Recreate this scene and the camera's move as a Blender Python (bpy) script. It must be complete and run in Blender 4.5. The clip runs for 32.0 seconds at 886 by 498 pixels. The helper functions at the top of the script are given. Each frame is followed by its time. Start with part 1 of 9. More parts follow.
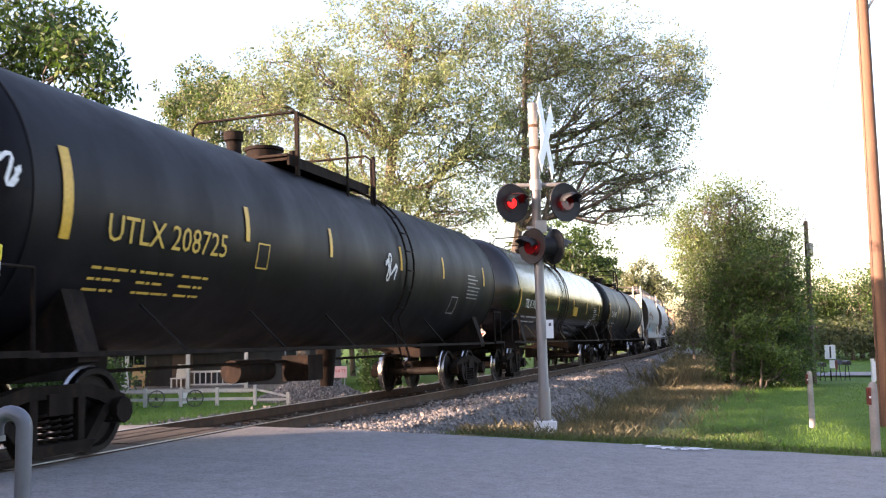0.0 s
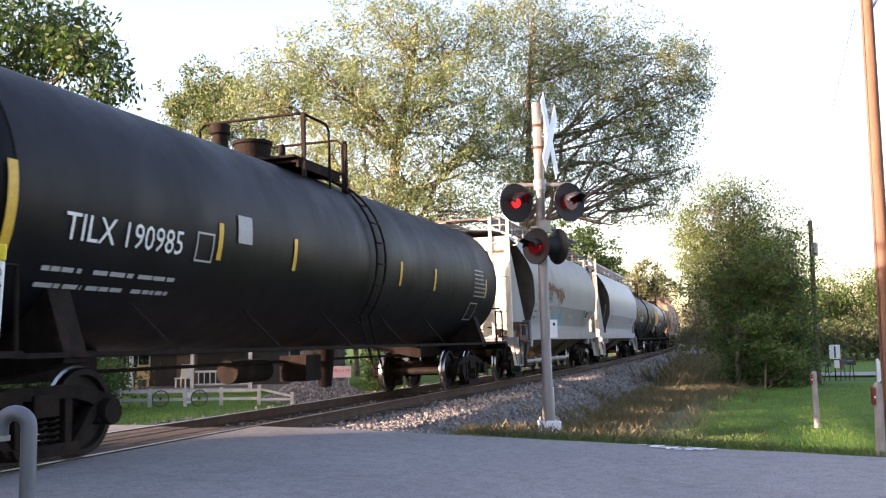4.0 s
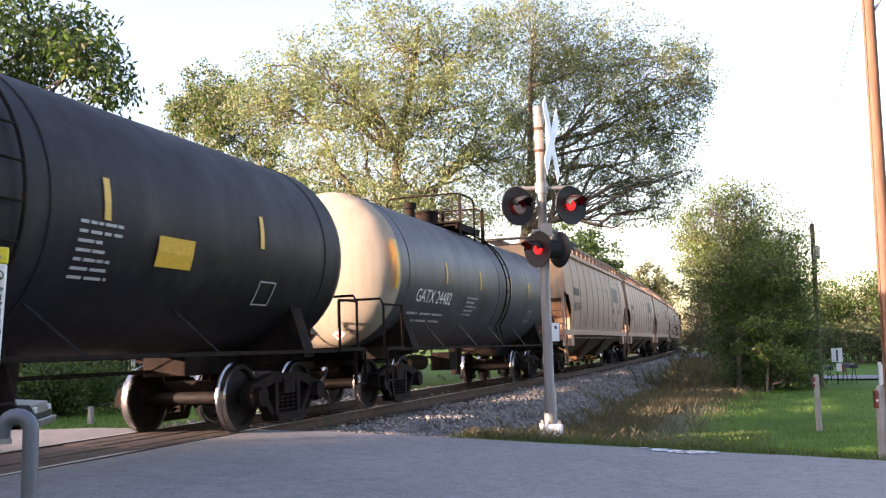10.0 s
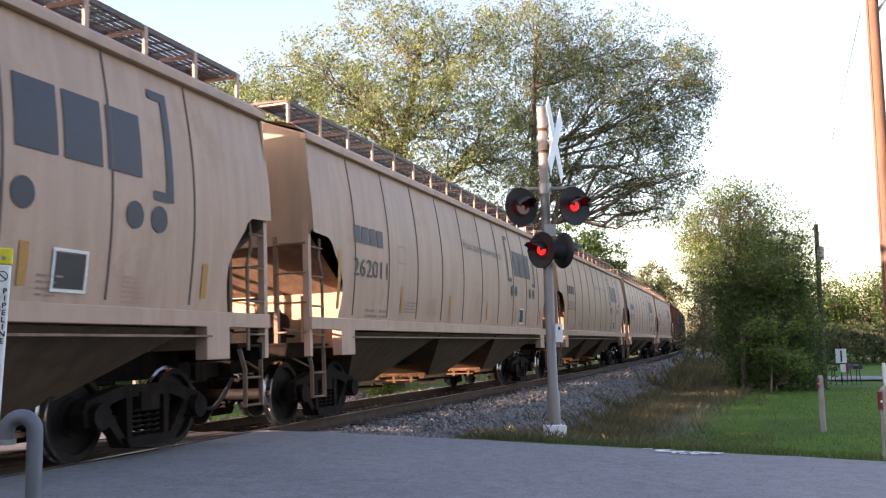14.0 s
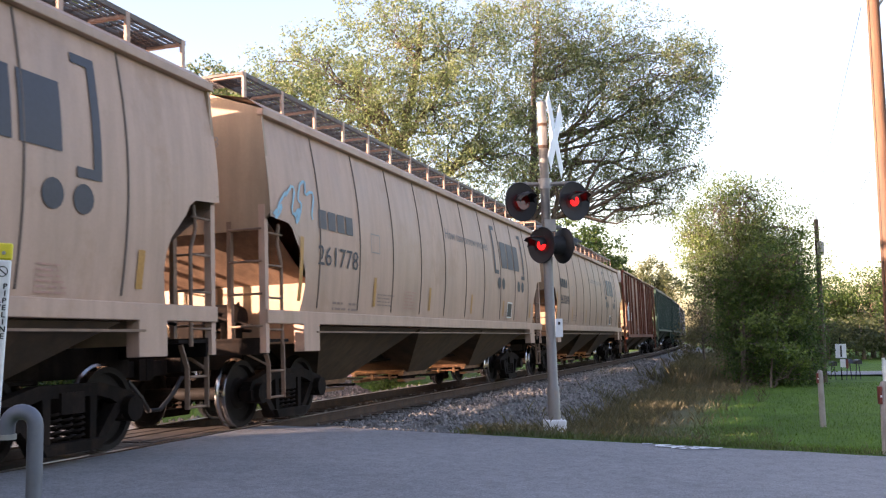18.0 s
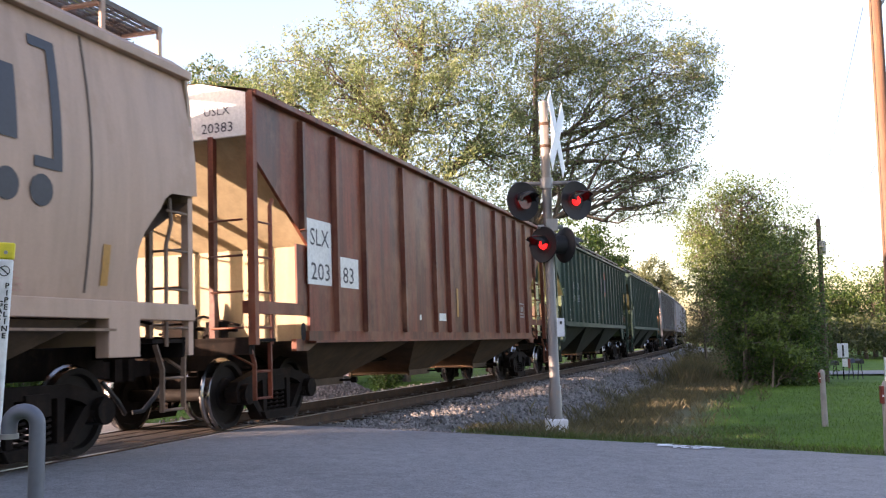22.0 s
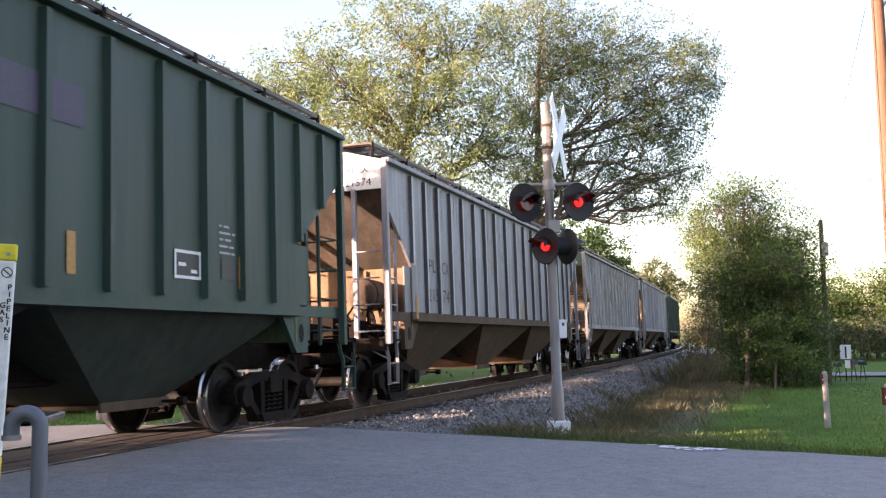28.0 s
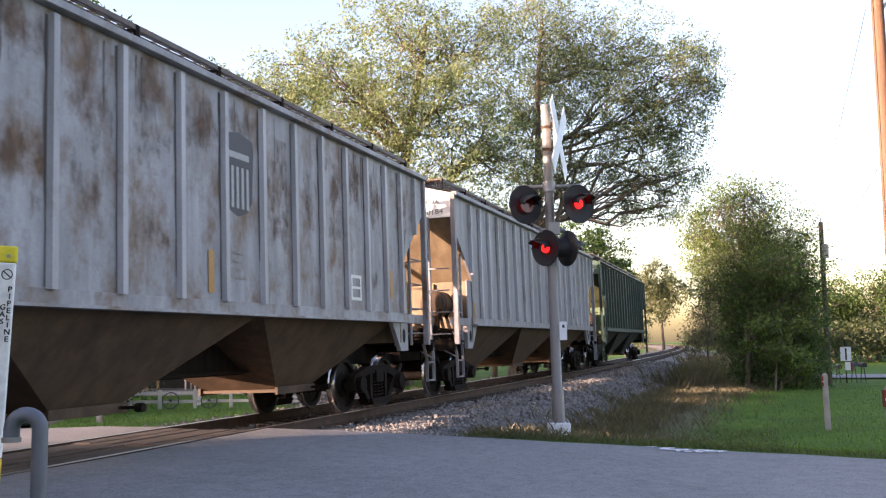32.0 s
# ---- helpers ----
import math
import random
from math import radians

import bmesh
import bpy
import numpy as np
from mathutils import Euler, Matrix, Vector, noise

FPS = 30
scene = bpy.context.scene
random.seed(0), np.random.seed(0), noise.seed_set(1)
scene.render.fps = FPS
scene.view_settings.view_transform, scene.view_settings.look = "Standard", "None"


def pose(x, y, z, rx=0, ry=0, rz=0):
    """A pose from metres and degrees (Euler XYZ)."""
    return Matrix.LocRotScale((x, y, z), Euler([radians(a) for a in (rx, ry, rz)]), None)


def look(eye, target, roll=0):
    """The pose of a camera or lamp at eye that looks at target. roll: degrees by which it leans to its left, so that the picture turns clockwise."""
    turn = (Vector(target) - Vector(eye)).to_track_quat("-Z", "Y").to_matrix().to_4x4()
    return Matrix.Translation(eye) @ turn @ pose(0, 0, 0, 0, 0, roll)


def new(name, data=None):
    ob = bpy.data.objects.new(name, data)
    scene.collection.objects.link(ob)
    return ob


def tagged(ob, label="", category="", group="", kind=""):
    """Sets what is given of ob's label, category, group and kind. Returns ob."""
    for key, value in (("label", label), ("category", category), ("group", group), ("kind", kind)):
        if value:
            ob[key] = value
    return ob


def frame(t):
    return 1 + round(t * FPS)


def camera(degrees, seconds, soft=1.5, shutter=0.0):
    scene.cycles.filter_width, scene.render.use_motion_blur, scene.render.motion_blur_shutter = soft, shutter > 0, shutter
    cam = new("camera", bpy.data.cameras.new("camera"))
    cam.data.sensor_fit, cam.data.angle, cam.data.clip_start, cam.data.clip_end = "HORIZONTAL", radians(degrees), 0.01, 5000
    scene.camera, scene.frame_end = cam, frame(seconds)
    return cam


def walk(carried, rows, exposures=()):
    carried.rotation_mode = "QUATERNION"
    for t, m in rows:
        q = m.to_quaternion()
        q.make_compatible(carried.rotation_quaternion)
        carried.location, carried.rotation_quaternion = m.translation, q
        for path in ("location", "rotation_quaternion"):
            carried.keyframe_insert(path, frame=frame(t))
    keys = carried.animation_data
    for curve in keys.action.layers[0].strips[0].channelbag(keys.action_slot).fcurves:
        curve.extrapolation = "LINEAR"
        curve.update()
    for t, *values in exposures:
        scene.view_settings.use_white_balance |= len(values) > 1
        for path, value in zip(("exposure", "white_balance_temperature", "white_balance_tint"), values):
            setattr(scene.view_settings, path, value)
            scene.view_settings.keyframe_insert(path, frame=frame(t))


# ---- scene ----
EYE = (0.0, 0.0, 1.103)


def aim(yaw, pitch):
    """Camera pose turned yaw degrees to the left of the road's far edge and pitched up."""
    a, b = radians(yaw), radians(pitch)
    way = Vector((-math.sin(a) * math.cos(b), math.cos(a) * math.cos(b), math.sin(b)))
    return look(EYE, Vector(EYE) + way * 10, -0.8555)


cam = camera(50.07, 32.0, soft=1.2, shutter=0.1)
walk(cam, [
    (0, aim(-0.417, 5.664)),
    (0.5, aim(-0.463, 5.729)),
    (1, aim(-0.417, 5.742)),
    (1.5, aim(-0.333, 5.677)),
    (2, aim(-0.300, 5.637)),
    (2.5, aim(-0.254, 5.637)),
    (3, aim(-0.222, 5.631)),
    (3.5, aim(-0.222, 5.631)),
    (5.5, aim(0.053, 5.826)),
    (6, aim(0.053, 5.826)),
    (6.5, aim(0.046, 5.873)),
    (7, aim(0.053, 5.886)),
    (7.5, aim(0.053, 5.931)),
    (8, aim(0.020, 5.931)),
    (8.5, aim(-0.058, 5.938)),
    (9, aim(0.000, 5.931)),
    (9.5, aim(-0.006, 5.873)),
    (10, aim(-0.078, 5.853)),
    (10.5, aim(-0.143, 5.905)),
    (11, aim(-0.163, 5.918)),
    (11.5, aim(-0.183, 5.886)),
    (12, aim(-0.130, 5.879)),
    (12.5, aim(-0.091, 5.859)),
    (13, aim(0.033, 5.892)),
    (13.5, aim(0.092, 5.906)),
    (14, aim(0.131, 5.906)),
    (14.5, aim(0.151, 5.886)),
    (16.5, aim(0.026, 5.814)),
    (17, aim(0.026, 5.794)),
    (17.5, aim(0.072, 5.730)),
    (18, aim(0.137, 5.611)),
    (18.5, aim(0.216, 5.598)),
    (19, aim(0.229, 5.611)),
    (19.5, aim(0.209, 5.611)),
    (20, aim(0.170, 5.624)),
    (20.5, aim(0.275, 5.663)),
    (21, aim(0.282, 5.630)),
    (21.5, aim(0.288, 5.591)),
    (22, aim(0.242, 5.579)),
    (22.5, aim(0.216, 5.630)),
    (23, aim(0.242, 5.677)),
    (23.5, aim(0.275, 5.704)),
    (24, aim(0.327, 5.697)),
    (24.5, aim(0.333, 5.663)),
    (25, aim(0.314, 5.605)),
    (25.5, aim(0.314, 5.598)),
    (27.5, aim(0.471, 5.643)),
    (28, aim(0.373, 5.670)),
    (28.5, aim(0.314, 5.755)),
    (29, aim(0.327, 5.859)),
    (29.5, aim(0.340, 5.899)),
    (30, aim(0.346, 5.859)),
    (30.5, aim(0.340, 5.820)),
    (31, aim(0.340, 5.807)),
    (31.5, aim(0.346, 5.807)),
    (32, aim(0.379, 5.788)),
], exposures=[
    (0, 2.54, 6640, 32), (2, 2.42, 6640, 32), (3, 2.45, 6640, 32), (6, 2.06, 6640, 32), (7, 1.72, 6640, 32), (8, 2.06, 6640, 32), (9, 2.33, 6640, 32), (10, 2.42, 6640, 32), (11, 2.25, 6640, 32), (12, 1.8, 6640, 32), (13, 2.19, 6640, 32), (14, 2.25, 6640, 32), (17, 2.25, 6640, 32), (19, 2.34, 6640, 32), (20, 2.29, 6640, 32), (22, 2.32, 6640, 32), (23, 2.67, 6640, 32), (25, 2.81, 6640, 32), (28, 2.37, 6640, 32), (29, 2.17, 6640, 32), (30, 2.22, 6640, 32), (32, 2.27, 6640, 32),
])

# ---------------------------------------------------------------- light
SUN_AZ, SUN_EL = -112.0, 8.2
world = bpy.data.worlds.new("world")
scene.world = world
world.use_nodes = True
_wn = world.node_tree.nodes
_bg = _wn["Background"]
_sky = _wn.new("ShaderNodeTexSky")
_sky.sky_type = "NISHITA"
_sky.sun_disc = False
_sky.sun_elevation, _sky.sun_rotation = radians(SUN_EL), radians(SUN_AZ % 360)
_sky.air_density, _sky.dust_density, _sky.ozone_density = 1.0, 2.1, 1.0
world.node_tree.links.new(_sky.outputs[0], _bg.inputs[0])
_bg.inputs[1].default_value = 0.15

_sd = bpy.data.lights.new("sun", "SUN")
_sd.energy, _sd.angle, _sd.color = 4.5, radians(0.6), (1.0, 0.79, 0.56)
_sun = new("sun", _sd)
_az, _el = radians(SUN_AZ), radians(SUN_EL)
SUN_DIR = Vector((math.sin(_az) * math.cos(_el), math.cos(_az) * math.cos(_el), math.sin(_el)))
_sun.matrix_world = look(SUN_DIR * 60, (0, 0, 0))


# ---------------------------------------------------------------- the line of the track
TH0, K_NEAR, K_FAR, Y0, GRADE, CANT = radians(18.32), 0.00064, -0.00063, 24.37, 0.0025, radians(1.16)


def bend(s):
    """Place and heading of the track's centre, s metres along it from where it crosses x = 0."""
    k = K_NEAR if s < 0 else K_FAR
    th = TH0 + k * s
    x = (math.cos(TH0) - math.cos(th)) / k
    y = Y0 + (math.sin(th) - math.sin(TH0)) / k
    return x, y, th


def tk(s, lat, z=0.0):
    """World point s metres along the track, lat metres to its right (the camera's side), z above the rails."""
    x, y, th = bend(s)
    return Vector((x + lat * math.cos(th), y - lat * math.sin(th), z + GRADE * max(-40, min(s, 140))))


def on_track(s, lat=0.0, z=0.0):
    """Pose at that place; its x axis runs away along the track and its y axis to the left."""
    return Matrix.Translation(tk(s, lat, z)) @ Matrix.Rotation(math.pi / 2 - bend(s)[2], 4, "Z")


# ---------------------------------------------------------------- mesh helpers
class Shape:
    """Vertices and faces of one mesh."""

    def __init__(self):
        self.v, self.f, self.smooth = [], [], []

    def add(self, verts, faces, smooth=False):
        n = len(self.v)
        self.v.extend(tuple(p) for p in verts)
        self.f.extend(tuple(i + n for i in f) for f in faces)
        self.smooth.extend([smooth] * len(faces))
        return self

    def box(self, x0, x1, y0, y1, z0, z1):
        v = [(x, y, z) for z in (z0, z1) for y in (y0, y1) for x in (x0, x1)]
        return self.add(v, [(0, 2, 3, 1), (4, 5, 7, 6), (0, 1, 5, 4), (2, 6, 7, 3), (0, 4, 6, 2), (1, 3, 7, 5)])

    def bar(self, p, q, w, h):
        """A square bar from p to q."""
        p, q = Vector(p), Vector(q)
        d = (q - p).normalized()
        up = Vector((0, 0, 1)) if abs(d.z) < 0.95 else Vector((1, 0, 0))
        a = d.cross(up).normalized() * w / 2
        b = a.cross(d).normalized() * h / 2
        v = [c + i * a + j * b for c in (p, q) for i, j in ((-1, -1), (1, -1), (1, 1), (-1, 1))]
        return self.add(v, [(0, 1, 2, 3), (7, 6, 5, 4), (0, 4, 5, 1), (1, 5, 6, 2), (2, 6, 7, 3), (3, 7, 4, 0)])

    def tube(self, pts, radii, seg=8, caps=True):
        """A round tube along points."""
        pts = [Vector(p) for p in pts]
        if not isinstance(radii, (list, tuple)):
            radii = [radii] * len(pts)
        v, f = [], []
        ref = None
        for i, p in enumerate(pts):
            d = (pts[min(i + 1, len(pts) - 1)] - pts[max(i - 1, 0)]).normalized()
            if ref is None:
                ref = Vector((0, 0, 1)) if abs(d.z) < 0.9 else Vector((1, 0, 0))
            a = (ref - d * ref.dot(d)).normalized()
            ref = a
            b = d.cross(a)
            for k in range(seg):
                t = 2 * math.pi * k / seg
                v.append(p + (a * math.cos(t) + b * math.sin(t)) * radii[i])
        for i in range(len(pts) - 1):
            for k in range(seg):
                k2 = (k + 1) % seg
                f.append((i * seg + k, i * seg + k2, (i + 1) * seg + k2, (i + 1) * seg + k))
        self.add(v, f, True)
        if caps:
            n = len(self.v) - len(v)
            self.f += [tuple(n + k for k in range(seg))[::-1], tuple(n + (len(pts) - 1) * seg + k for k in range(seg))]
            self.smooth += [False, False]
        return self

    def lathe(self, prof, axis="x", seg=24, centre=(0, 0, 0)):
        """Turns a profile of (place along the axis, radius)."""
        v, f = [], []
        for a, r in prof:
            for k in range(seg):
                t = 2 * math.pi * k / seg
                c, s = r * math.cos(t), r * math.sin(t)
                p = {"x": (a, c, s), "y": (s, a, c), "z": (c, s, a)}[axis]
                v.append([p[i] + centre[i] for i in range(3)])
        for i in range(len(prof) - 1):
            for k in range(seg):
                k2 = (k + 1) % seg
                f.append((i * seg + k, i * seg + k2, (i + 1) * seg + k2, (i + 1) * seg + k))
        return self.add(v, f, True)

    def prism(self, poly, axis, a, b):
        """Extrudes a polygon; axis y: points are (x, z); axis x: (y, z); axis z: (x, y)."""
        def put(p, c):
            return {"y": (p[0], c, p[1]), "x": (c, p[0], p[1]), "z": (p[0], p[1], c)}[axis]
        n = len(poly)
        v = [put(p, a) for p in poly] + [put(p, b) for p in poly]
        f = [tuple(range(n))[::-1], tuple(range(n, 2 * n))]
        f += [(i, (i + 1) % n, n + (i + 1) % n, n + i) for i in range(n)]
        return self.add(v, f)

    def loft(self, rows, smooth=True, close=False):
        """Skins equal rows of points."""
        n = len(rows[0])
        v = [p for r in rows for p in r]
        f = []
        for i in range(len(rows) - 1):
            for k in range(n if close else n - 1):
                k2 = (k + 1) % n
                f.append((i * n + k, i * n + k2, (i + 1) * n + k2, (i + 1) * n + k))
        return self.add(v, f, smooth)

    def moved(self, m):
        self.v = [tuple(m @ Vector(p)) for p in self.v]
        return self

    def mesh(self, name, mat=None):
        me = bpy.data.meshes.new(name)
        me.from_pydata(self.v, [], self.f)
        me.polygons.foreach_set("use_smooth", self.smooth)
        if mat:
            me.materials.append(mat)
        me.update()
        return me


def tidy(me, angle=40):
    """Consistent normals outside and sharp edges past an angle."""
    bm = bmesh.new()
    bm.from_mesh(me)
    bmesh.ops.recalc_face_normals(bm, faces=bm.faces)
    for e in bm.edges:
        if len(e.link_faces) == 2 and e.calc_face_angle(0) > radians(angle):
            e.smooth = False
    bm.to_mesh(me)
    bm.free()
    return me


def part(name, shape, material, parent=None, label="", bevel=0.0, clean=True, m=None):
    """Links a shape (or a ready mesh) as one mesh object under a thing or a part."""
    me = shape if isinstance(shape, bpy.types.Mesh) else shape.mesh(name, material)
    if clean and not isinstance(shape, bpy.types.Mesh):
        tidy(me)
    ob = new(name, me)
    if parent:
        ob.parent = parent
    if m is not None:
        ob.matrix_basis = m
    if label:
        ob["label"] = label
    if bevel:
        b = ob.modifiers.new("edge", "BEVEL")
        b.width, b.segments, b.limit_method, b.angle_limit = bevel, 2, "ANGLE", radians(35)
    return ob


def thing(name, label, category, group="", m=None, kind=""):
    ob = new(name)
    ob.empty_display_size = 0.2
    if m is not None:
        ob.matrix_basis = m
    return tagged(ob, label, category, group, kind)


def words(text, size=1.0, squeeze=1.0, width=0.0):
    """Flat lettering: points (x, y) from the lower left corner, and faces; width: its full width, if given."""
    cu = bpy.data.curves.new("lettering", "FONT")
    cu.body, cu.size, cu.resolution_u = text, size, 2
    ob = bpy.data.objects.new("lettering", cu)
    scene.collection.objects.link(ob)
    me = bpy.data.meshes.new_from_object(ob.evaluated_get(bpy.context.evaluated_depsgraph_get()))
    v = [(p.co.x * squeeze, p.co.y) for p in me.vertices]
    f = [tuple(q.vertices) for q in me.polygons]
    bpy.data.objects.remove(ob)
    bpy.data.curves.remove(cu)
    bpy.data.meshes.remove(me)
    x0, x1 = min(p[0] for p in v), max(p[0] for p in v)
    k = width / (x1 - x0) if width else 1.0
    return [((p[0] - x0) * k, p[1]) for p in v], f


def patch(rects):
    """Flat rectangles (x0, z0, x1, z1), each cut across so that it can follow a curved side."""
    v, f = [], []
    for x0, z0, x1, z1 in rects:
        n = max(1, int(abs(z1 - z0) / 0.12))
        b = len(v)
        for i in range(n + 1):
            z = z0 + (z1 - z0) * i / n
            v += [(x0, z), (x1, z)]
        f += [(b + 2 * i, b + 2 * i + 1, b + 2 * i + 3, b + 2 * i + 2) for i in range(n)]
    return v, f


def frame_rects(x0, z0, x1, z1, w):
    return [(x0, z0, x1, z0 + w), (x0, z1 - w, x1, z1), (x0, z0 + w, x0 + w, z1 - w), (x1 - w, z0 + w, x1, z1 - w)]


def block(x0, z0, x1, z1, rows, cols=1, fill=0.5, seed=0):
    """Lines of small print as short bars."""
    rnd = random.Random(seed)
    out, dz = [], (z1 - z0) / rows
    for i in range(rows):
        z = z0 + i * dz
        for c in range(cols):
            a = x0 + (x1 - x0) * c / cols
            b = a + (x1 - x0) / cols * rnd.uniform(0.55, 0.92)
            while a < b - 0.02:
                e = min(b, a + rnd.uniform(0.06, 0.26))
                out.append((a, z, e, z + min(0.05, dz * fill)))
                a = e + rnd.uniform(0.02, 0.05)
    return out


def decal(name, flat, x0, z0, surf, mat, parent, label="", thick=0.0):
    """Lays flat lettering or patches on a side; surf gives the point of the side for (x, z)."""
    sh = Shape()
    v, f = flat
    sh.add([surf(x0 + p[0], z0 + p[1]) for p in v], f)
    ob = part(name, sh, mat, parent, label, clean=False)
    if name == "small_print":
        ob["kind"] = "stuff"
    return ob


# ---------------------------------------------------------------- materials
def material(name):
    mat = bpy.data.materials.new(name)
    mat.use_nodes = True
    nt = mat.node_tree
    return mat, nt, nt.nodes["Principled BSDF"]


def node(nt, kind, **sets):
    n = nt.nodes.new("ShaderNode" + kind)
    for k, v in sets.items():
        if k in n.inputs:
            n.inputs[k].default_value = v
    return n


def ramp(nt, fac, stops):
    r = nt.nodes.new("ShaderNodeValToRGB")
    while len(r.color_ramp.elements) < len(stops):
        r.color_ramp.elements.new(0.5)
    for e, (p, c) in zip(r.color_ramp.elements, stops):
        e.position = p
        e.color = (*c, 1) if len(c) == 3 else c
    nt.links.new(fac, r.inputs[0])
    return r


def tint(c, k):
    return tuple(min(1, x * k) for x in c)


def noise_tex(nt, scale, detail=5, rough=0.6, stretch=(1, 1, 1), coord="Object", shift=False):
    tc = nt.nodes.new("ShaderNodeTexCoord")
    mp = nt.nodes.new("ShaderNodeMapping")
    mp.inputs["Scale"].default_value = stretch
    nt.links.new(tc.outputs[coord], mp.inputs[0])
    if shift:
        oi = nt.nodes.new("ShaderNodeObjectInfo")
        mul = nt.nodes.new("ShaderNodeVectorMath")
        mul.operation = "SCALE"
        mul.inputs[0].default_value = (37, 53, 71)
        nt.links.new(oi.outputs["Random"], mul.inputs["Scale"])
        nt.links.new(mul.outputs[0], mp.inputs["Location"])
    t = node(nt, "TexNoise", Scale=scale, Detail=detail, Roughness=rough)
    nt.links.new(mp.outputs[0], t.inputs["Vector"])
    return t


def mix(nt, fac, a, b, mode="MIX"):
    m = nt.nodes.new("ShaderNodeMix")
    m.data_type, m.blend_type = "RGBA", mode
    for sock, val in ((m.inputs[0], fac), (m.inputs[6], a), (m.inputs[7], b)):
        if isinstance(val, (int, float)):
            sock.default_value = val
        elif isinstance(val, tuple):
            sock.default_value = (*val, 1)
        else:
            nt.links.new(val, sock)
    return m.outputs[2]


def bump(nt, height, strength, dist, bsdf):
    b = node(nt, "Bump", Strength=strength, Distance=dist)
    nt.links.new(height, b.inputs["Height"])
    nt.links.new(b.outputs[0], bsdf.inputs["Normal"])


def surface(name, col, rough=0.7, metal=0.0, vary=0.25, scale=3.0, fine=40.0, bumps=0.2, streak=1.0, dirt=None, dirt_amount=0.0, spec=0.4, coord="Object"):
    """Weathered surface: two scales of tone, streaks downwards, patches of dirt or rust, fine relief."""
    mat, nt, b = material(name)
    n1 = noise_tex(nt, scale, 6, 0.65, (1, 1, 1 / streak), coord, True)
    n2 = noise_tex(nt, fine, 3, 0.6, (1, 1, 1), coord)
    c1 = ramp(nt, n1.outputs[0], [(0.36, tint(col, 1 - vary)), (0.64, tint(col, 1 + vary))]).outputs[0]
    c2 = ramp(nt, n2.outputs[0], [(0.35, (1 - vary * 0.5,) * 3), (0.65, (1.0, 1.0, 1.0))]).outputs[0]
    c = mix(nt, 1.0, c1, c2, "MULTIPLY")
    # rain streaks
    n4 = noise_tex(nt, 5.0, 4, 0.6, (1, 1, 0.06), coord, True)
    c = mix(nt, 1.0, c, ramp(nt, n4.outputs[0], [(0.38, (1 - vary * 1.1,) * 3), (0.58, (1.0, 1.0, 1.0))]).outputs[0], "MULTIPLY")
    if dirt:
        n3 = noise_tex(nt, scale * 0.9, 9, 0.72, (1, 1, 0.7), coord, True)
        lo = 0.66 - 0.3 * dirt_amount
        fac = ramp(nt, n3.outputs[0], [(lo, (0, 0, 0)), (min(1, lo + 0.2), (1, 1, 1))]).outputs[0]
        c = mix(nt, fac, c, dirt)
    nt.links.new(c, b.inputs["Base Color"])
    r = ramp(nt, n1.outputs[0], [(0.3, (max(0.05, rough - 0.1),) * 3), (0.7, (min(1, rough + 0.1),) * 3)])
    nt.links.new(r.outputs[0], b.inputs["Roughness"])
    b.inputs["Metallic"].default_value = metal
    b.inputs["Specular IOR Level"].default_value = spec
    if bumps:
        bump(nt, n2.outputs[0], bumps, 0.01, b)
    return mat


def plain(name, col, rough=0.6, metal=0.0, emit=0.0):
    mat, nt, b = material(name)
    n = noise_tex(nt, 25, 4)
    c = ramp(nt, n.outputs[0], [(0.3, tint(col, 0.82)), (0.7, tint(col, 1.1))])
    nt.links.new(c.outputs[0], b.inputs["Base Color"])
    b.inputs["Roughness"].default_value, b.inputs["Metallic"].default_value = rough, metal
    if emit:
        b.inputs["Emission Color"].default_value = (*col, 1)
        b.inputs["Emission Strength"].default_value = emit
    return mat


def leafy(name, lo, hi, seethrough=0.45):
    """Leaves: tone differs from leaf to leaf; light passes through."""
    mat, nt, b = material(name)
    geo = nt.nodes.new("ShaderNodeNewGeometry")
    n = noise_tex(nt, 0.35, 3, 0.5, (1, 1, 1), "Object")
    c1 = ramp(nt, geo.outputs["Random Per Island"], [(0.0, lo), (0.6, tuple((a + c) / 2 for a, c in zip(lo, hi))), (1.0, hi)])
    c2 = ramp(nt, n.outputs[0], [(0.35, (0.72, 0.8, 0.75)), (0.65, (1.1, 1.05, 0.95))])
    c = mix(nt, 1.0, c1.outputs[0], c2.outputs[0], "MULTIPLY")
    nt.links.new(c, b.inputs["Base Color"])
    b.inputs["Roughness"].default_value = 0.55
    tr = nt.nodes.new("ShaderNodeBsdfTranslucent")
    nt.links.new(mix(nt, 1.0, c, (1.15, 1.2, 0.8), "MULTIPLY"), tr.inputs[0])
    ms = nt.nodes.new("ShaderNodeMixShader")
    ms.inputs[0].default_value = seethrough
    out = nt.nodes["Material Output"]
    nt.links.new(b.outputs[0], ms.inputs[1])
    nt.links.new(tr.outputs[0], ms.inputs[2])
    nt.links.new(ms.outputs[0], out.inputs[0])
    return mat


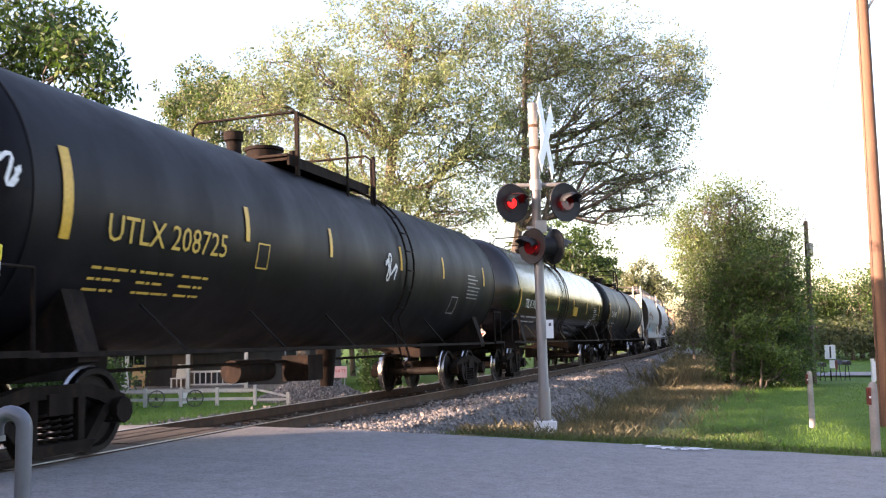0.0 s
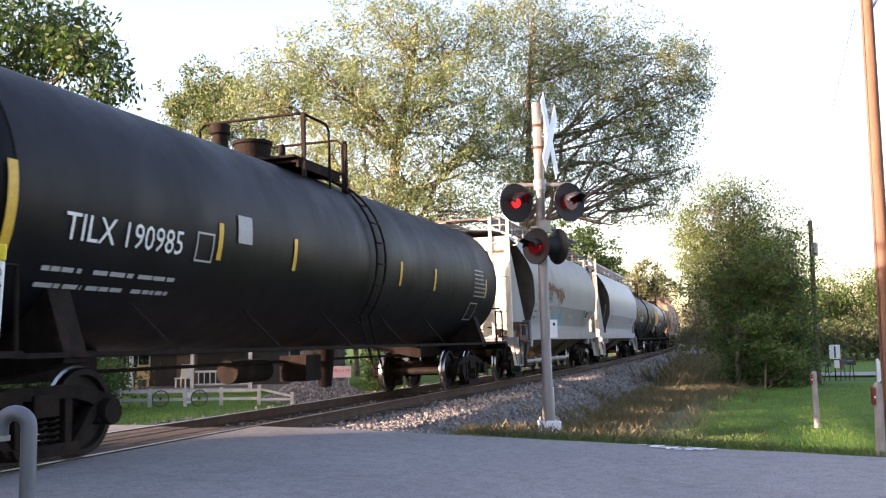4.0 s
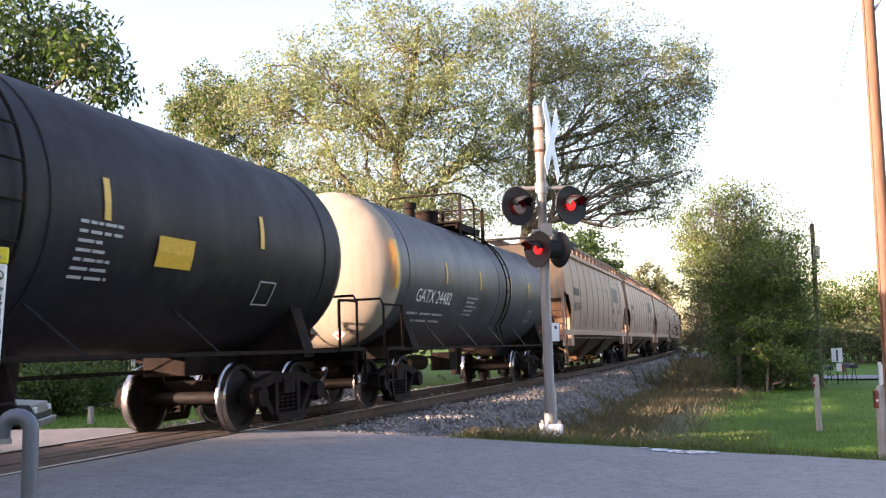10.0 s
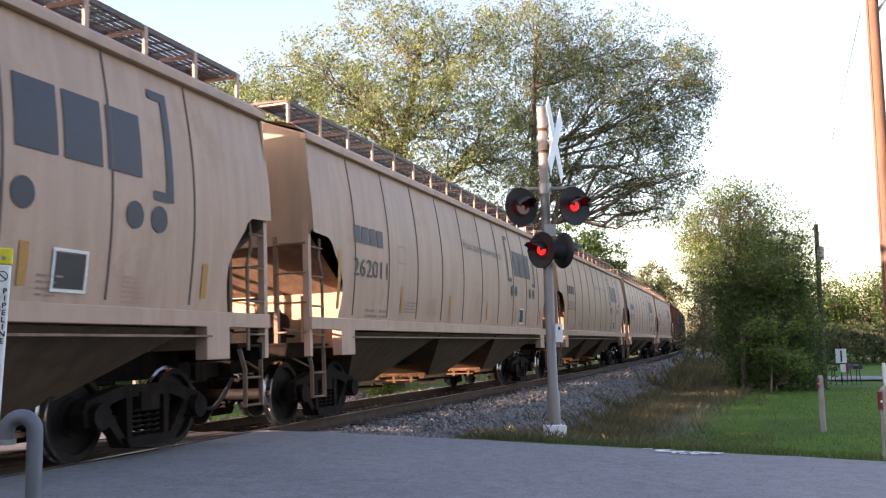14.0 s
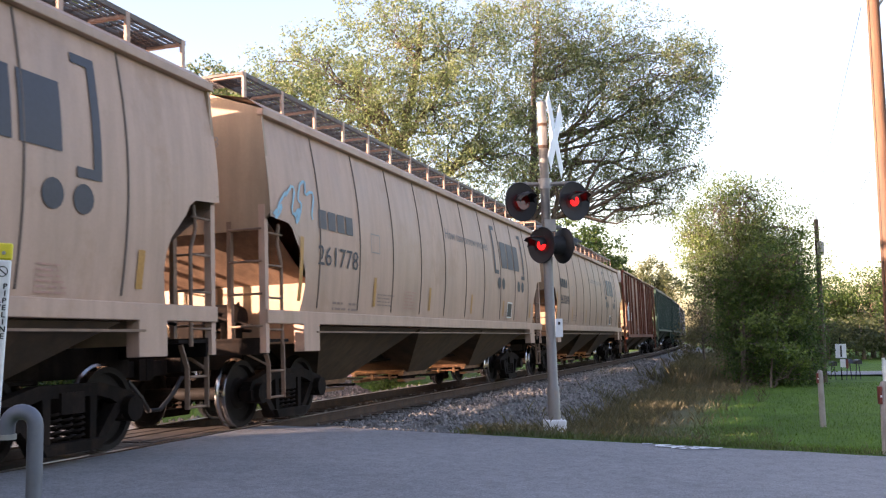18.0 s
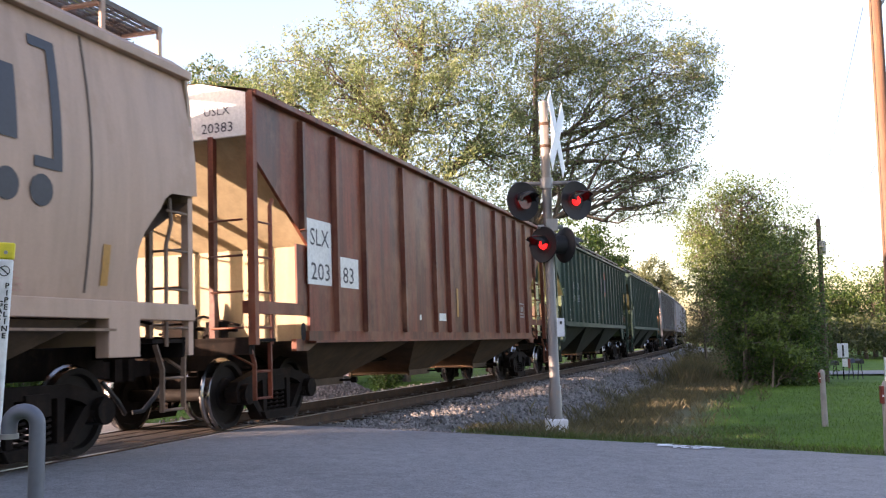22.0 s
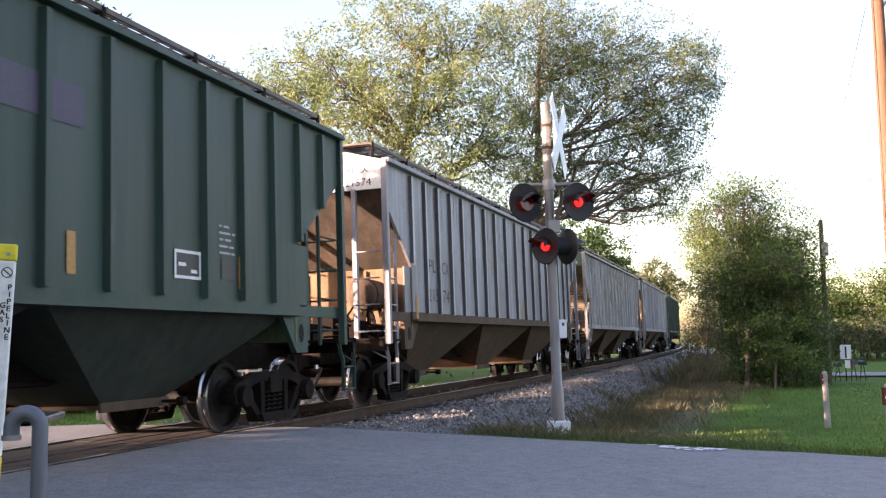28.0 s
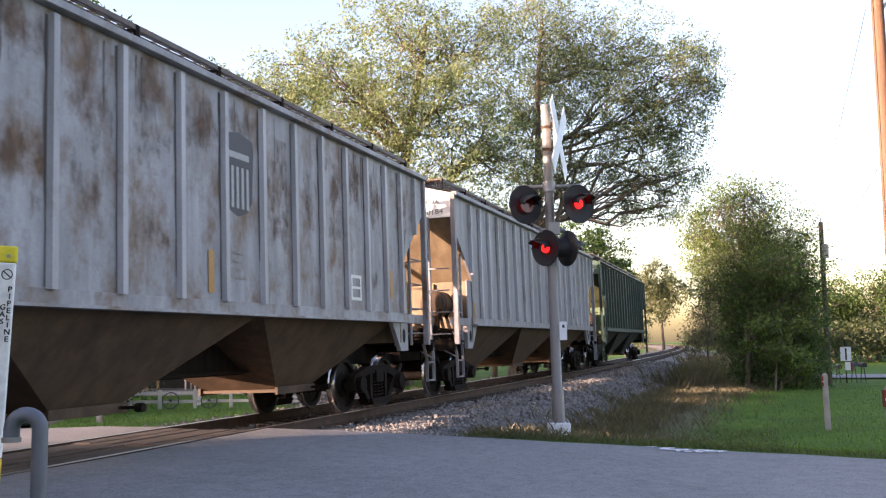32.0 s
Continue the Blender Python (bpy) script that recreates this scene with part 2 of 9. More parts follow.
STEEL_DARK = surface("brown_grimy_steel", (0.017, 0.0118, 0.0095), 0.85, 0.0, 0.4, 4, 30, 0.3, 1, (0.036, 0.021, 0.013), 0.4, 0.12)
WHEEL = surface("worn_wheel_steel", (0.018, 0.014, 0.012), 0.7, 0.0, 0.3, 5, 40, 0.2, 1, None, 0.0, 0.15)
TREAD = plain("bright_tread_steel", (0.4, 0.38, 0.37), 0.22, 1.0)
BLACK_TANK = surface("flat_black_tank_paint", (0.0052, 0.005, 0.007), 0.5, 0, 0.25, 1.2, 30, 0.06, 3, (0.014, 0.012, 0.012), 0.35, 0.16)
GLOSS_TANK = surface("glossy_black_tank_paint", (0.004, 0.004, 0.005), 0.18, 0, 0.15, 1.2, 30, 0.03, 3, (0.012, 0.011, 0.01), 0.2, 0.6)
GREY_TANK = surface("grey_black_tank_paint", (0.013, 0.0115, 0.0145), 0.55, 0, 0.28, 1.5, 30, 0.06, 3, (0.03, 0.025, 0.024), 0.45, 0.2)
PALE_TANK = surface("bluish_grey_tank_paint", (0.055, 0.053, 0.066), 0.45, 0, 0.25, 1.5, 30, 0.06, 3, (0.08, 0.07, 0.072), 0.45, 0.4)
CREAM = surface("tan_cream_hopper_paint", (0.46, 0.3, 0.22), 0.55, 0, 0.1, 1.1, 35, 0.06, 4, (0.35, 0.21, 0.135), 0.4, 0.4)
LIGHT_GREY = surface("pale_grey_hopper_paint", (0.37, 0.365, 0.395), 0.5, 0, 0.08, 1.4, 30, 0.05, 4, (0.28, 0.26, 0.24), 0.25, 0.4)
RUSTY_GREY = surface("rust_streaked_grey_paint", (0.30, 0.295, 0.29), 0.55, 0, 0.1, 1.3, 30, 0.06, 4, (0.2, 0.17, 0.14), 0.34, 0.4)
BROWN = surface("faded_oxide_red_paint", (0.185, 0.045, 0.024), 0.5, 0, 0.45, 0.9, 25, 0.08, 4, (0.24, 0.1, 0.056), 0.6, 0.3)
GREEN = surface("dull_dark_green_paint", (0.027, 0.058, 0.044), 0.55, 0, 0.2, 1.2, 28, 0.06, 5, (0.05, 0.058, 0.045), 0.3, 0.4)
WORN_GREY = surface("worn_silver_grey_paint", (0.3, 0.293, 0.322), 0.5, 0, 0.26, 1.3, 28, 0.06, 6, (0.17, 0.14, 0.125), 0.5, 0.4)
RUST_GREY = surface("grey_paint_with_rust_blooms", (0.34, 0.335, 0.352), 0.55, 0, 0.2, 1.7, 28, 0.08, 2.0, (0.15, 0.083, 0.045), 0.62, 0.35)
# hopper bottoms: dark brown with darker brown patches
BAY = surface("dark_brown_hopper_bottom", (0.096, 0.061, 0.037), 0.75, 0, 0.25, 1.2, 30, 0.1, 3, (0.04, 0.028, 0.02), 0.5, 0.3)
GATE = surface("rust_dusted_outlet_steel", (0.25, 0.135, 0.07), 0.8, 0, 0.3, 3, 30, 0.1, 1, (0.1, 0.06, 0.04), 0.4)
DUST_HEAD = surface("dust_coated_tank_head", (0.155, 0.12, 0.08), 0.7, 0, 0.15, 1.2, 30, 0.05, 2, (0.2, 0.14, 0.08), 0.3, 0.3)
PALE_HEAD = surface("pale_dust_coated_tank_head", (0.32, 0.28, 0.22), 0.7, 0, 0.12, 1.2, 30, 0.05, 2, (0.24, 0.19, 0.14), 0.3, 0.3)
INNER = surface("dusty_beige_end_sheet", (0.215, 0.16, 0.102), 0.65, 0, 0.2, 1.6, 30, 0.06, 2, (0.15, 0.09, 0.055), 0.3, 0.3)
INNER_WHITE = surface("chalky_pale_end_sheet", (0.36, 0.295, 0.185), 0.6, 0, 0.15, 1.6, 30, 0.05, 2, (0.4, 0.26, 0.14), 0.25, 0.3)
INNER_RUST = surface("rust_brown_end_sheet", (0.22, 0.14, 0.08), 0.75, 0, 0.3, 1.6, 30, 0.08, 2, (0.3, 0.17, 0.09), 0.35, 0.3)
# rib flanks: grime, with the shade of the turned faces in the colour
POST_SHADE_GRIME = surface("shaded_grimy_rib_flank", (0.1, 0.088, 0.092), 0.65, 0, 0.4, 2.5, 30, 0.05, 4, (0.09, 0.075, 0.068), 0.65)
# white end paint, made lighter than the sides for sunlight on the ends
END_WHITE = surface("sunlit_white_end_paint", (0.70, 0.67, 0.56), 0.55, 0, 0.1, 1.6, 30, 0.05, 2, (0.5, 0.42, 0.3), 0.2, 0.4)
# slope sheet coloured dark to stand for the shade under the roof end
SHADED_SLOPE = surface("shaded_slope_sheet", (0.075, 0.058, 0.045), 0.8, 0, 0.3, 1.6, 30, 0.08, 2, (0.14, 0.08, 0.045), 0.3, 0.3)
GRIME = surface("brown_grey_grime", (0.105, 0.09, 0.083), 0.8, 0, 0.35, 6, 40, 0.05, 5)
END_CREAM = surface("sunlit_cream_end_paint", (0.37, 0.255, 0.165), 0.55, 0, 0.12, 1.3, 30, 0.05, 3, (0.3, 0.19, 0.12), 0.3, 0.4)
CREAM_GRIMY = surface("grimy_tan_end_steel", (0.24, 0.15, 0.1), 0.65, 0, 0.25, 1.5, 30, 0.06, 3, (0.12, 0.07, 0.045), 0.5, 0.35)
# tan and olive slopes, darkened below the bulkhead tone for the same shade
DIM_SLOPE = surface("shaded_tan_slope_sheet", (0.165, 0.128, 0.085), 0.7, 0, 0.25, 1.6, 30, 0.06, 2, (0.11, 0.075, 0.048), 0.3, 0.25)
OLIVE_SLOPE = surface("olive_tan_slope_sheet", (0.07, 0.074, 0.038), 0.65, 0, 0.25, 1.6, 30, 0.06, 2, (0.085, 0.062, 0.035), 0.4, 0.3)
HEADER_GREEN = surface("faded_pale_green_paint", (0.055, 0.1, 0.07), 0.6, 0, 0.15, 1.6, 30, 0.05, 2, (0.09, 0.11, 0.075), 0.3, 0.3)
DRUM = surface("rusty_drum_steel", (0.11, 0.07, 0.045), 0.7, 0, 0.35, 4, 30, 0.1, 2, (0.05, 0.03, 0.02), 0.5, 0.3)
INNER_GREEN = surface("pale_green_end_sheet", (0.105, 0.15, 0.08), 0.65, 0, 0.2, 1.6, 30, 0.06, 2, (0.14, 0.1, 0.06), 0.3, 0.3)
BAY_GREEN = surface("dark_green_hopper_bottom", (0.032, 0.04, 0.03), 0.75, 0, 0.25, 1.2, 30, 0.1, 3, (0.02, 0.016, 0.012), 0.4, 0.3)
GRATE = surface("dark_steel_grating", (0.12, 0.098, 0.085), 0.6, 0.2, 0.2, 6, 30, 0.1, 1, (0.2, 0.09, 0.05), 0.4)
YELLOW = plain("yellow_reflective_strip", (0.62, 0.36, 0.03), 0.45)
ORANGE = plain("dulled_orange_strip", (0.42, 0.20, 0.04), 0.5)
WHITE = plain("white_lettering", (0.7, 0.7, 0.68), 0.5)
FADED_WHITE = plain("faded_white_lettering", (0.36, 0.36, 0.36), 0.6)
FAINT = plain("faint_grey_lettering", (0.14, 0.14, 0.145), 0.6)
TAN_PRINT = plain("yellow_lettering", (0.60, 0.38, 0.06), 0.5)
DARK_PRINT = plain("dark_blue_grey_lettering", (0.026, 0.027, 0.039), 0.55)
MID_PRINT = plain("grey_lettering", (0.26, 0.23, 0.21), 0.6)
HOLE = plain("black_hole", (0.004, 0.004, 0.004), 0.95)
PLATE = plain("black_placard", (0.02, 0.02, 0.022), 0.5)
RED_PRINT = plain("red_lettering", (0.42, 0.06, 0.04), 0.5)
LIGHT_POST = surface("chalky_white_rib_paint", (0.46, 0.45, 0.47), 0.5, 0, 0.2, 1.5, 28, 0.05, 6, (0.2, 0.15, 0.12), 0.4, 0.4)
SEAM = plain("dirty_seam", (0.13, 0.09, 0.07), 0.7)
SLOGAN = plain("thin_grey_lettering", (0.17, 0.145, 0.145), 0.6)
FINE_PRINT = plain("fine_brown_grey_print", (0.27, 0.18, 0.15), 0.6)
RED_FINE = plain("fine_red_print", (0.43, 0.24, 0.19), 0.6)
GALV = surface("weathered_galvanised_steel", (0.33, 0.33, 0.33), 0.5, 0.5, 0.15, 3, 30, 0.08, 2)

# lettering that can be read on the cars and signs, made before anything else is linked
WORDS = {}
for _k, _size, _wd in (("UTLX 208725", 0.40, 2.3), ("UTLX", 0.40, 1.0), ("USLX", 0.3, 0.7), ("AEOX", 0.3, 0.7), ("PLCX", 0.3, 0.7), ("TILX 192043", 0.38, 2.15), ("TILX 190985", 0.38, 1.95), ("ITLX 220831", 0.40, 2.15), ("GATX 24482", 0.38, 2.2),
                       ("NAHX 94043", 0.38, 2.2), ("NAHX 93135", 0.22, 1.25), ("93135", 0.36, 0.75), ("261739", 0.42, 1.45), ("262011", 0.42, 1.45), ("262115", 0.42, 1.45), ("261778", 0.42, 1.45),
                       ("262084", 0.42, 1.45), ("How tomorrow moves", 0.31, 3.2), ("20383", 0.3, 0.75), ("203", 0.36, 0.62), ("83", 0.36, 0.4), ("810083", 0.3, 0.9), ("810", 0.36, 0.62), ("083", 0.36, 0.62),
                       ("21574", 0.3, 0.8), ("215", 0.36, 0.6), ("74", 0.36, 0.4), ("810184", 0.26, 0.9), ("80", 0.36, 0.4), ("01", 0.36, 0.4), ("84", 0.36, 0.4),
                       ("PRIVATE", 0.16, 0.6), ("PL", 0.36, 0.42), ("CX", 0.36, 0.42), ("SLX", 0.36, 0.62), ("AE", 0.34, 0.42), ("OX", 0.34, 0.42), ("EQ", 0.36, 0.42), ("X", 0.36, 0.22)):
    WORDS[_k] = words(_k, _size, 1.0, _wd)
LETTERS = {c: words(c, 0.075) for c in "PIELNGAS"}


# ---------------------------------------------------------------- the train
R_WHEEL, TRUCK_IN = 0.46, 2.12


def wheelset_mesh():
    sh = Shape()
    sh.lathe([(-1.05, 0.0), (-1.05, 0.075), (-0.8, 0.085), (0.8, 0.085), (1.05, 0.075), (1.05, 0.0)], "y", 12)
    for sgn in (1, -1):
        prof = [(0.81, 0.10), (0.80, 0.2), (0.765, 0.22), (0.755, 0.37), (0.815, 0.39), (0.82, 0.45), (0.81, 0.458), (0.735, 0.465), (0.715, 0.49), (0.69, 0.487), (0.682, 0.45),
                (0.69, 0.39), (0.735, 0.37), (0.745, 0.22), (0.70, 0.2), (0.69, 0.10)]
        sh.lathe([(a * sgn, r) for a, r in prof], "y", 30)
        sh.tube([(0.02, sgn * 0.86, 0.0), (0.02, sgn * 1.12, 0.0)], 0.115, 10)
        for k in range(3):
            a = 2 * math.pi * k / 3
            sh.box(0.055 * math.cos(a) - 0.014, 0.055 * math.cos(a) + 0.014, sgn * 1.115, sgn * 1.14, 0.055 * math.sin(a) - 0.014, 0.055 * math.sin(a) + 0.014)
    me = tidy(sh.mesh("wheelset", WHEEL))
    me.materials.append(TREAD)
    for p in me.polygons:
        c = p.center
        if 0.68 < abs(c.y) < 0.825 and math.hypot(c.x, c.z) > 0.44:
            p.material_index = 1
    return me


def side_frame_mesh():
    """Cast side frame with two triangular windows and a spring opening."""
    sh = Shape()
    y0, y1 = -0.07, 0.07
    top = [(-1.12, 0.50), (-1.05, 0.62), (-0.72, 0.70), (-0.45, 0.76), (0.45, 0.76), (0.72, 0.70), (1.05, 0.62), (1.12, 0.50), (0.80, 0.50), (0.62, 0.58), (0.40, 0.63), (-0.40, 0.63), (-0.62, 0.58), (-0.80, 0.50)]
    sh.prism([top[i] for i in (0, 1, 2, 3, 11, 12, 13)], "y", y0, y1)
    sh.prism([top[i] for i in (3, 4, 10, 11)], "y", y0, y1)
    sh.prism([top[i] for i in (4, 5, 6, 7, 8, 9, 10)], "y", y0, y1)
    for k in (1, -1):
        sh.prism([(k * 0.86, 0.52), (k * 0.70, 0.53), (k * 0.36, 0.14), (k * 0.46, 0.12)], "y", y0, y1)
        sh.prism([(k * 0.40, 0.64), (k * 0.29, 0.64), (k * 0.29, 0.2), (k * 0.38, 0.2)], "y", y0, y1)
        sh.prism([(k * 1.12, 0.50), (k * 0.80, 0.50), (k * 0.76, 0.36), (k * 1.10, 0.36)], "y", y0 - 0.02, y1 + 0.02)
        sh.tube([(k * 0.91, y0 - 0.1, 0.46), (k * 0.91, y1, 0.46)], 0.14, 10)
    sh.prism([(-0.48, 0.20), (0.48, 0.20), (0.40, 0.09), (-0.40, 0.09)], "y", -0.13, 0.13)
    return tidy(sh.mesh("side_frame", STEEL_DARK))


def spring_mesh():
    sh = Shape()
    for cx in (-0.17, 0.0, 0.17):
        n = 40
        pts = [(cx + 0.065 * math.cos(i * 0.75), 0.065 * math.sin(i * 0.75), 0.2 + 0.28 * i / n) for i in range(n + 1)]
        sh.tube(pts, 0.017, 5)
    return sh.mesh("spring", STEEL_DARK)


def bolster_mesh():
    sh = Shape()
    sh.box(-0.17, 0.17, -1.1, 1.1, 0.47, 0.68)
    sh.lathe([(0.68, 0.0), (0.68, 0.2), (0.80, 0.2), (0.80, 0.0)], "z", 16)
    for k in (1, -1):
        sh.box(k * 0.42 - 0.05, k * 0.42 + 0.05, -0.95, 0.95, 0.34, 0.44)
        for j in (1, -1):
            sh.prism([(k * 0.36, 0.28), (k * 0.42, 0.28), (k * 0.44, 0.58), (k * 0.38, 0.58)], "y", j * 0.66, j * 0.78)
    return tidy(sh.mesh("truck", STEEL_DARK))


WHEELSET, SIDE_FRAME, SPRING, BOLSTER = wheelset_mesh(), side_frame_mesh(), spring_mesh(), bolster_mesh()
CARS = []


def truck(car, x):
    t = part("truck", BOLSTER, None, car, "grimy cast-steel two-axle truck", m=pose(x, 0, 0))
    for k in (1, -1):
        part("side_frame", SIDE_FRAME, None, t, m=pose(0, k * 1.0, 0))
        part("spring", SPRING, None, t, m=pose(0, k * 1.0, 0))
        w = part("wheelset", WHEELSET, None, t, m=pose(k * 0.89, 0, R_WHEEL))
        car_wheels.append(w)
    return t


def coupler(car, x, sgn):
    sh = Shape()
    sh.box(min(x, x - sgn * 0.75), max(x, x - sgn * 0.75), -0.09, 0.09, 0.75, 0.95)
    sh.prism([(x - sgn * 0.12, -0.16), (x + sgn * 0.02, -0.16), (x + sgn * 0.06, 0.0), (x - sgn * 0.02, 0.14), (x - sgn * 0.14, 0.14)], "z", 0.70, 1.0)
    part("coupler", sh, STEEL_DARK, car)
    sh = Shape()
    sh.tube([(x - sgn * 0.55, -0.3, 0.72), (x - sgn * 0.3, -0.32, 0.5), (x - sgn * 0.1, -0.28, 0.33), (x, -0.2, 0.32)], 0.03, 6)
    part("air_hose", sh, PLATE, car)


def ladder(car, x, y, z0, z1, w=0.42, along="x", n=7, r=0.014, stile=0.05, mat=None):
    """An upright ladder; along: the way its rungs run."""
    sh = Shape()
    d = (w, 0) if along == "x" else (0, w)
    for k in (0, 1):
        sh.box(x + d[0] * k - stile / 2, x + d[0] * k + stile / 2, y + d[1] * k - stile / 2, y + d[1] * k + stile / 2, z0, z1)
    st = part("ladder", sh, mat, car)
    for i in range(n):
        z = z0 + (z1 - z0) * (i + 0.5) / n
        rs = Shape()
        rs.tube([(x, y, z), (x + d[0], y + d[1], z)], r, 6)
        part("rung", rs, mat, st)
    return st


def new_car(name, label, q, length, group="cars of the freight train"):
    global car_wheels
    car_wheels = []
    car = thing(name, label, "rail car", group)
    return car


def finish_car(car, q, length, front=0.0, rear=0.42):
    """front, rear: how much further in from the ends the two trucks stand."""
    h = length / 2
    truck(car, -(h - TRUCK_IN - front))
    truck(car, h - TRUCK_IN - rear)
    coupler(car, -h + 0.03, -1)
    coupler(car, h - 0.03, 1)
    CARS.append((car, q, h - TRUCK_IN, list(car_wheels)))


def scribble(x0, z0, w, h, seed, n=7):
    """A looping spray-can line as a ribbon of flat pieces."""
    rnd = random.Random(seed)
    pts = [(x0 + w * (i / n) + rnd.uniform(-0.12, 0.12) * w, z0 + h * rnd.random()) for i in range(n + 1)]
    line = []
    for i in range(n):
        a, b = pts[i], pts[i + 1]
        for j in range(6):
            t = j / 6
            e = 0.12 * h * math.sin(math.pi * t * 2)
            line.append((a[0] + (b[0] - a[0]) * t + e, a[1] + (b[1] - a[1]) * t + e))
    v, f = [], []
    for i in range(len(line)):
        a, b = line[max(0, i - 1)], line[min(len(line) - 1, i + 1)]
        d = math.hypot(b[0] - a[0], b[1] - a[1]) + 1e-6
        k = 0.022 if w < 2 else 0.05
        nx, nz = -(b[1] - a[1]) / d * k, (b[0] - a[0]) / d * k
        v += [(line[i][0] + nx, line[i][1] + nz), (line[i][0] - nx, line[i][1] - nz)]
        if i:
            f.append((2 * i - 2, 2 * i - 1, 2 * i + 1, 2 * i))
    return v, f


def blotch(x0, z0, w, h, seed):
    """A ragged rust bloom with runs downwards."""
    rnd = random.Random(seed)
    v, f = [], []
    n = int(w / 0.045)
    run = 0.5
    for i in range(n):
        a = x0 + w * i / n
        run = min(1.0, max(0.1, run + rnd.uniform(-0.35, 0.35)))
        env = math.sin(math.pi * (i + 0.5) / n) ** 0.4
        lo, hi = z0 - h * 0.5 * run * env, z0 + h * 0.5 * env * rnd.uniform(0.5, 1)
        b = len(v)
        v += [(a, lo), (a + w / n, lo + rnd.uniform(-0.03, 0.03)), (a + w / n, hi), (a, hi - rnd.uniform(0, 0.05))]
        f.append((b, b + 1, b + 2, b + 3))
    return v, f


SPRAY_WHITE = plain("white_spray_paint", (0.68, 0.68, 0.68), 0.6)
SPRAY_FAINT = plain("faint_grey_spray_paint", (0.10, 0.10, 0.11), 0.6)
SPRAY_BLUE = plain("pale_blue_spray_paint", (0.22, 0.42, 0.52), 0.6)
# recess shade put into the colour; the car's own paint is pale grey
RECESS_SHADE = surface("shaded_recess_brown_grey", (0.13, 0.105, 0.09), 0.7, 0, 0.2, 3, 30, 0.1)
CONE = surface("tan_dusted_cone_paint", (0.12, 0.083, 0.052), 0.7, 0, 0.25, 2, 30, 0.1, 3, (0.07, 0.045, 0.03), 0.5)


def stain(name, lo, hi, thin=0.35, full=0.56, cover=0.72):
    """A thin stain that thins out towards its ragged edge and lets the paint below show."""
    mat, nt, b = material(name)
    n1 = noise_tex(nt, 3.6, 8, 0.7, (1, 1, 0.5), "Object", True)
    n2 = noise_tex(nt, 14.0, 4, 0.6)
    nt.links.new(ramp(nt, n2.outputs[0], [(0.3, lo), (0.7, hi)]).outputs[0], b.inputs["Base Color"])
    b.inputs["Roughness"].default_value = 0.85
    tc = nt.nodes.new("ShaderNodeTexCoord")
    mp = nt.nodes.new("ShaderNodeMapping")
    mp.inputs["Location"].default_value, mp.inputs["Scale"].default_value = (-1, 0, -1), (2, 0, 2)
    nt.links.new(tc.outputs["Generated"], mp.inputs[0])
    ln = nt.nodes.new("ShaderNodeVectorMath")
    ln.operation = "LENGTH"
    nt.links.new(mp.outputs[0], ln.inputs[0])
    fall = nt.nodes.new("ShaderNodeMath")
    fall.operation = "MULTIPLY_ADD"
    nt.links.new(ln.outputs["Value"], fall.inputs[0])
    fall.inputs[1].default_value = -0.2
    nt.links.new(n1.outputs[0], fall.inputs[2])
    fac = ramp(nt, fall.outputs[0], [(thin, (0, 0, 0)), (full, (cover,) * 3)]).outputs[0]
    ms = nt.nodes.new("ShaderNodeMixShader")
    nt.links.new(fac, ms.inputs[0])
    nt.links.new(nt.nodes.new("ShaderNodeBsdfTransparent").outputs[0], ms.inputs[1])
    nt.links.new(b.outputs[0], ms.inputs[2])
    nt.links.new(ms.outputs[0], nt.nodes["Material Output"].inputs[0])
    return mat


RUST_SMUDGE = stain("brown_rust_smudge", (0.11, 0.055, 0.03), (0.2, 0.115, 0.07))
RUST_PAINT = stain("orange_brown_rust", (0.1, 0.04, 0.018), (0.3, 0.14, 0.055), 0.24, 0.42, 0.95)
MID_STEEL = surface("slate_grey_steel", (0.11, 0.105, 0.125), 0.6, 0.2, 0.2, 4, 30, 0.1, 2)
RUSTY_STEEL = surface("rusty_brown_brake_gear", (0.14, 0.088, 0.064), 0.8, 0, 0.45, 5, 30, 0.3, 1, (0.16, 0.12, 0.1), 0.4, 0.2)


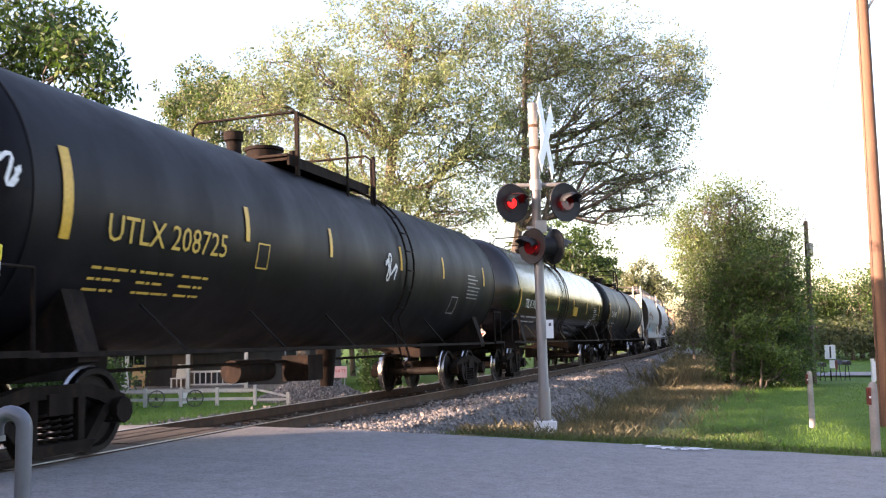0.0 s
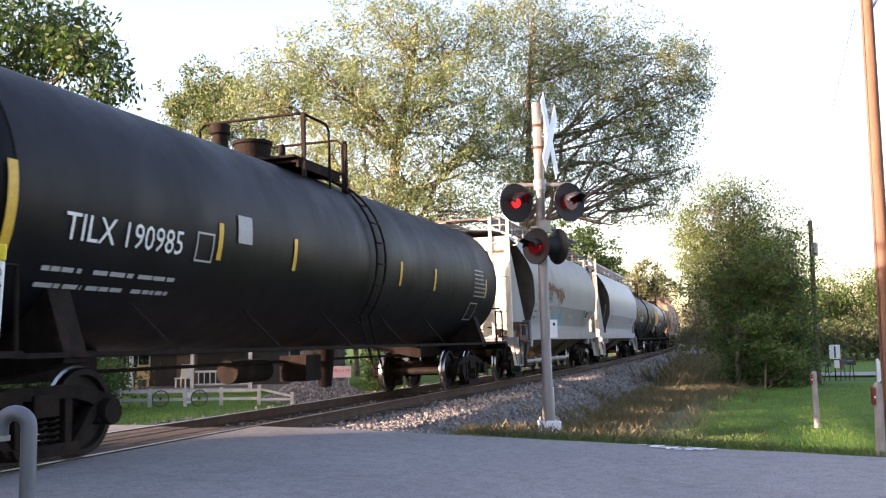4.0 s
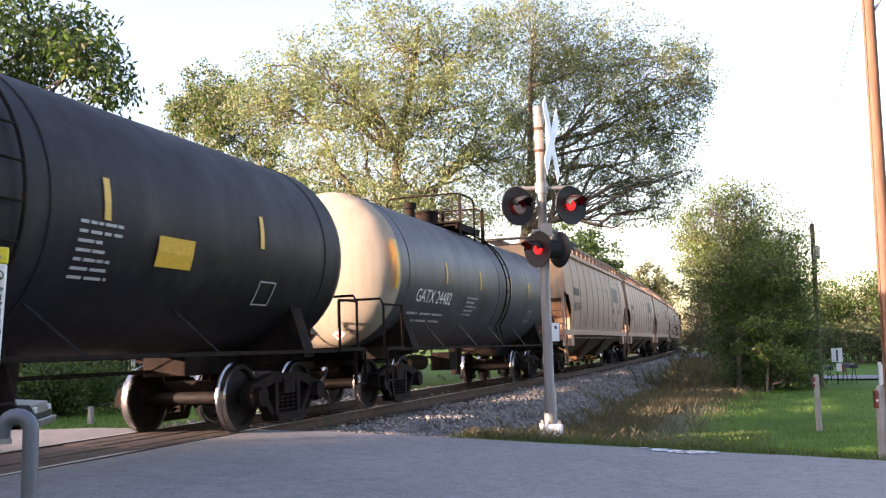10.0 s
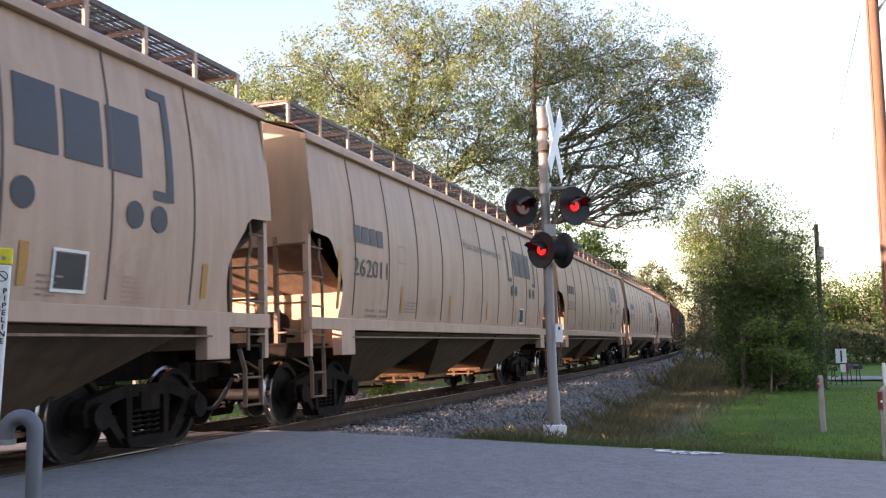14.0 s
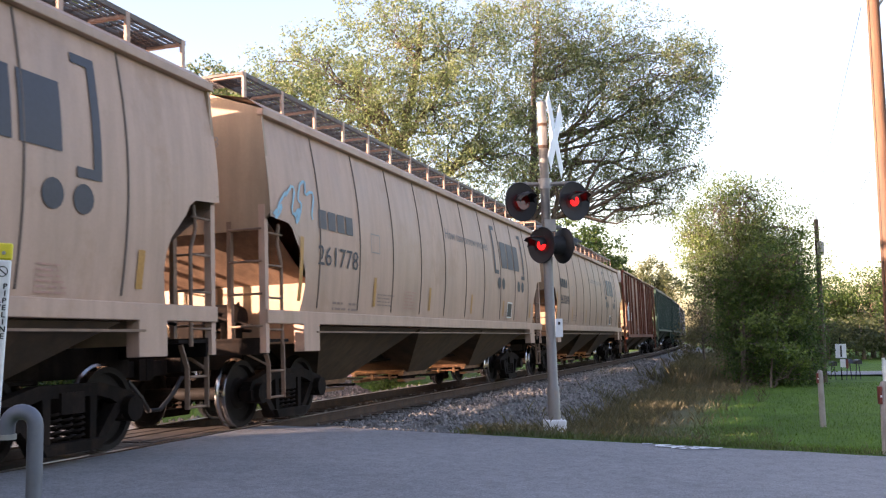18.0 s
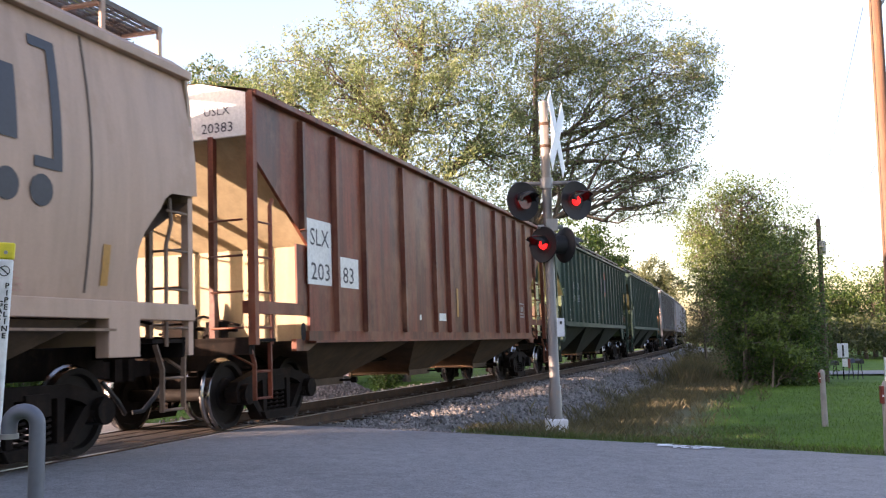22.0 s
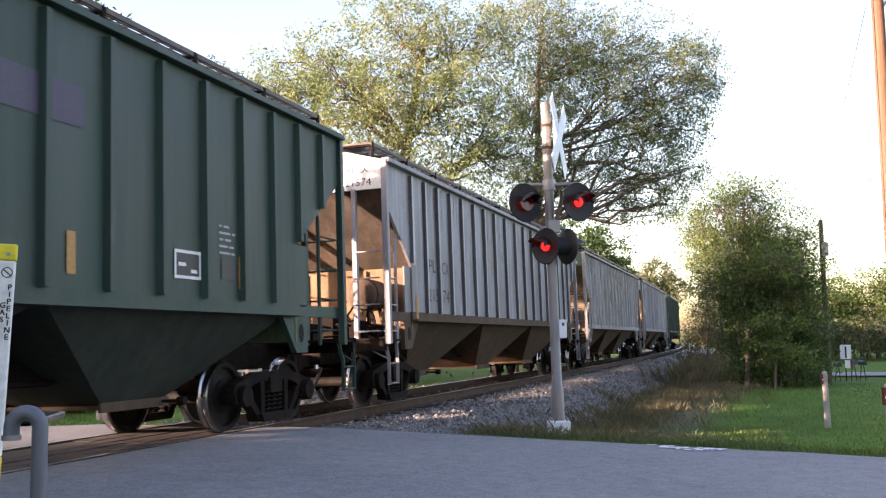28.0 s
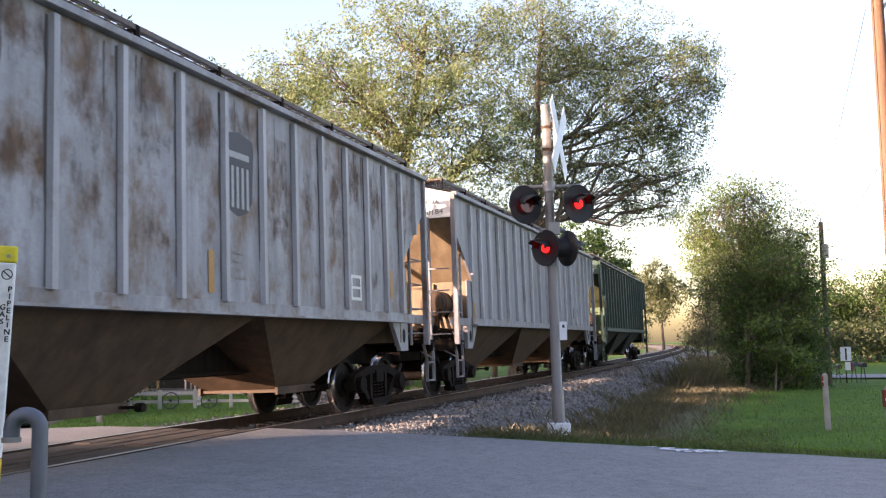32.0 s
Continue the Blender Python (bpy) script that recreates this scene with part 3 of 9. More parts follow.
# ---------------- tank cars
def tank_car(label, q0, q1, r, zc, paint, number, style):
    """q0, q1: couplers' places along the train. style: dict of details."""
    L = q1 - q0
    h = L / 2
    car = new_car("tank_car", label, (q0 + q1) / 2, L)
    a = h - 0.75 - style.get("inset", 0.0)      # end of the heads
    dome = style.get("dome", 0.62)
    seg = 56
    cap = [(dome * math.sin(math.pi / 2 * i / 8), r * math.cos(math.pi / 2 * i / 8) if i < 8 else 0.001) for i in range(9)]
    part("tank", Shape().lathe([(-a + dome, r), (a - dome, r)], "x", seg, (0, 0, zc)), paint, car)
    for k in (-1, 1):
        part("tank_head", Shape().lathe([(k * (a - dome + c), rr) for c, rr in cap], "x", seg, (0, 0, zc)), style.get("head_mat", paint), car)
    # ring seams
    for x in style.get("rings", (-a + dome, a - dome)):
        s2 = Shape().lathe([(x - 0.025, r), (x - 0.02, r + 0.012), (x + 0.02, r + 0.012), (x + 0.025, r)], "x", seg, (0, 0, zc))
        part("ring_seam", s2, paint, car)

    def surf(x, z, e=0.014):
        t = (z - zc) / r
        return (x, -(r + e) * math.cos(t), zc + (r + e) * math.sin(t))

    # sills, saddles, end platforms
    sx = h - 0.55
    for k in (-1, 1):
        sh = Shape()
        sh.box(min(k * sx, k * (sx - 3.4)), max(k * sx, k * (sx - 3.4)), -0.33, 0.33, 0.78, 1.12)
        part("stub_sill", sh, STEEL_DARK, car, bevel=0.015)
        sh = Shape()
        xb = k * (h - TRUCK_IN - (0.3 if k > 0 else 0.1))
        for j in (-1, 1):
            sh = Shape()
            sh.prism([(j * 0.33, 0.8), (j * 1.42, 0.98), (j * 1.42, 1.08), (j * 1.2, zc - r * 0.55), (j * 0.7, zc - r * 0.86), (j * 0.33, 1.1)], "x", xb - 0.16, xb + 0.16)
            part("saddle", sh, STEEL_DARK, car)
        sh = Shape()
        sh.box(min(k * sx, k * (sx - 0.9)), max(k * sx, k * (sx - 0.9)), -1.5, 1.5, 1.04, 1.10)
        sh.box(k * sx - 0.04, k * sx + 0.04, -1.5, 1.5, 0.9, 1.10)
        part("end_platform", sh, STEEL_DARK, car)
        for j in (-1, 1):
            sh = Shape()
            pts = [(k * (sx - 0.05), j * 1.42, 1.1), (k * (sx - 0.05), j * 1.42, 1.85), (k * (sx - 0.05), j * 1.36, 1.95), (k * (sx - 0.05), j * 0.55, 1.95)]
            sh.tube(pts, 0.022, 7)
            sh.tube([(k * (sx - 0.05), j * 0.55, 1.95), (k * (sx - 0.05), j * 0.55, 1.1)], 0.018, 6)
            sh.tube([(k * (sx - 0.05), j * 1.42, 1.85), (k * (sx - 0.85), j * 1.46, 1.85), (k * (sx - 0.85), j * 1.46, 1.1)], 0.022, 7)
            part("end_handrail", sh, style.get("hand_mat", STEEL_DARK), car)
        sh = Shape()
        sh.box(k * (sx - 0.15) - 0.22, k * (sx - 0.15) + 0.22, -1.52, -1.49, 0.5, 0.53)
        for d in (-0.2, 0.2):
            sh.bar((k * (sx - 0.15) + d, -1.5, 1.05), (k * (sx - 0.15) + d, -1.5, 0.5), 0.05, 0.012)
        part("step", sh, STEEL_DARK, car)
        # diamond placard on its holder
        sh = Shape().prism([(-0.69, 1.35), (-0.57, 1.23), (-0.45, 1.35), (-0.57, 1.47)], "x", k * (sx - 0.02), k * (sx))
        pc = part("placard", sh, FADED_WHITE, car, "white and red diamond placard")
        part("placard_mark", Shape().prism([(-0.65, 1.35), (-0.57, 1.27), (-0.49, 1.35)], "x", min(k * (sx - 0.024), k * (sx + 0.004)), max(k * (sx - 0.024), k * (sx + 0.004))), RED_PRINT, pc)
    # running pipe along the foot of the tank
    sh = Shape()
    for j in (-1, 1):
        sh.box(-sx + 0.8, sx - 0.8, j * 1.43 - 0.03, j * 1.43 + 0.03, 1.03, 1.08)
    part("side_rail", sh, STEEL_DARK if not style.get("light_rail") else GALV, car)
    for x in np.arange(-sx + 3.4, sx - 2.6, 2.45):
        for j in (-1, 1):
            part("strut", Shape().bar((x, j * 1.43, 1.06), (x - 0.5, j * (r * math.cos(0.72) + 0.015), zc - r * math.sin(0.72)), 0.035, 0.02), paint, car)
    # brake gear and bottom outlet
    sh = Shape()
    sh.tube([(-1.6, 0.4, 0.72), (-0.4, 0.4, 0.72)], 0.19, 14)
    sh.box(-0.1, 0.5, -0.25, 0.25, 0.5, 0.95)
    sh.lathe([(0.35, 0.12), (0.5, 0.14), (zc - r + 0.05, 0.2)], "z", 12, (1.2, 0, 0))
    sh.tube([(-h + 3.2, 0.2, 0.85), (h - 3.2, 0.2, 0.85)], 0.025, 6)
    part("brake_gear", sh, STEEL_DARK, car)
    # top platform with rails and fittings
    zt = zc + r
    px = style.get("platform", 0.0)
    dk = style.get("deck", 1.0)
    fit = style.get("fit", (-1.3, -0.55))
    for j in (-1, 1):
        sh = Shape()
        sh.box(px - 0.85 * dk, px + 1.15 * dk, j * 0.62 - 0.25, j * 0.62 + 0.25, zt - 0.06, zt - 0.02)
        sh.box(px - 0.85 * dk, px + 1.15 * dk, j * 0.87 - 0.02, j * 0.87 + 0.02, zt - 0.14, zt + 0.03)
        part("side_walk", sh, STEEL_DARK, car)
    for x in (-0.75 * dk, 1.1 * dk):
        part("cross_walk", Shape().box(px + x - 0.2, px + x + 0.2, -0.87, 0.87, zt, zt + 0.04), STEEL_DARK, car)
    rm = style.get("rail_mat", STEEL_DARK)
    up = zt + 0.74
    sr = part("safety_railing", Shape().tube([(px - 0.75 * dk, 0.95, zt - 0.3), (px - 0.75 * dk, 0.95, up - 0.1), (px - 0.75 * dk, 0.85, up), (px - 0.75 * dk, -0.85, up), (px - 0.75 * dk + 0.07, -0.93, up), (px + 0.46 * dk - 0.11, -0.95, up), (px + 0.46 * dk, -0.95, up - 0.1), (px + 0.46 * dk, -0.95, zt - 0.35)], 0.024, 7), rm, car)
    part("rail_post", Shape().box(px - 0.75 * dk - 0.03, px - 0.75 * dk + 0.03, -0.98, -0.92, zt - 0.3, up), rm, sr)
    part("rear_rail", Shape().tube([(px + 1.15 * dk, 0.93, zt - 0.3), (px + 1.15 * dk, 0.93, zt + 0.52), (px + 1.15 * dk, 0.85, zt + 0.6), (px + 1.15 * dk, -0.85, zt + 0.6), (px + 1.15 * dk, -0.95, zt + 0.52), (px + 1.15 * dk, -0.95, zt - 0.35)], 0.024, 7), rm, sr)
    part("rail_post", Shape().box(px + 1.15 * dk + 0.1, px + 1.15 * dk + 0.16, -0.98, -0.92, zt - 0.35, zt + 0.6), rm, sr)
    sh = Shape()
    sh.lathe([(zt - 0.1, 0.3), (zt + 0.3, 0.3), (zt + 0.31, 0.33), (zt + 0.36, 0.33), (zt + 0.4, 0.1), (zt + 0.4, 0.0)], "z", 20, (px + fit[1], 0, 0))
    part("manway", sh, style.get("dome_mat", STEEL_DARK), car)
    for prof, at in (([(zt - 0.1, 0.12), (zt + 0.34, 0.12), (zt + 0.36, 0.16), (zt + 0.5, 0.16), (zt + 0.52, 0.0)], (px + fit[0], -0.1 if "fit" in style else 0.15, 0)),
                     ([(zt - 0.1, 0.08), (zt + 0.3, 0.08), (zt + 0.3, 0.0)], (px + 0.4, 0.15, 0)), ([(zt - 0.1, 0.06), (zt + 0.42, 0.06), (zt + 0.42, 0.0)], (px + 0.1, -0.2, 0))):
        part("valve", Shape().lathe(prof, "z", 14, at), style.get("valve_mat", style.get("dome_mat", STEEL_DARK)), car)
    # curved side ladder
    lx = style.get("ladder", px + 1.35 * dk)
    st = Shape()
    for dx in (-0.2, 0.2):
        pts = []
        for i in range(15):
            t = 1.35 - i * 0.145
            pts.append((lx + dx, -(r + 0.07) * math.cos(t), zc + (r + 0.07) * math.sin(t)))
        pts.append((lx + dx, -1.47, 0.62))
        st.tube(pts, 0.02, 6)
    lad = part("ladder", st, STEEL_DARK, car)
    for i in range(9):
        t = 1.1 - i * 0.235
        p = (-(r + 0.07) * math.cos(t), zc + (r + 0.07) * math.sin(t))
        part("rung", Shape().tube([(lx - 0.2, *p), (lx + 0.2, *p)], 0.014, 6), STEEL_DARK, lad)
    part("rung", Shape().tube([(lx - 0.2, -1.47, 0.68), (lx + 0.2, -1.47, 0.68)], 0.014, 6), STEEL_DARK, lad)
    # strips, lettering and panels
    for x, z0, z1, w in style["strips"]:
        decal("reflective_strip", patch([(x - w / 2, z0, x + w / 2, z1)]), 0, 0, surf, style.get("strip_mat", YELLOW), car)
    tx, tz, size, mat = number[1:5]
    decal("lettering", WORDS[number[0]], tx, tz, lambda x, z: surf(x, z, 0.02), mat, car)
    for rects, mat in style["prints"]:
        decal("small_print", patch(rects), 0, 0, lambda x, z: surf(x, z, 0.018), mat, car)
    for x, z, w, hh, sd in style.get("sprays", []):
        decal("spray_mark", scribble(x, z, w, hh, sd), 0, 0, lambda a, b: surf(a, b, 0.02), SPRAY_WHITE, car)
    for x, z, w, hh, sd in style.get("sprays_faint", []):
        decal("spray_mark", scribble(x, z, w, hh, sd), 0, 0, lambda a, b: surf(a, b, 0.02), SPRAY_FAINT, car)
    # number on the leading head
    sh = Shape()
    v, f = WORDS[number[0]]
    k = style.get("head_k", 0.42)
    wd = max(p[0] for p in v) * k
    hx = -a
    sh.add([(hx + 0.11 - 0.02 + 0.12 * abs(-(p[0] * k - wd / 2)) / r * 1.0 - 0.0, (wd / 2 - p[0] * k), zc + 0.5 + p[1] * k) for p in v], f)
    for i in range(5):
        sh.add([(hx + 0.1, y, zc + 0.4 - i * 0.1 + d) for y, d in ((0.35, 0), (-0.35 + 0.1 * (i % 3), 0), (-0.35 + 0.1 * (i % 3), 0.05), (0.35, 0.05))], [(0, 1, 2, 3)])
    sh.v = [(-a + dome * (1 - math.sqrt(max(0.0, 1 - ((p[1] ** 2 + (p[2] - zc) ** 2) / r ** 2)))) - 0.02, p[1], p[2]) for p in sh.v]
    part("head_lettering", sh, style.get("head_print", number[4]), car, clean=False)
    if "head_mark" in style:
        # a broad dark ring on the near side of the leading head
        cy, ro, ri = style["head_mark"]
        sh = Shape()
        sh.loft([[(0.0, cy + q * math.cos(t), zc + q * math.sin(t)) for q in (ri, (ri + ro) / 2, ro)] for t in [radians(-72 + 144 * i / 30) for i in range(31)]], False)
        sh.loft([[(0.0, cy + 0.12 + ri * 0.6 * i / 6, zc + 0.36 + d) for d in (0.0, 0.09)] for i in range(7)], False)
        sh.v = [(-a + dome * (1 - math.sqrt(max(0.0, 1 - ((p[1] ** 2 + (p[2] - zc) ** 2) / r ** 2)))) - 0.012, p[1], p[2]) for p in sh.v]
        part("head_ring_mark", sh, PLATE, car, "dark open ring on the dusty head", clean=False)
    finish_car(car, (q0 + q1) / 2, L, 0.1, 0.3)
    return car


# ---------------- hopper cars: parts in common
def hopper_bays(car, x0, x1, n, w, z_top, z_out, mat, gate_mat, rack=True):
    """n pyramid bays under the side sill, with outlet gates, either side of the centre sill."""
    step = (x1 - x0) / n
    part("centre_sill", Shape().box(x0 - 0.2, x1 + 0.2, -0.33, 0.33, 0.74, z_top - 0.1), STEEL_DARK, car)
    part("far_apron", Shape().box(x0, x1, w - 0.12, w - 0.06, z_top - 0.28, z_top), mat, car)
    part("train_pipe", Shape().tube([(x0, -0.42, 0.78), (x1, -0.42, 0.78)], 0.025, 6), STEEL_DARK, car)
    for i in range(n):
        c = x0 + step * (i + 0.5)
        sh = Shape()
        top = [(c - step * 0.5, -w, z_top), (c + step * 0.5, -w, z_top), (c + step * 0.5, w, z_top), (c - step * 0.5, w, z_top)]
        g = 0.55
        low = [(c - g, -0.62, z_out), (c + g, -0.62, z_out), (c + g, 0.62, z_out), (c - g, 0.62, z_out)]
        sh.loft([top, low], False, True)
        sh.add(low, [(0, 1, 2, 3)])
        part("hopper_bay", sh, mat, car)
        e = 0.72
        if not rack:
            gt = part("outlet_gate", Shape().box(c - 0.6, c + 0.6, -0.66, 0.66, z_out - 0.05, z_out - 0.004), gate_mat, car)
            for k in (-1, 1):
                part("gate_flange", Shape().box(c - 0.63, c + 0.63, k * 0.66 - 0.02, k * 0.66 + 0.02, z_out - 0.08, z_out + 0.03), gate_mat, gt)
            part("gate_shaft", Shape().tube([(c + 0.5, -0.95, z_out - 0.02), (c + 0.5, 0.95, z_out - 0.02)], 0.02, 8), STEEL_DARK, gt)
            part("gate_capstan", Shape().lathe([(-1.0, 0.0), (-1.0, 0.05), (-0.9, 0.05), (-0.9, 0.0)], "y", 8, (c + 0.5, 0, z_out - 0.02)), STEEL_DARK, gt)
            continue
        # sloping cover above an open frame with toothed rails and slides
        sh = Shape().box(c - e, c + e, -0.6, 0.6, z_out - 0.03, z_out)
        for k in (-1, 1):
            sh.prism([(c + k * e, z_out), (c + k * 0.42, z_out + 0.17), (c + k * 0.42, z_out)], "y", -0.58, 0.58)
        gt = part("outlet_gate", sh, gate_mat, car)
        for k in (-1, 1):
            rk = Shape().box(c - e, c + e, k * 0.52 - 0.05, k * 0.52 + 0.05, z_out - 0.075, z_out - 0.034)
            part("gate_rail", rk, gate_mat, gt)
            part("gate_bracket", Shape().prism([(c - e + 0.1, z_out - 0.2), (c + e - 0.1, z_out - 0.2), (c + e - 0.02, z_out - 0.15), (c - e + 0.02, z_out - 0.15)], "y", k * 0.5 - 0.08, k * 0.5 + 0.08), gate_mat, gt)
            th = Shape()
            for i in range(12):
                y = -0.5 + 1.0 * i / 11
                th.box(c + k * (e + 0.01) - 0.012, c + k * (e + 0.01) + 0.012, y - 0.016, y + 0.016, z_out - 0.03, z_out + 0.005)
            part("gate_teeth", th, gate_mat, gt)["kind"] = "stuff"
            part("gate_slide", Shape().box(c + k * e - 0.05, c + k * e + 0.05, -0.42, 0.3, z_out - 0.115, z_out - 0.085), gate_mat, gt)
            for y in (-0.3, 0.1):
                part("gate_post", Shape().box(c + k * e - 0.06, c + k * e - 0.02, y - 0.03, y + 0.03, z_out - 0.15, z_out - 0.034), gate_mat, gt)
            part("gate_shaft", Shape().tube([(c + k * (e - 0.1), -0.8, z_out - 0.11), (c + k * (e - 0.1), 0.8, z_out - 0.11)], 0.022, 8), STEEL_DARK, gt)


def running_board(car, x0, x1, y, z, roof, mat, grate_mat, step=1.05, w=0.5, ends=True):
    """Two gratings along the roof on posts."""
    for k in (-1, 1):
        sh = Shape()
        ya, yb = k * y - w / 2, k * y + w / 2
        n = 7
        for i in range(n):
            yy = ya + (yb - ya) * i / (n - 1)
            sh.box(x0, x1, yy - 0.006, yy + 0.006, z - 0.035, z)
        for x in np.arange(x0, x1, 0.28):
            sh.box(x, x + 0.012, ya, yb, z - 0.03, z - 0.004)
        for yy in (ya, yb):
            sh.box(x0, x1, yy - 0.012, yy + 0.012, z - 0.055, z + 0.004)
        rb = part("running_board", sh, grate_mat, car)
        sh = Shape()
        ye = yb if k > 0 else ya
        sh.box(-0.035, 0.035, ye - 0.015, ye + 0.015, roof(ye) - 0.02, z)
        sh.bar((0, ya, z - 0.05), (0, yb, z - 0.05), 0.06, 0.03)
        bm = tidy(sh.mesh("board_bracket", mat))
        for x in np.arange(x0 + 0.05, x1 + 0.02, (x1 - x0 - 0.1) / round((x1 - x0) / step)):
            part("board_bracket", bm, None, rb, m=pose(x, 0, 0))
    if ends:
        for xe in (x0, x1 - 0.5):
            sh = Shape()
            for i in range(7):
                xx = xe + 0.5 * i / 6
                sh.box(xx - 0.006, xx + 0.006, -y, y, z - 0.035, z)
            for yy in np.arange(-y, y, 0.15):
                sh.box(xe, xe + 0.5, yy, yy + 0.012, z - 0.03, z - 0.004)
            part("crosswalk", sh, grate_mat, car)


def end_gear(car, h, xe, paint, drum=True, sill=None):
    """Draft sill, platform, crossbars, steps and brake gear at both ends. xe: inner end of the opening."""
    for k in (-1, 1):
        sh = Shape()
        x0, x1 = sorted((k * (h - 0.55), k * xe))
        sh.box(x0, x1, -0.3, 0.3, 0.78, 1.15)
        part("draft_sill", sh, STEEL_DARK, car, bevel=0.012)
        sh = Shape()
        xo = k * (h - 0.62)
        sh.box(min(xo, xo - k * 0.14), max(xo, xo - k * 0.14), -1.5, 1.5, 0.98, 1.2)
        sh.box(min(xo, xo - k * 0.7), max(xo, xo - k * 0.7), -1.5, 1.5, 1.14, 1.18)
        part("end_sill", sh, sill or STEEL_DARK, car)
        for j in (-1, 1):
            sh = Shape()
            xa, xc = xo - k * 0.06, xo - k * 0.6
            for xt, xl in ((xa, xa - k * 0.07), (xc, xc + k * 0.07)):
                sh.bar((xt, j * 1.46, 1.12), (xl, j * 1.5, 0.86), 0.055, 0.02)
                sh.bar((xl, j * 1.5, 0.87), (xl, j * 1.5, 0.4), 0.055, 0.02)
            for z in (0.42, 0.76):
                sh.tube([(xa - k * 0.07, j * 1.5, z), (xc + k * 0.07, j * 1.5, z)], 0.016, 6)
            sh.bar((xa + k * 0.02, j * 1.0, 1.1), (xa - k * 0.07, j * 1.49, 0.84), 0.05, 0.02)
            part("sill_step", sh, paint, car)
        if drum:
            part("air_reservoir", Shape().lathe([(0.0, 0.0), (0.03, 0.15), (0.12, 0.2), (1.08, 0.2), (1.17, 0.15), (1.2, 0.0)], "y", 18, (k * (h - 1.45), -0.75, 1.5)), STEEL_DARK, car)
        sh = Shape()
        sh.box(k * (h - 1.2) - 0.12, k * (h - 1.2) + 0.12, -0.3, 0.1, 1.18, 1.62)
        sh.box(k * (h - 0.95) - 0.09, k * (h - 0.95) + 0.09, -0.95, -0.72, 1.18, 1.42)
        sh.tube([(k * (h - 1.0), -1.1, 1.3), (k * (h - 1.3), -0.3, 1.35), (k * (h - 1.6), 0.5, 1.3)], 0.022, 6)
        sh.tube([(k * (h - 0.9), 0.9, 1.25), (k * (h - 1.9), 0.2, 1.25)], 0.022, 6)
        sh.tube([(k * (h - 0.9), -1.2, 1.36), (k * (h - 1.0), -0.6, 1.5), (k * (h - 1.25), -0.1, 1.45)], 0.018, 6)
        part("brake_gear", sh, STEEL_DARK, car)
    sh = Shape()
    xb = h - 0.78
    sh.tube([(xb + 0.05 * 0, 0.55 + 0.28 * math.cos(t), 2.15 + 0.28 * math.sin(t)) for t in [2 * math.pi * i / 20 for i in range(21)]], 0.016, 6)
    for t in (0.3, 1.87, 3.44, 5.0):
        sh.tube([(xb, 0.55, 2.15), (xb, 0.55 + 0.28 * math.cos(t), 2.15 + 0.28 * math.sin(t))], 0.01, 5)
    sh.box(xb - 0.2, xb, 0.4, 0.7, 1.95, 2.35)
    part("brake_wheel", sh, STEEL_DARK, car)


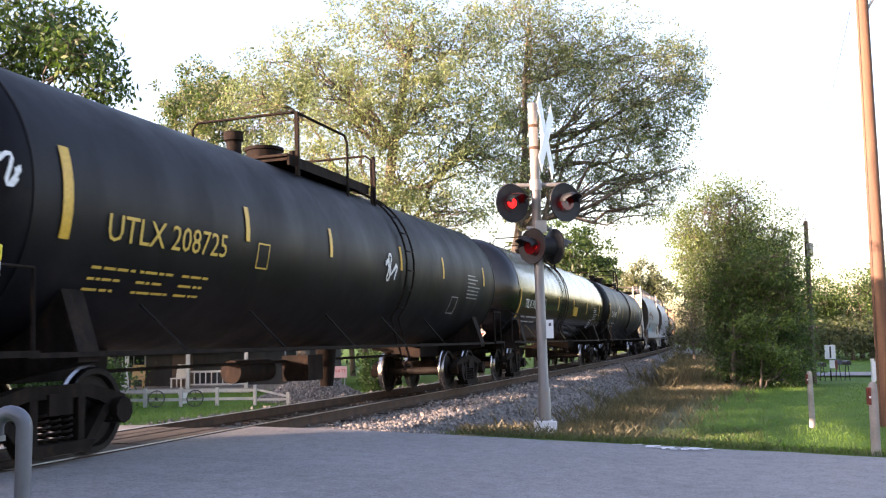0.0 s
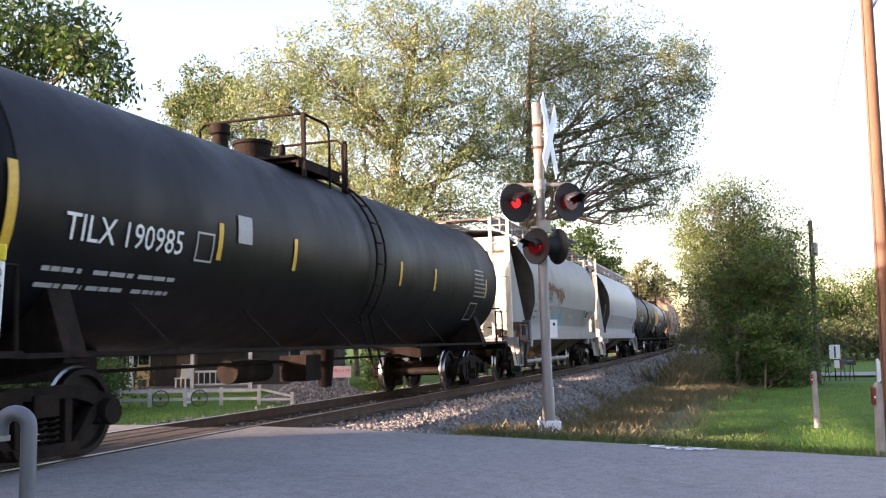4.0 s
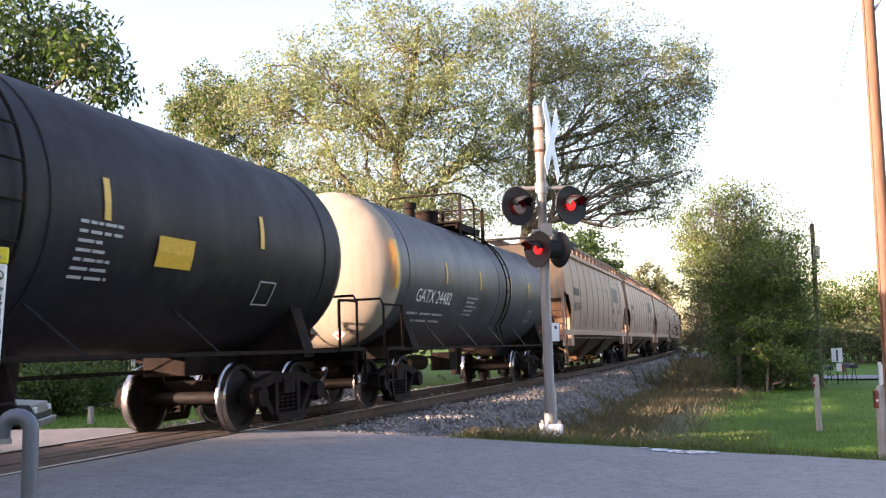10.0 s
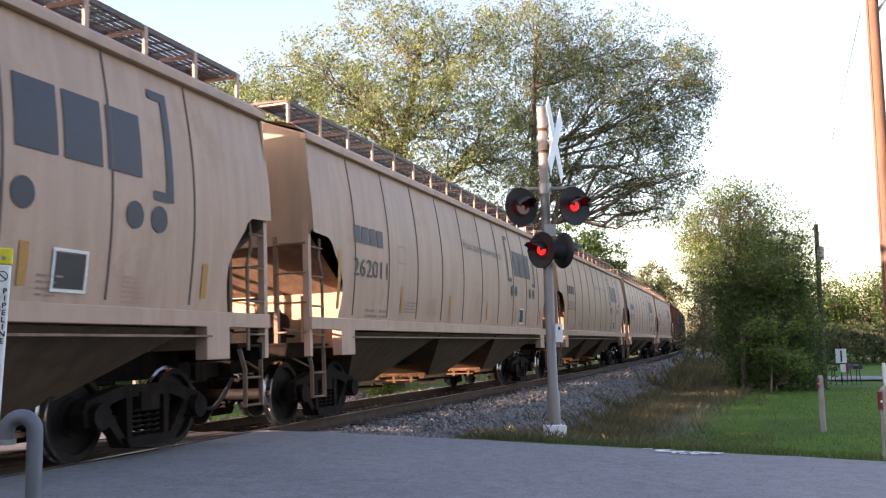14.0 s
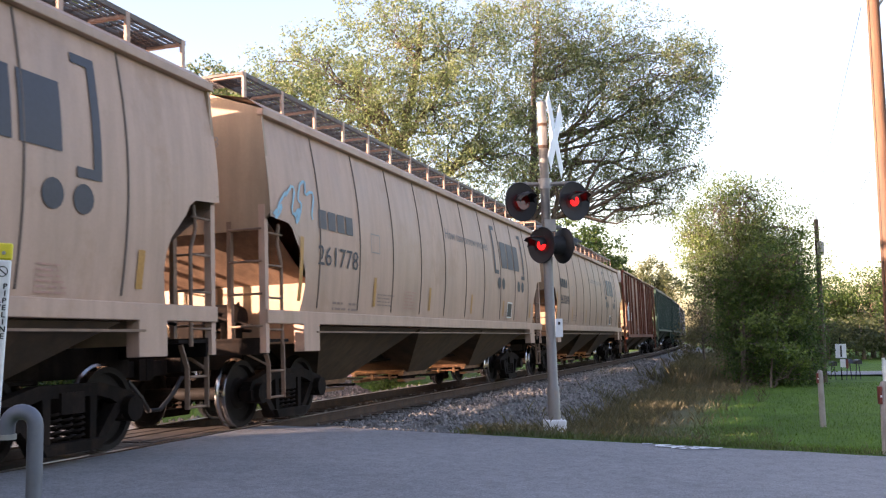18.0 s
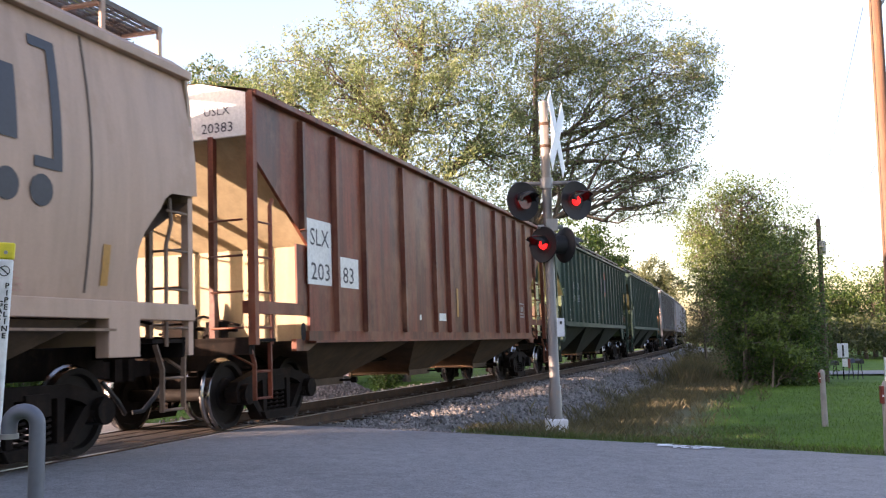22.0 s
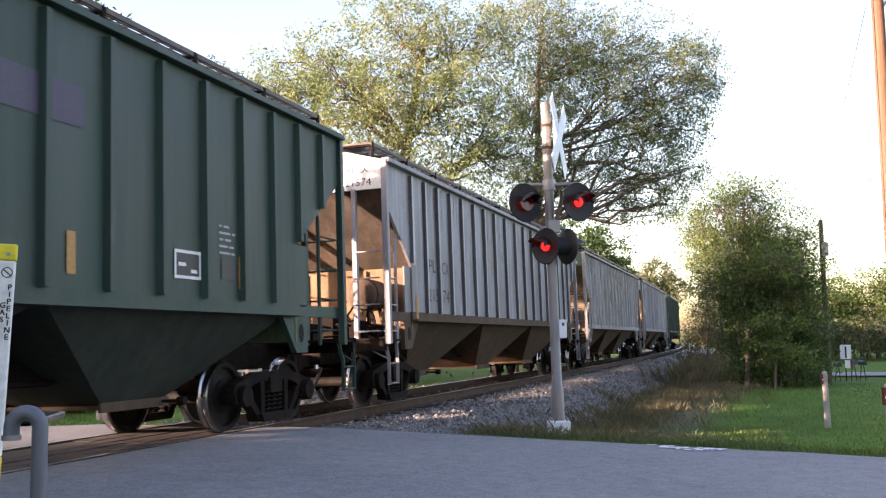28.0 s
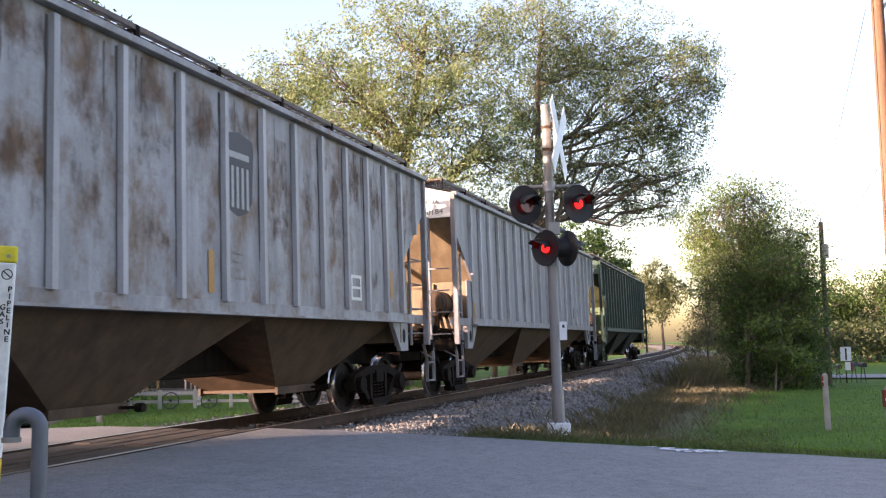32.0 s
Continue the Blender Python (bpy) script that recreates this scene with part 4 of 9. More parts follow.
# ---------------- smooth-sided hopper with curved seams
def curved_hopper(label, q0, q1, number, prints):
    L = q1 - q0
    h = L / 2
    car = new_car("covered_hopper_car", label, (q0 + q1) / 2, L)
    zs, ze = 1.52, 4.25
    xe = h - 0.64               # end of the body at the top

    def side_y(z):
        t = (z - zs) / (ze - zs)
        return 1.50 + 0.14 * math.sin(math.pi * min(1, max(0, t * 0.92 + 0.05))) - 0.07 * t * t

    def surf(x, z, e=0.012):
        return (x, -side_y(z) - e, z)

    # side: full height between the inner ends, cut away below towards the ends
    nz = 14
    zz = sorted([zs + (ze - zs) * i / nz for i in range(nz + 1)] + [1.62, 2.27, 2.56, 2.68, 2.75, 2.774, 2.785])

    cut_z = (1.5, 1.62, 1.8, 1.97, 2.12, 2.27, 2.42, 2.56, 2.68, 2.75, 2.775)
    cut_x = (0.95, 0.98, 1.04, 1.06, 1.04, 0.97, 0.84, 0.7, 0.62, 0.5, 0.12)

    def x_cut(z):
        return xe - float(np.interp(z, cut_z, cut_x)) if z < 2.78 else xe
    for k in (-1, 1):
        sh = Shape()
        rows = []
        for z in zz:
            c = x_cut(z)
            rows.append([(-c + 2 * c * i / 12, k * side_y(z), z) for i in range(13)])
        sh.loft(rows)
        part("side_sheet", sh, CREAM, car)
    sh = Shape()
    rows = []
    for y, z in ((1.5, ze - 0.06), (1.53, ze), (1.3, ze + 0.16), (0.7, ze + 0.28), (0, ze + 0.32), (-0.7, ze + 0.28), (-1.3, ze + 0.16), (-1.53, ze), (-1.5, ze - 0.06)):
        rows.append([(-xe - 0.02, y, z), (xe + 0.02, y, z)])
    sh.loft(rows)
    part("roof", sh, CREAM, car)
    sh = Shape()
    for k in (-1, 1):
        sh.box(-xe - 0.02, xe + 0.02, k * 1.5 - 0.05, k * 1.5 + 0.05, ze - 0.1, ze)
    part("roof_edge", sh, CREAM, car, bevel=0.012)
    # weld seams between the panels
    n = 11
    for i in range(1, n):
        x = -6.7 + 1.46 * (i - 1)
        zb = zs if abs(x) < xe - 1.3 else 2.62
        sh = Shape()
        m = 10
        rows = []
        for j in range(m + 1):
            z = zb + 0.1 + (ze - 0.12 - zb - 0.1) * j / m
            y = side_y(z)
            rows.append([(x - 0.016, -y - 0.003, z), (x - 0.008, -y - 0.014, z), (x + 0.008, -y - 0.014, z), (x + 0.016, -y - 0.003, z)])
        sh.loft(rows)
        part("panel_seam", sh, SEAM, car, clean=False)
    # end sheets: upright above, sloping inwards below
    for k in (-1, 1):
        sh = Shape()
        x = k * xe
        prof = [(-side_y(2.62), 2.85), (-side_y(2.62) + 0.2, 2.62), (side_y(2.62) - 0.2, 2.62), (side_y(2.62), 2.85), (1.5, ze), (0.7, ze + 0.28), (-0.7, ze + 0.28), (-1.5, ze)]
        sh.prism(prof, "x", min(x, x - k * 0.05), max(x, x - k * 0.05))
        es = part("end_sheet", sh, END_CREAM, car, "pale end sheet")
        v, f = WORDS[number]
        wd = max(p[0] for p in v) * 0.5
        part("lettering", Shape().add([(x + k * 0.008, (p[0] * 0.5 - wd / 2) * k - 0.5, 3.78 + p[1] * 0.5) for p in v], f), MID_PRINT, es, clean=False)
        sh = Shape()
        sh.loft([[(x - k * 0.06, y, 2.72), (x - k * 1.3, y * 0.97, 1.98)] for y in (-1.55, -0.5, 0.5, 1.55)], False)
        part("slope_sheet", sh, CREAM_GRIMY, car)
        bk = part("end_bulkhead", Shape().box(min(x - k * 1.3, x - k * 1.36), max(x - k * 1.3, x - k * 1.36), -1.48, 1.48, 1.12, 1.99), END_CREAM, car, "sunlit cream bulkhead")
        for y in (-0.75, 0.0, 0.75):
            part("bulkhead_rib", Shape().box(min(x - k * 1.3, x - k * 1.24), max(x - k * 1.3, x - k * 1.24), y - 0.02, y + 0.02, 1.16, 1.96), END_CREAM, bk)
        part("gusset", Shape().prism([(x - k * 1.28, 1.18), (x - k * 0.85, 1.18), (x - k * 1.24, 1.75)], "y", -0.42, -0.38), STEEL_DARK, bk)
        for j in (-1, 1):
            part("end_post", Shape().box(x - k * 0.02 - 0.045, x - k * 0.02 + 0.045, j * 1.5 - 0.045, j * 1.5 + 0.045, 1.0, 2.95), CREAM, car)
            part("end_post", Shape().box(x - k * 0.02 - 0.035, x - k * 0.02 + 0.035, j * 1.0 - 0.03, j * 1.0 + 0.03, 1.1, 2.75), CREAM_GRIMY, car)
            part("grab_post", Shape().tube([(x - k * 0.46, j * 1.52, 1.1), (x - k * 0.46, j * 1.52, 2.2), (x - k * 0.36, j * 1.52, 2.45), (x - k * 0.4, j * 1.52, 2.72)], 0.024, 7), CREAM_GRIMY, car)
            for z in (1.3, 1.72, 2.15, 2.58):
                part("rung", Shape().tube([(x, j * 1.53, z), (x - k * 0.46, j * 1.53, z)], 0.015, 6), CREAM_GRIMY, car)
                part("rung", Shape().tube([(x + k * 0.03, j * 1.5, z + 0.05), (x + k * 0.03, j * 1.0, z + 0.05)], 0.015, 6), CREAM_GRIMY, car)
    # side sill
    sh = Shape()
    for k in (-1, 1):
        sh.box(-h + 0.62, h - 0.62, k * 1.52 - 0.06, k * 1.52 + 0.06, 1.38, 1.56)
        part("sill_flange", Shape().box(-xe + 1.4, xe - 1.4, k * 1.54 - 0.05, k * 1.54 + 0.05, 1.26, 1.285), CREAM_GRIMY, car)
        for x in (-xe + 1.25, xe - 1.25):
            sh.box(x - 0.25, x + 0.25, k * 1.5 - 0.08, k * 1.5 + 0.08, 1.0, 1.4)
    part("side_sill", sh, CREAM, car, bevel=0.01)
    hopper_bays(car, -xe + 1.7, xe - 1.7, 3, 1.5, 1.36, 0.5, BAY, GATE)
    running_board(car, -xe + 0.05, xe - 0.05, 0.95, ze + 0.55, lambda y: ze + 0.2, CREAM, GRATE)
    end_gear(car, h, xe - 1.9, CREAM_GRIMY)
    # lettering
    decal("lettering", WORDS[number], -6.78, 2.25, surf, DARK_PRINT, car)
    decal("owner_mark", patch([(-6.75 + 0.32 * i, 2.78, -6.49 + 0.32 * i, 3.06) for i in range(4)]), 0, 0, surf, DARK_PRINT, car, "dark owner's mark")
    decal("slogan", WORDS["How tomorrow moves"], -0.75, 3.22, surf, SLOGAN, car)
    # the emblem: heavy strokes between brackets, with two pairs of dots
    em = [(3.66, 2.9, 4.2, 3.56), (4.29, 2.9, 4.83, 3.56), (4.92, 2.9, 5.46, 3.56)]
    decal("emblem", patch(em), 0, 0, surf, DARK_PRINT, car, "dark blue-grey emblem of three blocks")
    br = [(2.96, 2.72, 3.08, 3.9), (3.08, 3.8, 3.3, 3.9), (3.08, 2.72, 3.35, 2.82), (5.9, 2.7, 6.02, 3.92), (5.68, 3.82, 5.9, 3.92), (5.66, 2.7, 5.9, 2.8)]
    decal("bracket", patch(br[:3]), 0, 0, surf, DARK_PRINT, car)
    decal("bracket", patch(br[3:]), 0, 0, surf, DARK_PRINT, car)
    for cx in (3.36, 3.76, 5.34, 5.76):
        v = [(0.145 * math.cos(t), 0.145 * math.sin(t)) for t in [2 * math.pi * i / 16 for i in range(16)]]
        decal("dot", (v, [tuple(range(16))]), cx, 2.5, surf, DARK_PRINT, car)
    for x, zt in ((-7.3, 2.6), (-4.58, 2.18), (-1.79, 2.14), (1.04, 2.12), (3.82, 2.08), (6.7, 2.1)):
        decal("reflective_strip", patch([(x - 0.055, 1.7, x + 0.055, zt)]), 0, 0, surf, ORANGE, car)
    decal("small_print", patch(block(-6.2, 1.52, -5.0, 1.78, 3, 2, 0.42, 1) + block(-4.45, 1.72, -3.6, 1.95, 4, 1, 0.4, 12) + block(4.0, 1.62, 4.4, 1.85, 4, 1, 0.35, 4)), 0, 0, surf, FINE_PRINT, car)
    decal("small_print", patch(block(-3.2, 1.7, -2.4, 2.05, 6, 1, 0.4, 5) + block(5.2, 1.6, 5.7, 1.9, 6, 1, 0.4, 6)), 0, 0, surf, RED_FINE, car)
    decal("placard", patch([(4.22, 1.7, 4.62, 2.02)]), 0, 0, surf, PLATE, car)
    decal("placard", patch(frame_rects(4.18, 1.66, 4.66, 2.06, 0.03)), 0, 0, lambda x, z: surf(x, z, 0.018), WHITE, car)
    decal("small_print", patch(frame_rects(-4.8, 2.58, -4.42, 2.9, 0.02)), 0, 0, surf, MID_PRINT, car)
    for x, z, w, hh, sd in prints:
        decal("spray_mark", scribble(x, z, w, hh, sd, 9), 0, 0, surf, SPRAY_BLUE, car)
    finish_car(car, (q0 + q1) / 2, L)
    return car


# ---------------- ribbed hopper
def grime_runs(xs, z0, z1, seed, inn, xe):
    """Ragged streaks beside each rib, wide at the top and breaking up downwards, and a few in the open panels."""
    rnd = random.Random(seed)
    v, f = [], []

    def run(x, top, bottom, w, side):
        n = 9
        b = len(v)
        for i in range(n + 1):
            t = i / n
            z = top + (bottom - top) * t
            e = w * (0.35 + 0.65 * rnd.random()) * (1 - 0.55 * t)
            v.extend([(x, z), (x + side * e, z)])
            if i:
                f.append((b + 2 * i - 2, b + 2 * i - 1, b + 2 * i + 1, b + 2 * i))
    for x in xs:
        if min(x + xe, xe - x) < inn:
            continue
        for side in (-1, 1):
            run(x + side * 0.056, z1, z0 + rnd.uniform(0, 0.9) * (rnd.random() < 0.4), rnd.uniform(0.035, 0.075), side)
        for _ in range(rnd.randint(1, 3)):
            run(x + rnd.uniform(0.15, 0.75), z1, z1 - rnd.uniform(0.2, 0.9), rnd.uniform(0.015, 0.05), 1)
    return v, f


def ribbed_hopper(label, q0, q1, paint, inner, number, opt):
    L = q1 - q0
    h = L / 2
    car = new_car("covered_hopper_car", label, (q0 + q1) / 2, L)
    zs, ze = opt.get("zs", 1.66), opt.get("ze", 4.3)
    off = 0.29                   # the body sits this much ahead of the frame's middle
    xe = h - 0.66 - off
    yb = 1.54
    inn = opt.get("inn", 1.25)   # how far the lower wall stands back from the end
    zd0, zd1 = 3.5, 2.5          # upper and lower end of the sloping cut

    def surf(x, z, e=0.012):
        return (x, -yb - e, z)
    poly = [(-xe + inn, zs), (xe - inn, zs), (xe - inn, zd1), (xe - 0.12, zd0), (xe, zd0 + 0.1), (xe, ze), (-xe, ze), (-xe, zd0 + 0.1), (-xe + 0.12, zd0), (-xe + inn, zd1)]
    for k in (-1, 1):
        part("side_sheet", Shape().prism(poly, "y", k * yb , k * (yb - 0.05)), paint, car)
    ribs = opt.get("ribs", 17)
    xs = opt.get("rib_x") or [-opt.get("span", 7.36) + 2 * opt.get("span", 7.36) * i / (ribs - 1) for i in range(ribs)]
    xs = [x + off for x in xs]
    for k in (-1, 1):
        for x in xs:
            d = min(x + xe, xe - x)
            zb = zs if d > inn else (zd1 + (inn - d) / (inn - 0.12) * (zd0 - zd1) + 0.03)
            sh = Shape()
            w, t = 0.055, opt.get("rib_t", 0.08)
            sh.loft([[(x - w, k * yb, z), (x - w * 0.7, k * (yb + t), z), (x + w * 0.7, k * (yb + t), z), (x + w, k * yb, z)] for z in (zb, ze - 0.1)], False)
            sh.add([(x - w, k * yb, zb), (x - w * 0.7, k * (yb + t), zb), (x + w * 0.7, k * (yb + t), zb), (x + w, k * yb, zb)], [(0, 1, 2, 3)])
            po = part("side_post", sh, opt.get("post_mat", paint), car)
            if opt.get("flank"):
                po.data.materials.append(POST_SHADE_GRIME)
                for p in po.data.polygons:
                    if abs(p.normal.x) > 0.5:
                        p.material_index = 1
    sh = Shape()
    rows = [[(-xe - 0.02, y, z), (xe + 0.02, y, z)] for y, z in ((yb + 0.06, ze - 0.02), (yb + 0.06, ze + 0.04), (0.8, ze + 0.2), (0, ze + 0.26), (-0.8, ze + 0.2), (-yb - 0.06, ze + 0.04), (-yb - 0.06, ze - 0.02))]
    sh.loft(rows, False)
    part("roof", sh, paint, car)
    sh = Shape()
    for k in (-1, 1):
        sh.box(-xe - 0.03, xe + 0.03, k * yb - 0.03, k * yb + 0.08 * k + 0.03, ze - 0.05, ze + 0.03) if k > 0 else sh.box(-xe - 0.03, xe + 0.03, -yb - 0.11, -yb + 0.03, ze - 0.05, ze + 0.03)
    part("top_chord", sh, paint, car, bevel=0.01)
    sh = Shape()
    for k in (-1, 1):
        sh.box(-xe + inn - 0.05, xe - inn + 0.05, k * 1.5 - 0.05, k * 1.5 + 0.05, zs - 0.13, zs + 0.01)
        sh.box(-xe + inn, xe - inn, k * 1.56 - 0.07, k * 1.56 + 0.07, zs - 0.16, zs - 0.13)
        for j in (-1, 1):
            a, b = sorted((j * (xe - inn), j * (xe + 0.04)))
            sh.box(a, b, k * 1.46 - 0.05, k * 1.46 + 0.05, 1.5, 1.66)
            sh.prism([(j * (xe - inn - 0.45), zs - 0.1), (j * (xe - inn + 0.35), zs - 0.1), (j * (xe - inn + 0.35), 1.0), (j * (xe - inn), 1.0)], "y", k * 1.46 - 0.04, k * 1.46 + 0.04)
    part("side_sill", sh, opt.get("sill_mat", paint), car)
    for j in (-1, 1):
        v = [(0.08 * math.cos(i * math.pi / 8), 0.13 * math.sin(i * math.pi / 8)) for i in range(16)]
        decal("jacking_hole", (v, [tuple(range(16))]), j * (xe - inn + 0.14), 1.27, lambda p, q: (p, -1.504, q), HOLE, car)
    for k in (-1, 1):
        sh = Shape()
        x = k * xe
        prof = [(-yb, 3.8), (yb, 3.8), (yb, ze), (0.8, ze + 0.2), (-0.8, ze + 0.2), (-yb, ze)]
        sh.prism(prof, "x", min(x, x - k * 0.05), max(x, x - k * 0.05))
        eh = part("end_header", sh, opt.get("header", paint), car)
        for txt, z, q in ((opt["end_mark"], 4.1, 0.55), (opt["end_no"], 3.87, 0.62)):
            v, f = WORDS[txt]
            wd = max(p[0] for p in v) * q
            sh2 = Shape().add([(x + k * 0.008, -1.05 * (k < 0) + k * (p[0] * q - wd / 2), z + p[1] * q) for p in v], f)
            part("lettering", sh2, opt.get("end_print", WHITE), eh, clean=False)
        sh = Shape()
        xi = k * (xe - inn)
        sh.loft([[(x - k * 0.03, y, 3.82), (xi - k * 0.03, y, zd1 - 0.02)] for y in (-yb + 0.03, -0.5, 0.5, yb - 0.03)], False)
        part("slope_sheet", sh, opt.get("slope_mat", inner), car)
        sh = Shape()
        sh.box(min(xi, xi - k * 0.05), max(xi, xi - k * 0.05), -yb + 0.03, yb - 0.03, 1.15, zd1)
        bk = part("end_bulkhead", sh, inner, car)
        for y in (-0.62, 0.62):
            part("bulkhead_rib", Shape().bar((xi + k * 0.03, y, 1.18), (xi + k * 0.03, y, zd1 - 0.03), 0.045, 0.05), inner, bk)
        part("gusset", Shape().prism([(xi, 1.18), (xi + k * 0.5, 1.18), (xi + k * 0.08, 1.75)], "y", -0.1, -0.07), STEEL_DARK, bk)
        part("bulkhead_wing", Shape().box(min(xi, xi + k * 0.32), max(xi, xi + k * 0.32), -yb + 0.03, -yb + 0.06, 1.64, zd1), paint, bk)
        if k < 0 and opt.get("drum", True):
            # air reservoir in its straps on a stand, with valves and pipes below
            x0, zr, yr = xi - 0.14, 1.99, -0.88
            rv = part("air_reservoir", Shape().lathe([(x0, 0.0), (x0 - 0.02, 0.2), (x0 - 0.08, 0.28), (x0 - 0.72, 0.28), (x0 - 0.79, 0.2), (x0 - 0.81, 0.0)], "x", 22, (0, yr, zr)), DRUM, car, "rusty air reservoir drum")
            for d in (0.2, 0.62):
                part("strap", Shape().lathe([(x0 - d - 0.025, 0.288), (x0 - d + 0.025, 0.288)], "x", 22, (0, yr, zr)), STEEL_DARK, rv)
                part("stand", Shape().prism([(yr - 0.3, 1.2), (yr - 0.24, 1.2), (yr - 0.1, zr - 0.26), (yr + 0.1, zr - 0.26), (yr + 0.24, 1.2), (yr + 0.3, 1.2), (yr + 0.16, zr - 0.22), (yr - 0.16, zr - 0.22)], "x", x0 - d - 0.02, x0 - d + 0.02), STEEL_DARK, rv)
            part("brake_valve", Shape().lathe([(1.18, 0.0), (1.19, 0.1), (1.3, 0.12), (1.36, 0.08), (1.44, 0.13), (1.53, 0.11), (1.56, 0.0)], "z", 14, (x0 - 0.6, yr + 0.38, 0)), STEEL_DARK, car)
            part("brake_valve", Shape().lathe([(x0 - 0.44, 0.0), (x0 - 0.42, 0.1), (x0 - 0.32, 0.13), (x0 - 0.24, 0.08), (x0 - 0.12, 0.12), (x0 - 0.08, 0.0)], "x", 14, (0, yr - 0.1, 1.34)), STEEL_DARK, car)
            part("dirt_collector", Shape().lathe([(1.18, 0.1), (1.5, 0.1), (1.52, 0.0)], "z", 12, (x0 - 0.95, yr - 0.1, 0)), STEEL_DARK, car)
            for pts in (((x0 - 0.8, yr - 0.2, 1.85), (x0 - 0.95, yr - 0.22, 1.7), (x0 - 0.9, yr - 0.2, 1.45), (x0 - 0.5, yr - 0.3, 1.4), (x0 - 0.1, yr - 0.35, 1.42)), ((x0 - 0.79, yr + 0.1, 1.8), (x0 - 0.98, yr + 0.15, 1.62), (x0 - 0.7, yr + 0.3, 1.55)),
                        ((x0 - 1.15, yr - 0.45, 1.3), (x0 - 0.6, yr - 0.4, 1.33), (x0 + 0.05, yr - 0.42, 1.3)), ((x0 - 1.05, yr + 0.6, 1.25), (x0 - 0.6, yr + 0.1, 1.3), (x0 - 0.3, yr - 0.4, 1.28))):
                part("brake_pipe", Shape().tube(pts, 0.02, 6), STEEL_DARK, car)
        # corner posts and inner upright
        for j in (-1, 1):
            sh = Shape()
            sh.box(x - 0.05, x + 0.05, j * yb - 0.06, j * yb + 0.04, 1.1, ze)
            part("corner_post", sh, paint, car)
            sh = Shape()
            sh.tube([(x - k * 0.62, j * 1.46, 1.1), (x - k * 0.62, j * 1.46, 2.95), (x - k * 0.68, j * 1.46, 3.05)], 0.03, 7)
            part("grab_post", sh, paint, car)
            for z in (1.32, 1.78, 2.24, 2.7):
                part("rung", Shape().tube([(x, j * 1.47, z), (x - k * 0.62, j * 1.47, z)], 0.014, 6), paint, car)
                part("rung", Shape().tube([(x + k * 0.03, j * 1.42, z), (x + k * 0.03, j * 0.95, z)], 0.014, 6), paint, car)
            part("end_post", Shape().box(x - k * 0.03 - 0.045, x - k * 0.03 + 0.045, j * 0.95 - 0.04, j * 0.95 + 0.04, 1.1, 3.82), opt.get("end_post_mat", paint), car)
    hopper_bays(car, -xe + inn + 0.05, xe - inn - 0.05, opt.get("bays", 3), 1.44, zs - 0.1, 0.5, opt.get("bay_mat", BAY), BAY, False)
    if opt.get("board", True):
        running_board(car, -xe + 0.1, xe - 0.1, 1.0, ze + 0.36, lambda y: ze + 0.08, opt.get("board_mat", STEEL_DARK), opt.get("board_mat", GRATE), 1.75, 0.55)
    if opt.get("grime"):
        decal("grime", grime_runs(xs, zs + 0.02, ze - 0.12, opt["grime"], inn, xe), 0, 0, lambda p, q: surf(p, q, 0.004), GRIME, car, "dark grime running down beside the ribs")["kind"] = "stuff"
    for o in car.children:
        o.matrix_basis = pose(-off, 0, 0)
    end_gear(car, h, xe - inn - off, paint, False)
    for flat, x, z, mat in number:
        decal("lettering", flat, x, z, surf, mat, car)
    for rects, mat in opt.get("prints", []):
        decal("small_print", patch(rects), 0, 0, surf, mat, car)
    for x, z0, z1 in opt.get("strips", []):
        decal("reflective_strip", patch([(x - 0.06, z0, x + 0.06, z1)]), 0, 0, surf, ORANGE, car)
    for x, z, a, b, mat in opt.get("ovals", []):
        v = [(a * math.cos(i * math.pi / 12), b * math.sin(i * math.pi / 12)) for i in range(24)]
        decal("emblem", (v, [tuple(range(24))]), x, z, lambda p, q: surf(p, q, 0.007), mat, car)
    for rect, mat in [(r, mt) for rs, mt in opt.get("marks", []) for r in rs]:
        decal("paint_patch", patch([rect]), 0, 0, lambda x, z: surf(x, z, 0.01 if mat is not WHITE else 0.007), mat, car)
    for x, z, w, hh in opt.get("rust", []):
        decal("rust_bloom", ([(-w, -hh), (w, -hh), (w, hh), (-w, hh)], [(0, 1, 2, 3)]), x, z, lambda p, q: surf(p, q, 0.003), RUST_SMUDGE, car)
    if "shield" in opt:
        x, z = opt["shield"]
        v = [(-0.34, 1.0), (-0.38, 0.9), (-0.33, 0.2), (-0.2, 0.06), (0, 0), (0.2, 0.06), (0.33, 0.2), (0.38, 0.9), (0.34, 1.0), (0, 1.06)]
        sd = decal("shield", (v, [tuple(range(10))]), x, z, lambda p, q: surf(p, q, 0.006), DARK_PRINT, car, "worn striped shield emblem")
        decal("shield_stripe", patch([(x - 0.29 + i * 0.12, z + 0.1, x - 0.23 + i * 0.12, z + 0.62) for i in range(5)] + [(x - 0.26, z + 0.72, x + 0.26, z + 0.8)]), 0, 0, lambda p, q: surf(p, q, 0.01), FADED_WHITE, sd)
    finish_car(car, (q0 + q1) / 2, L)
    return car


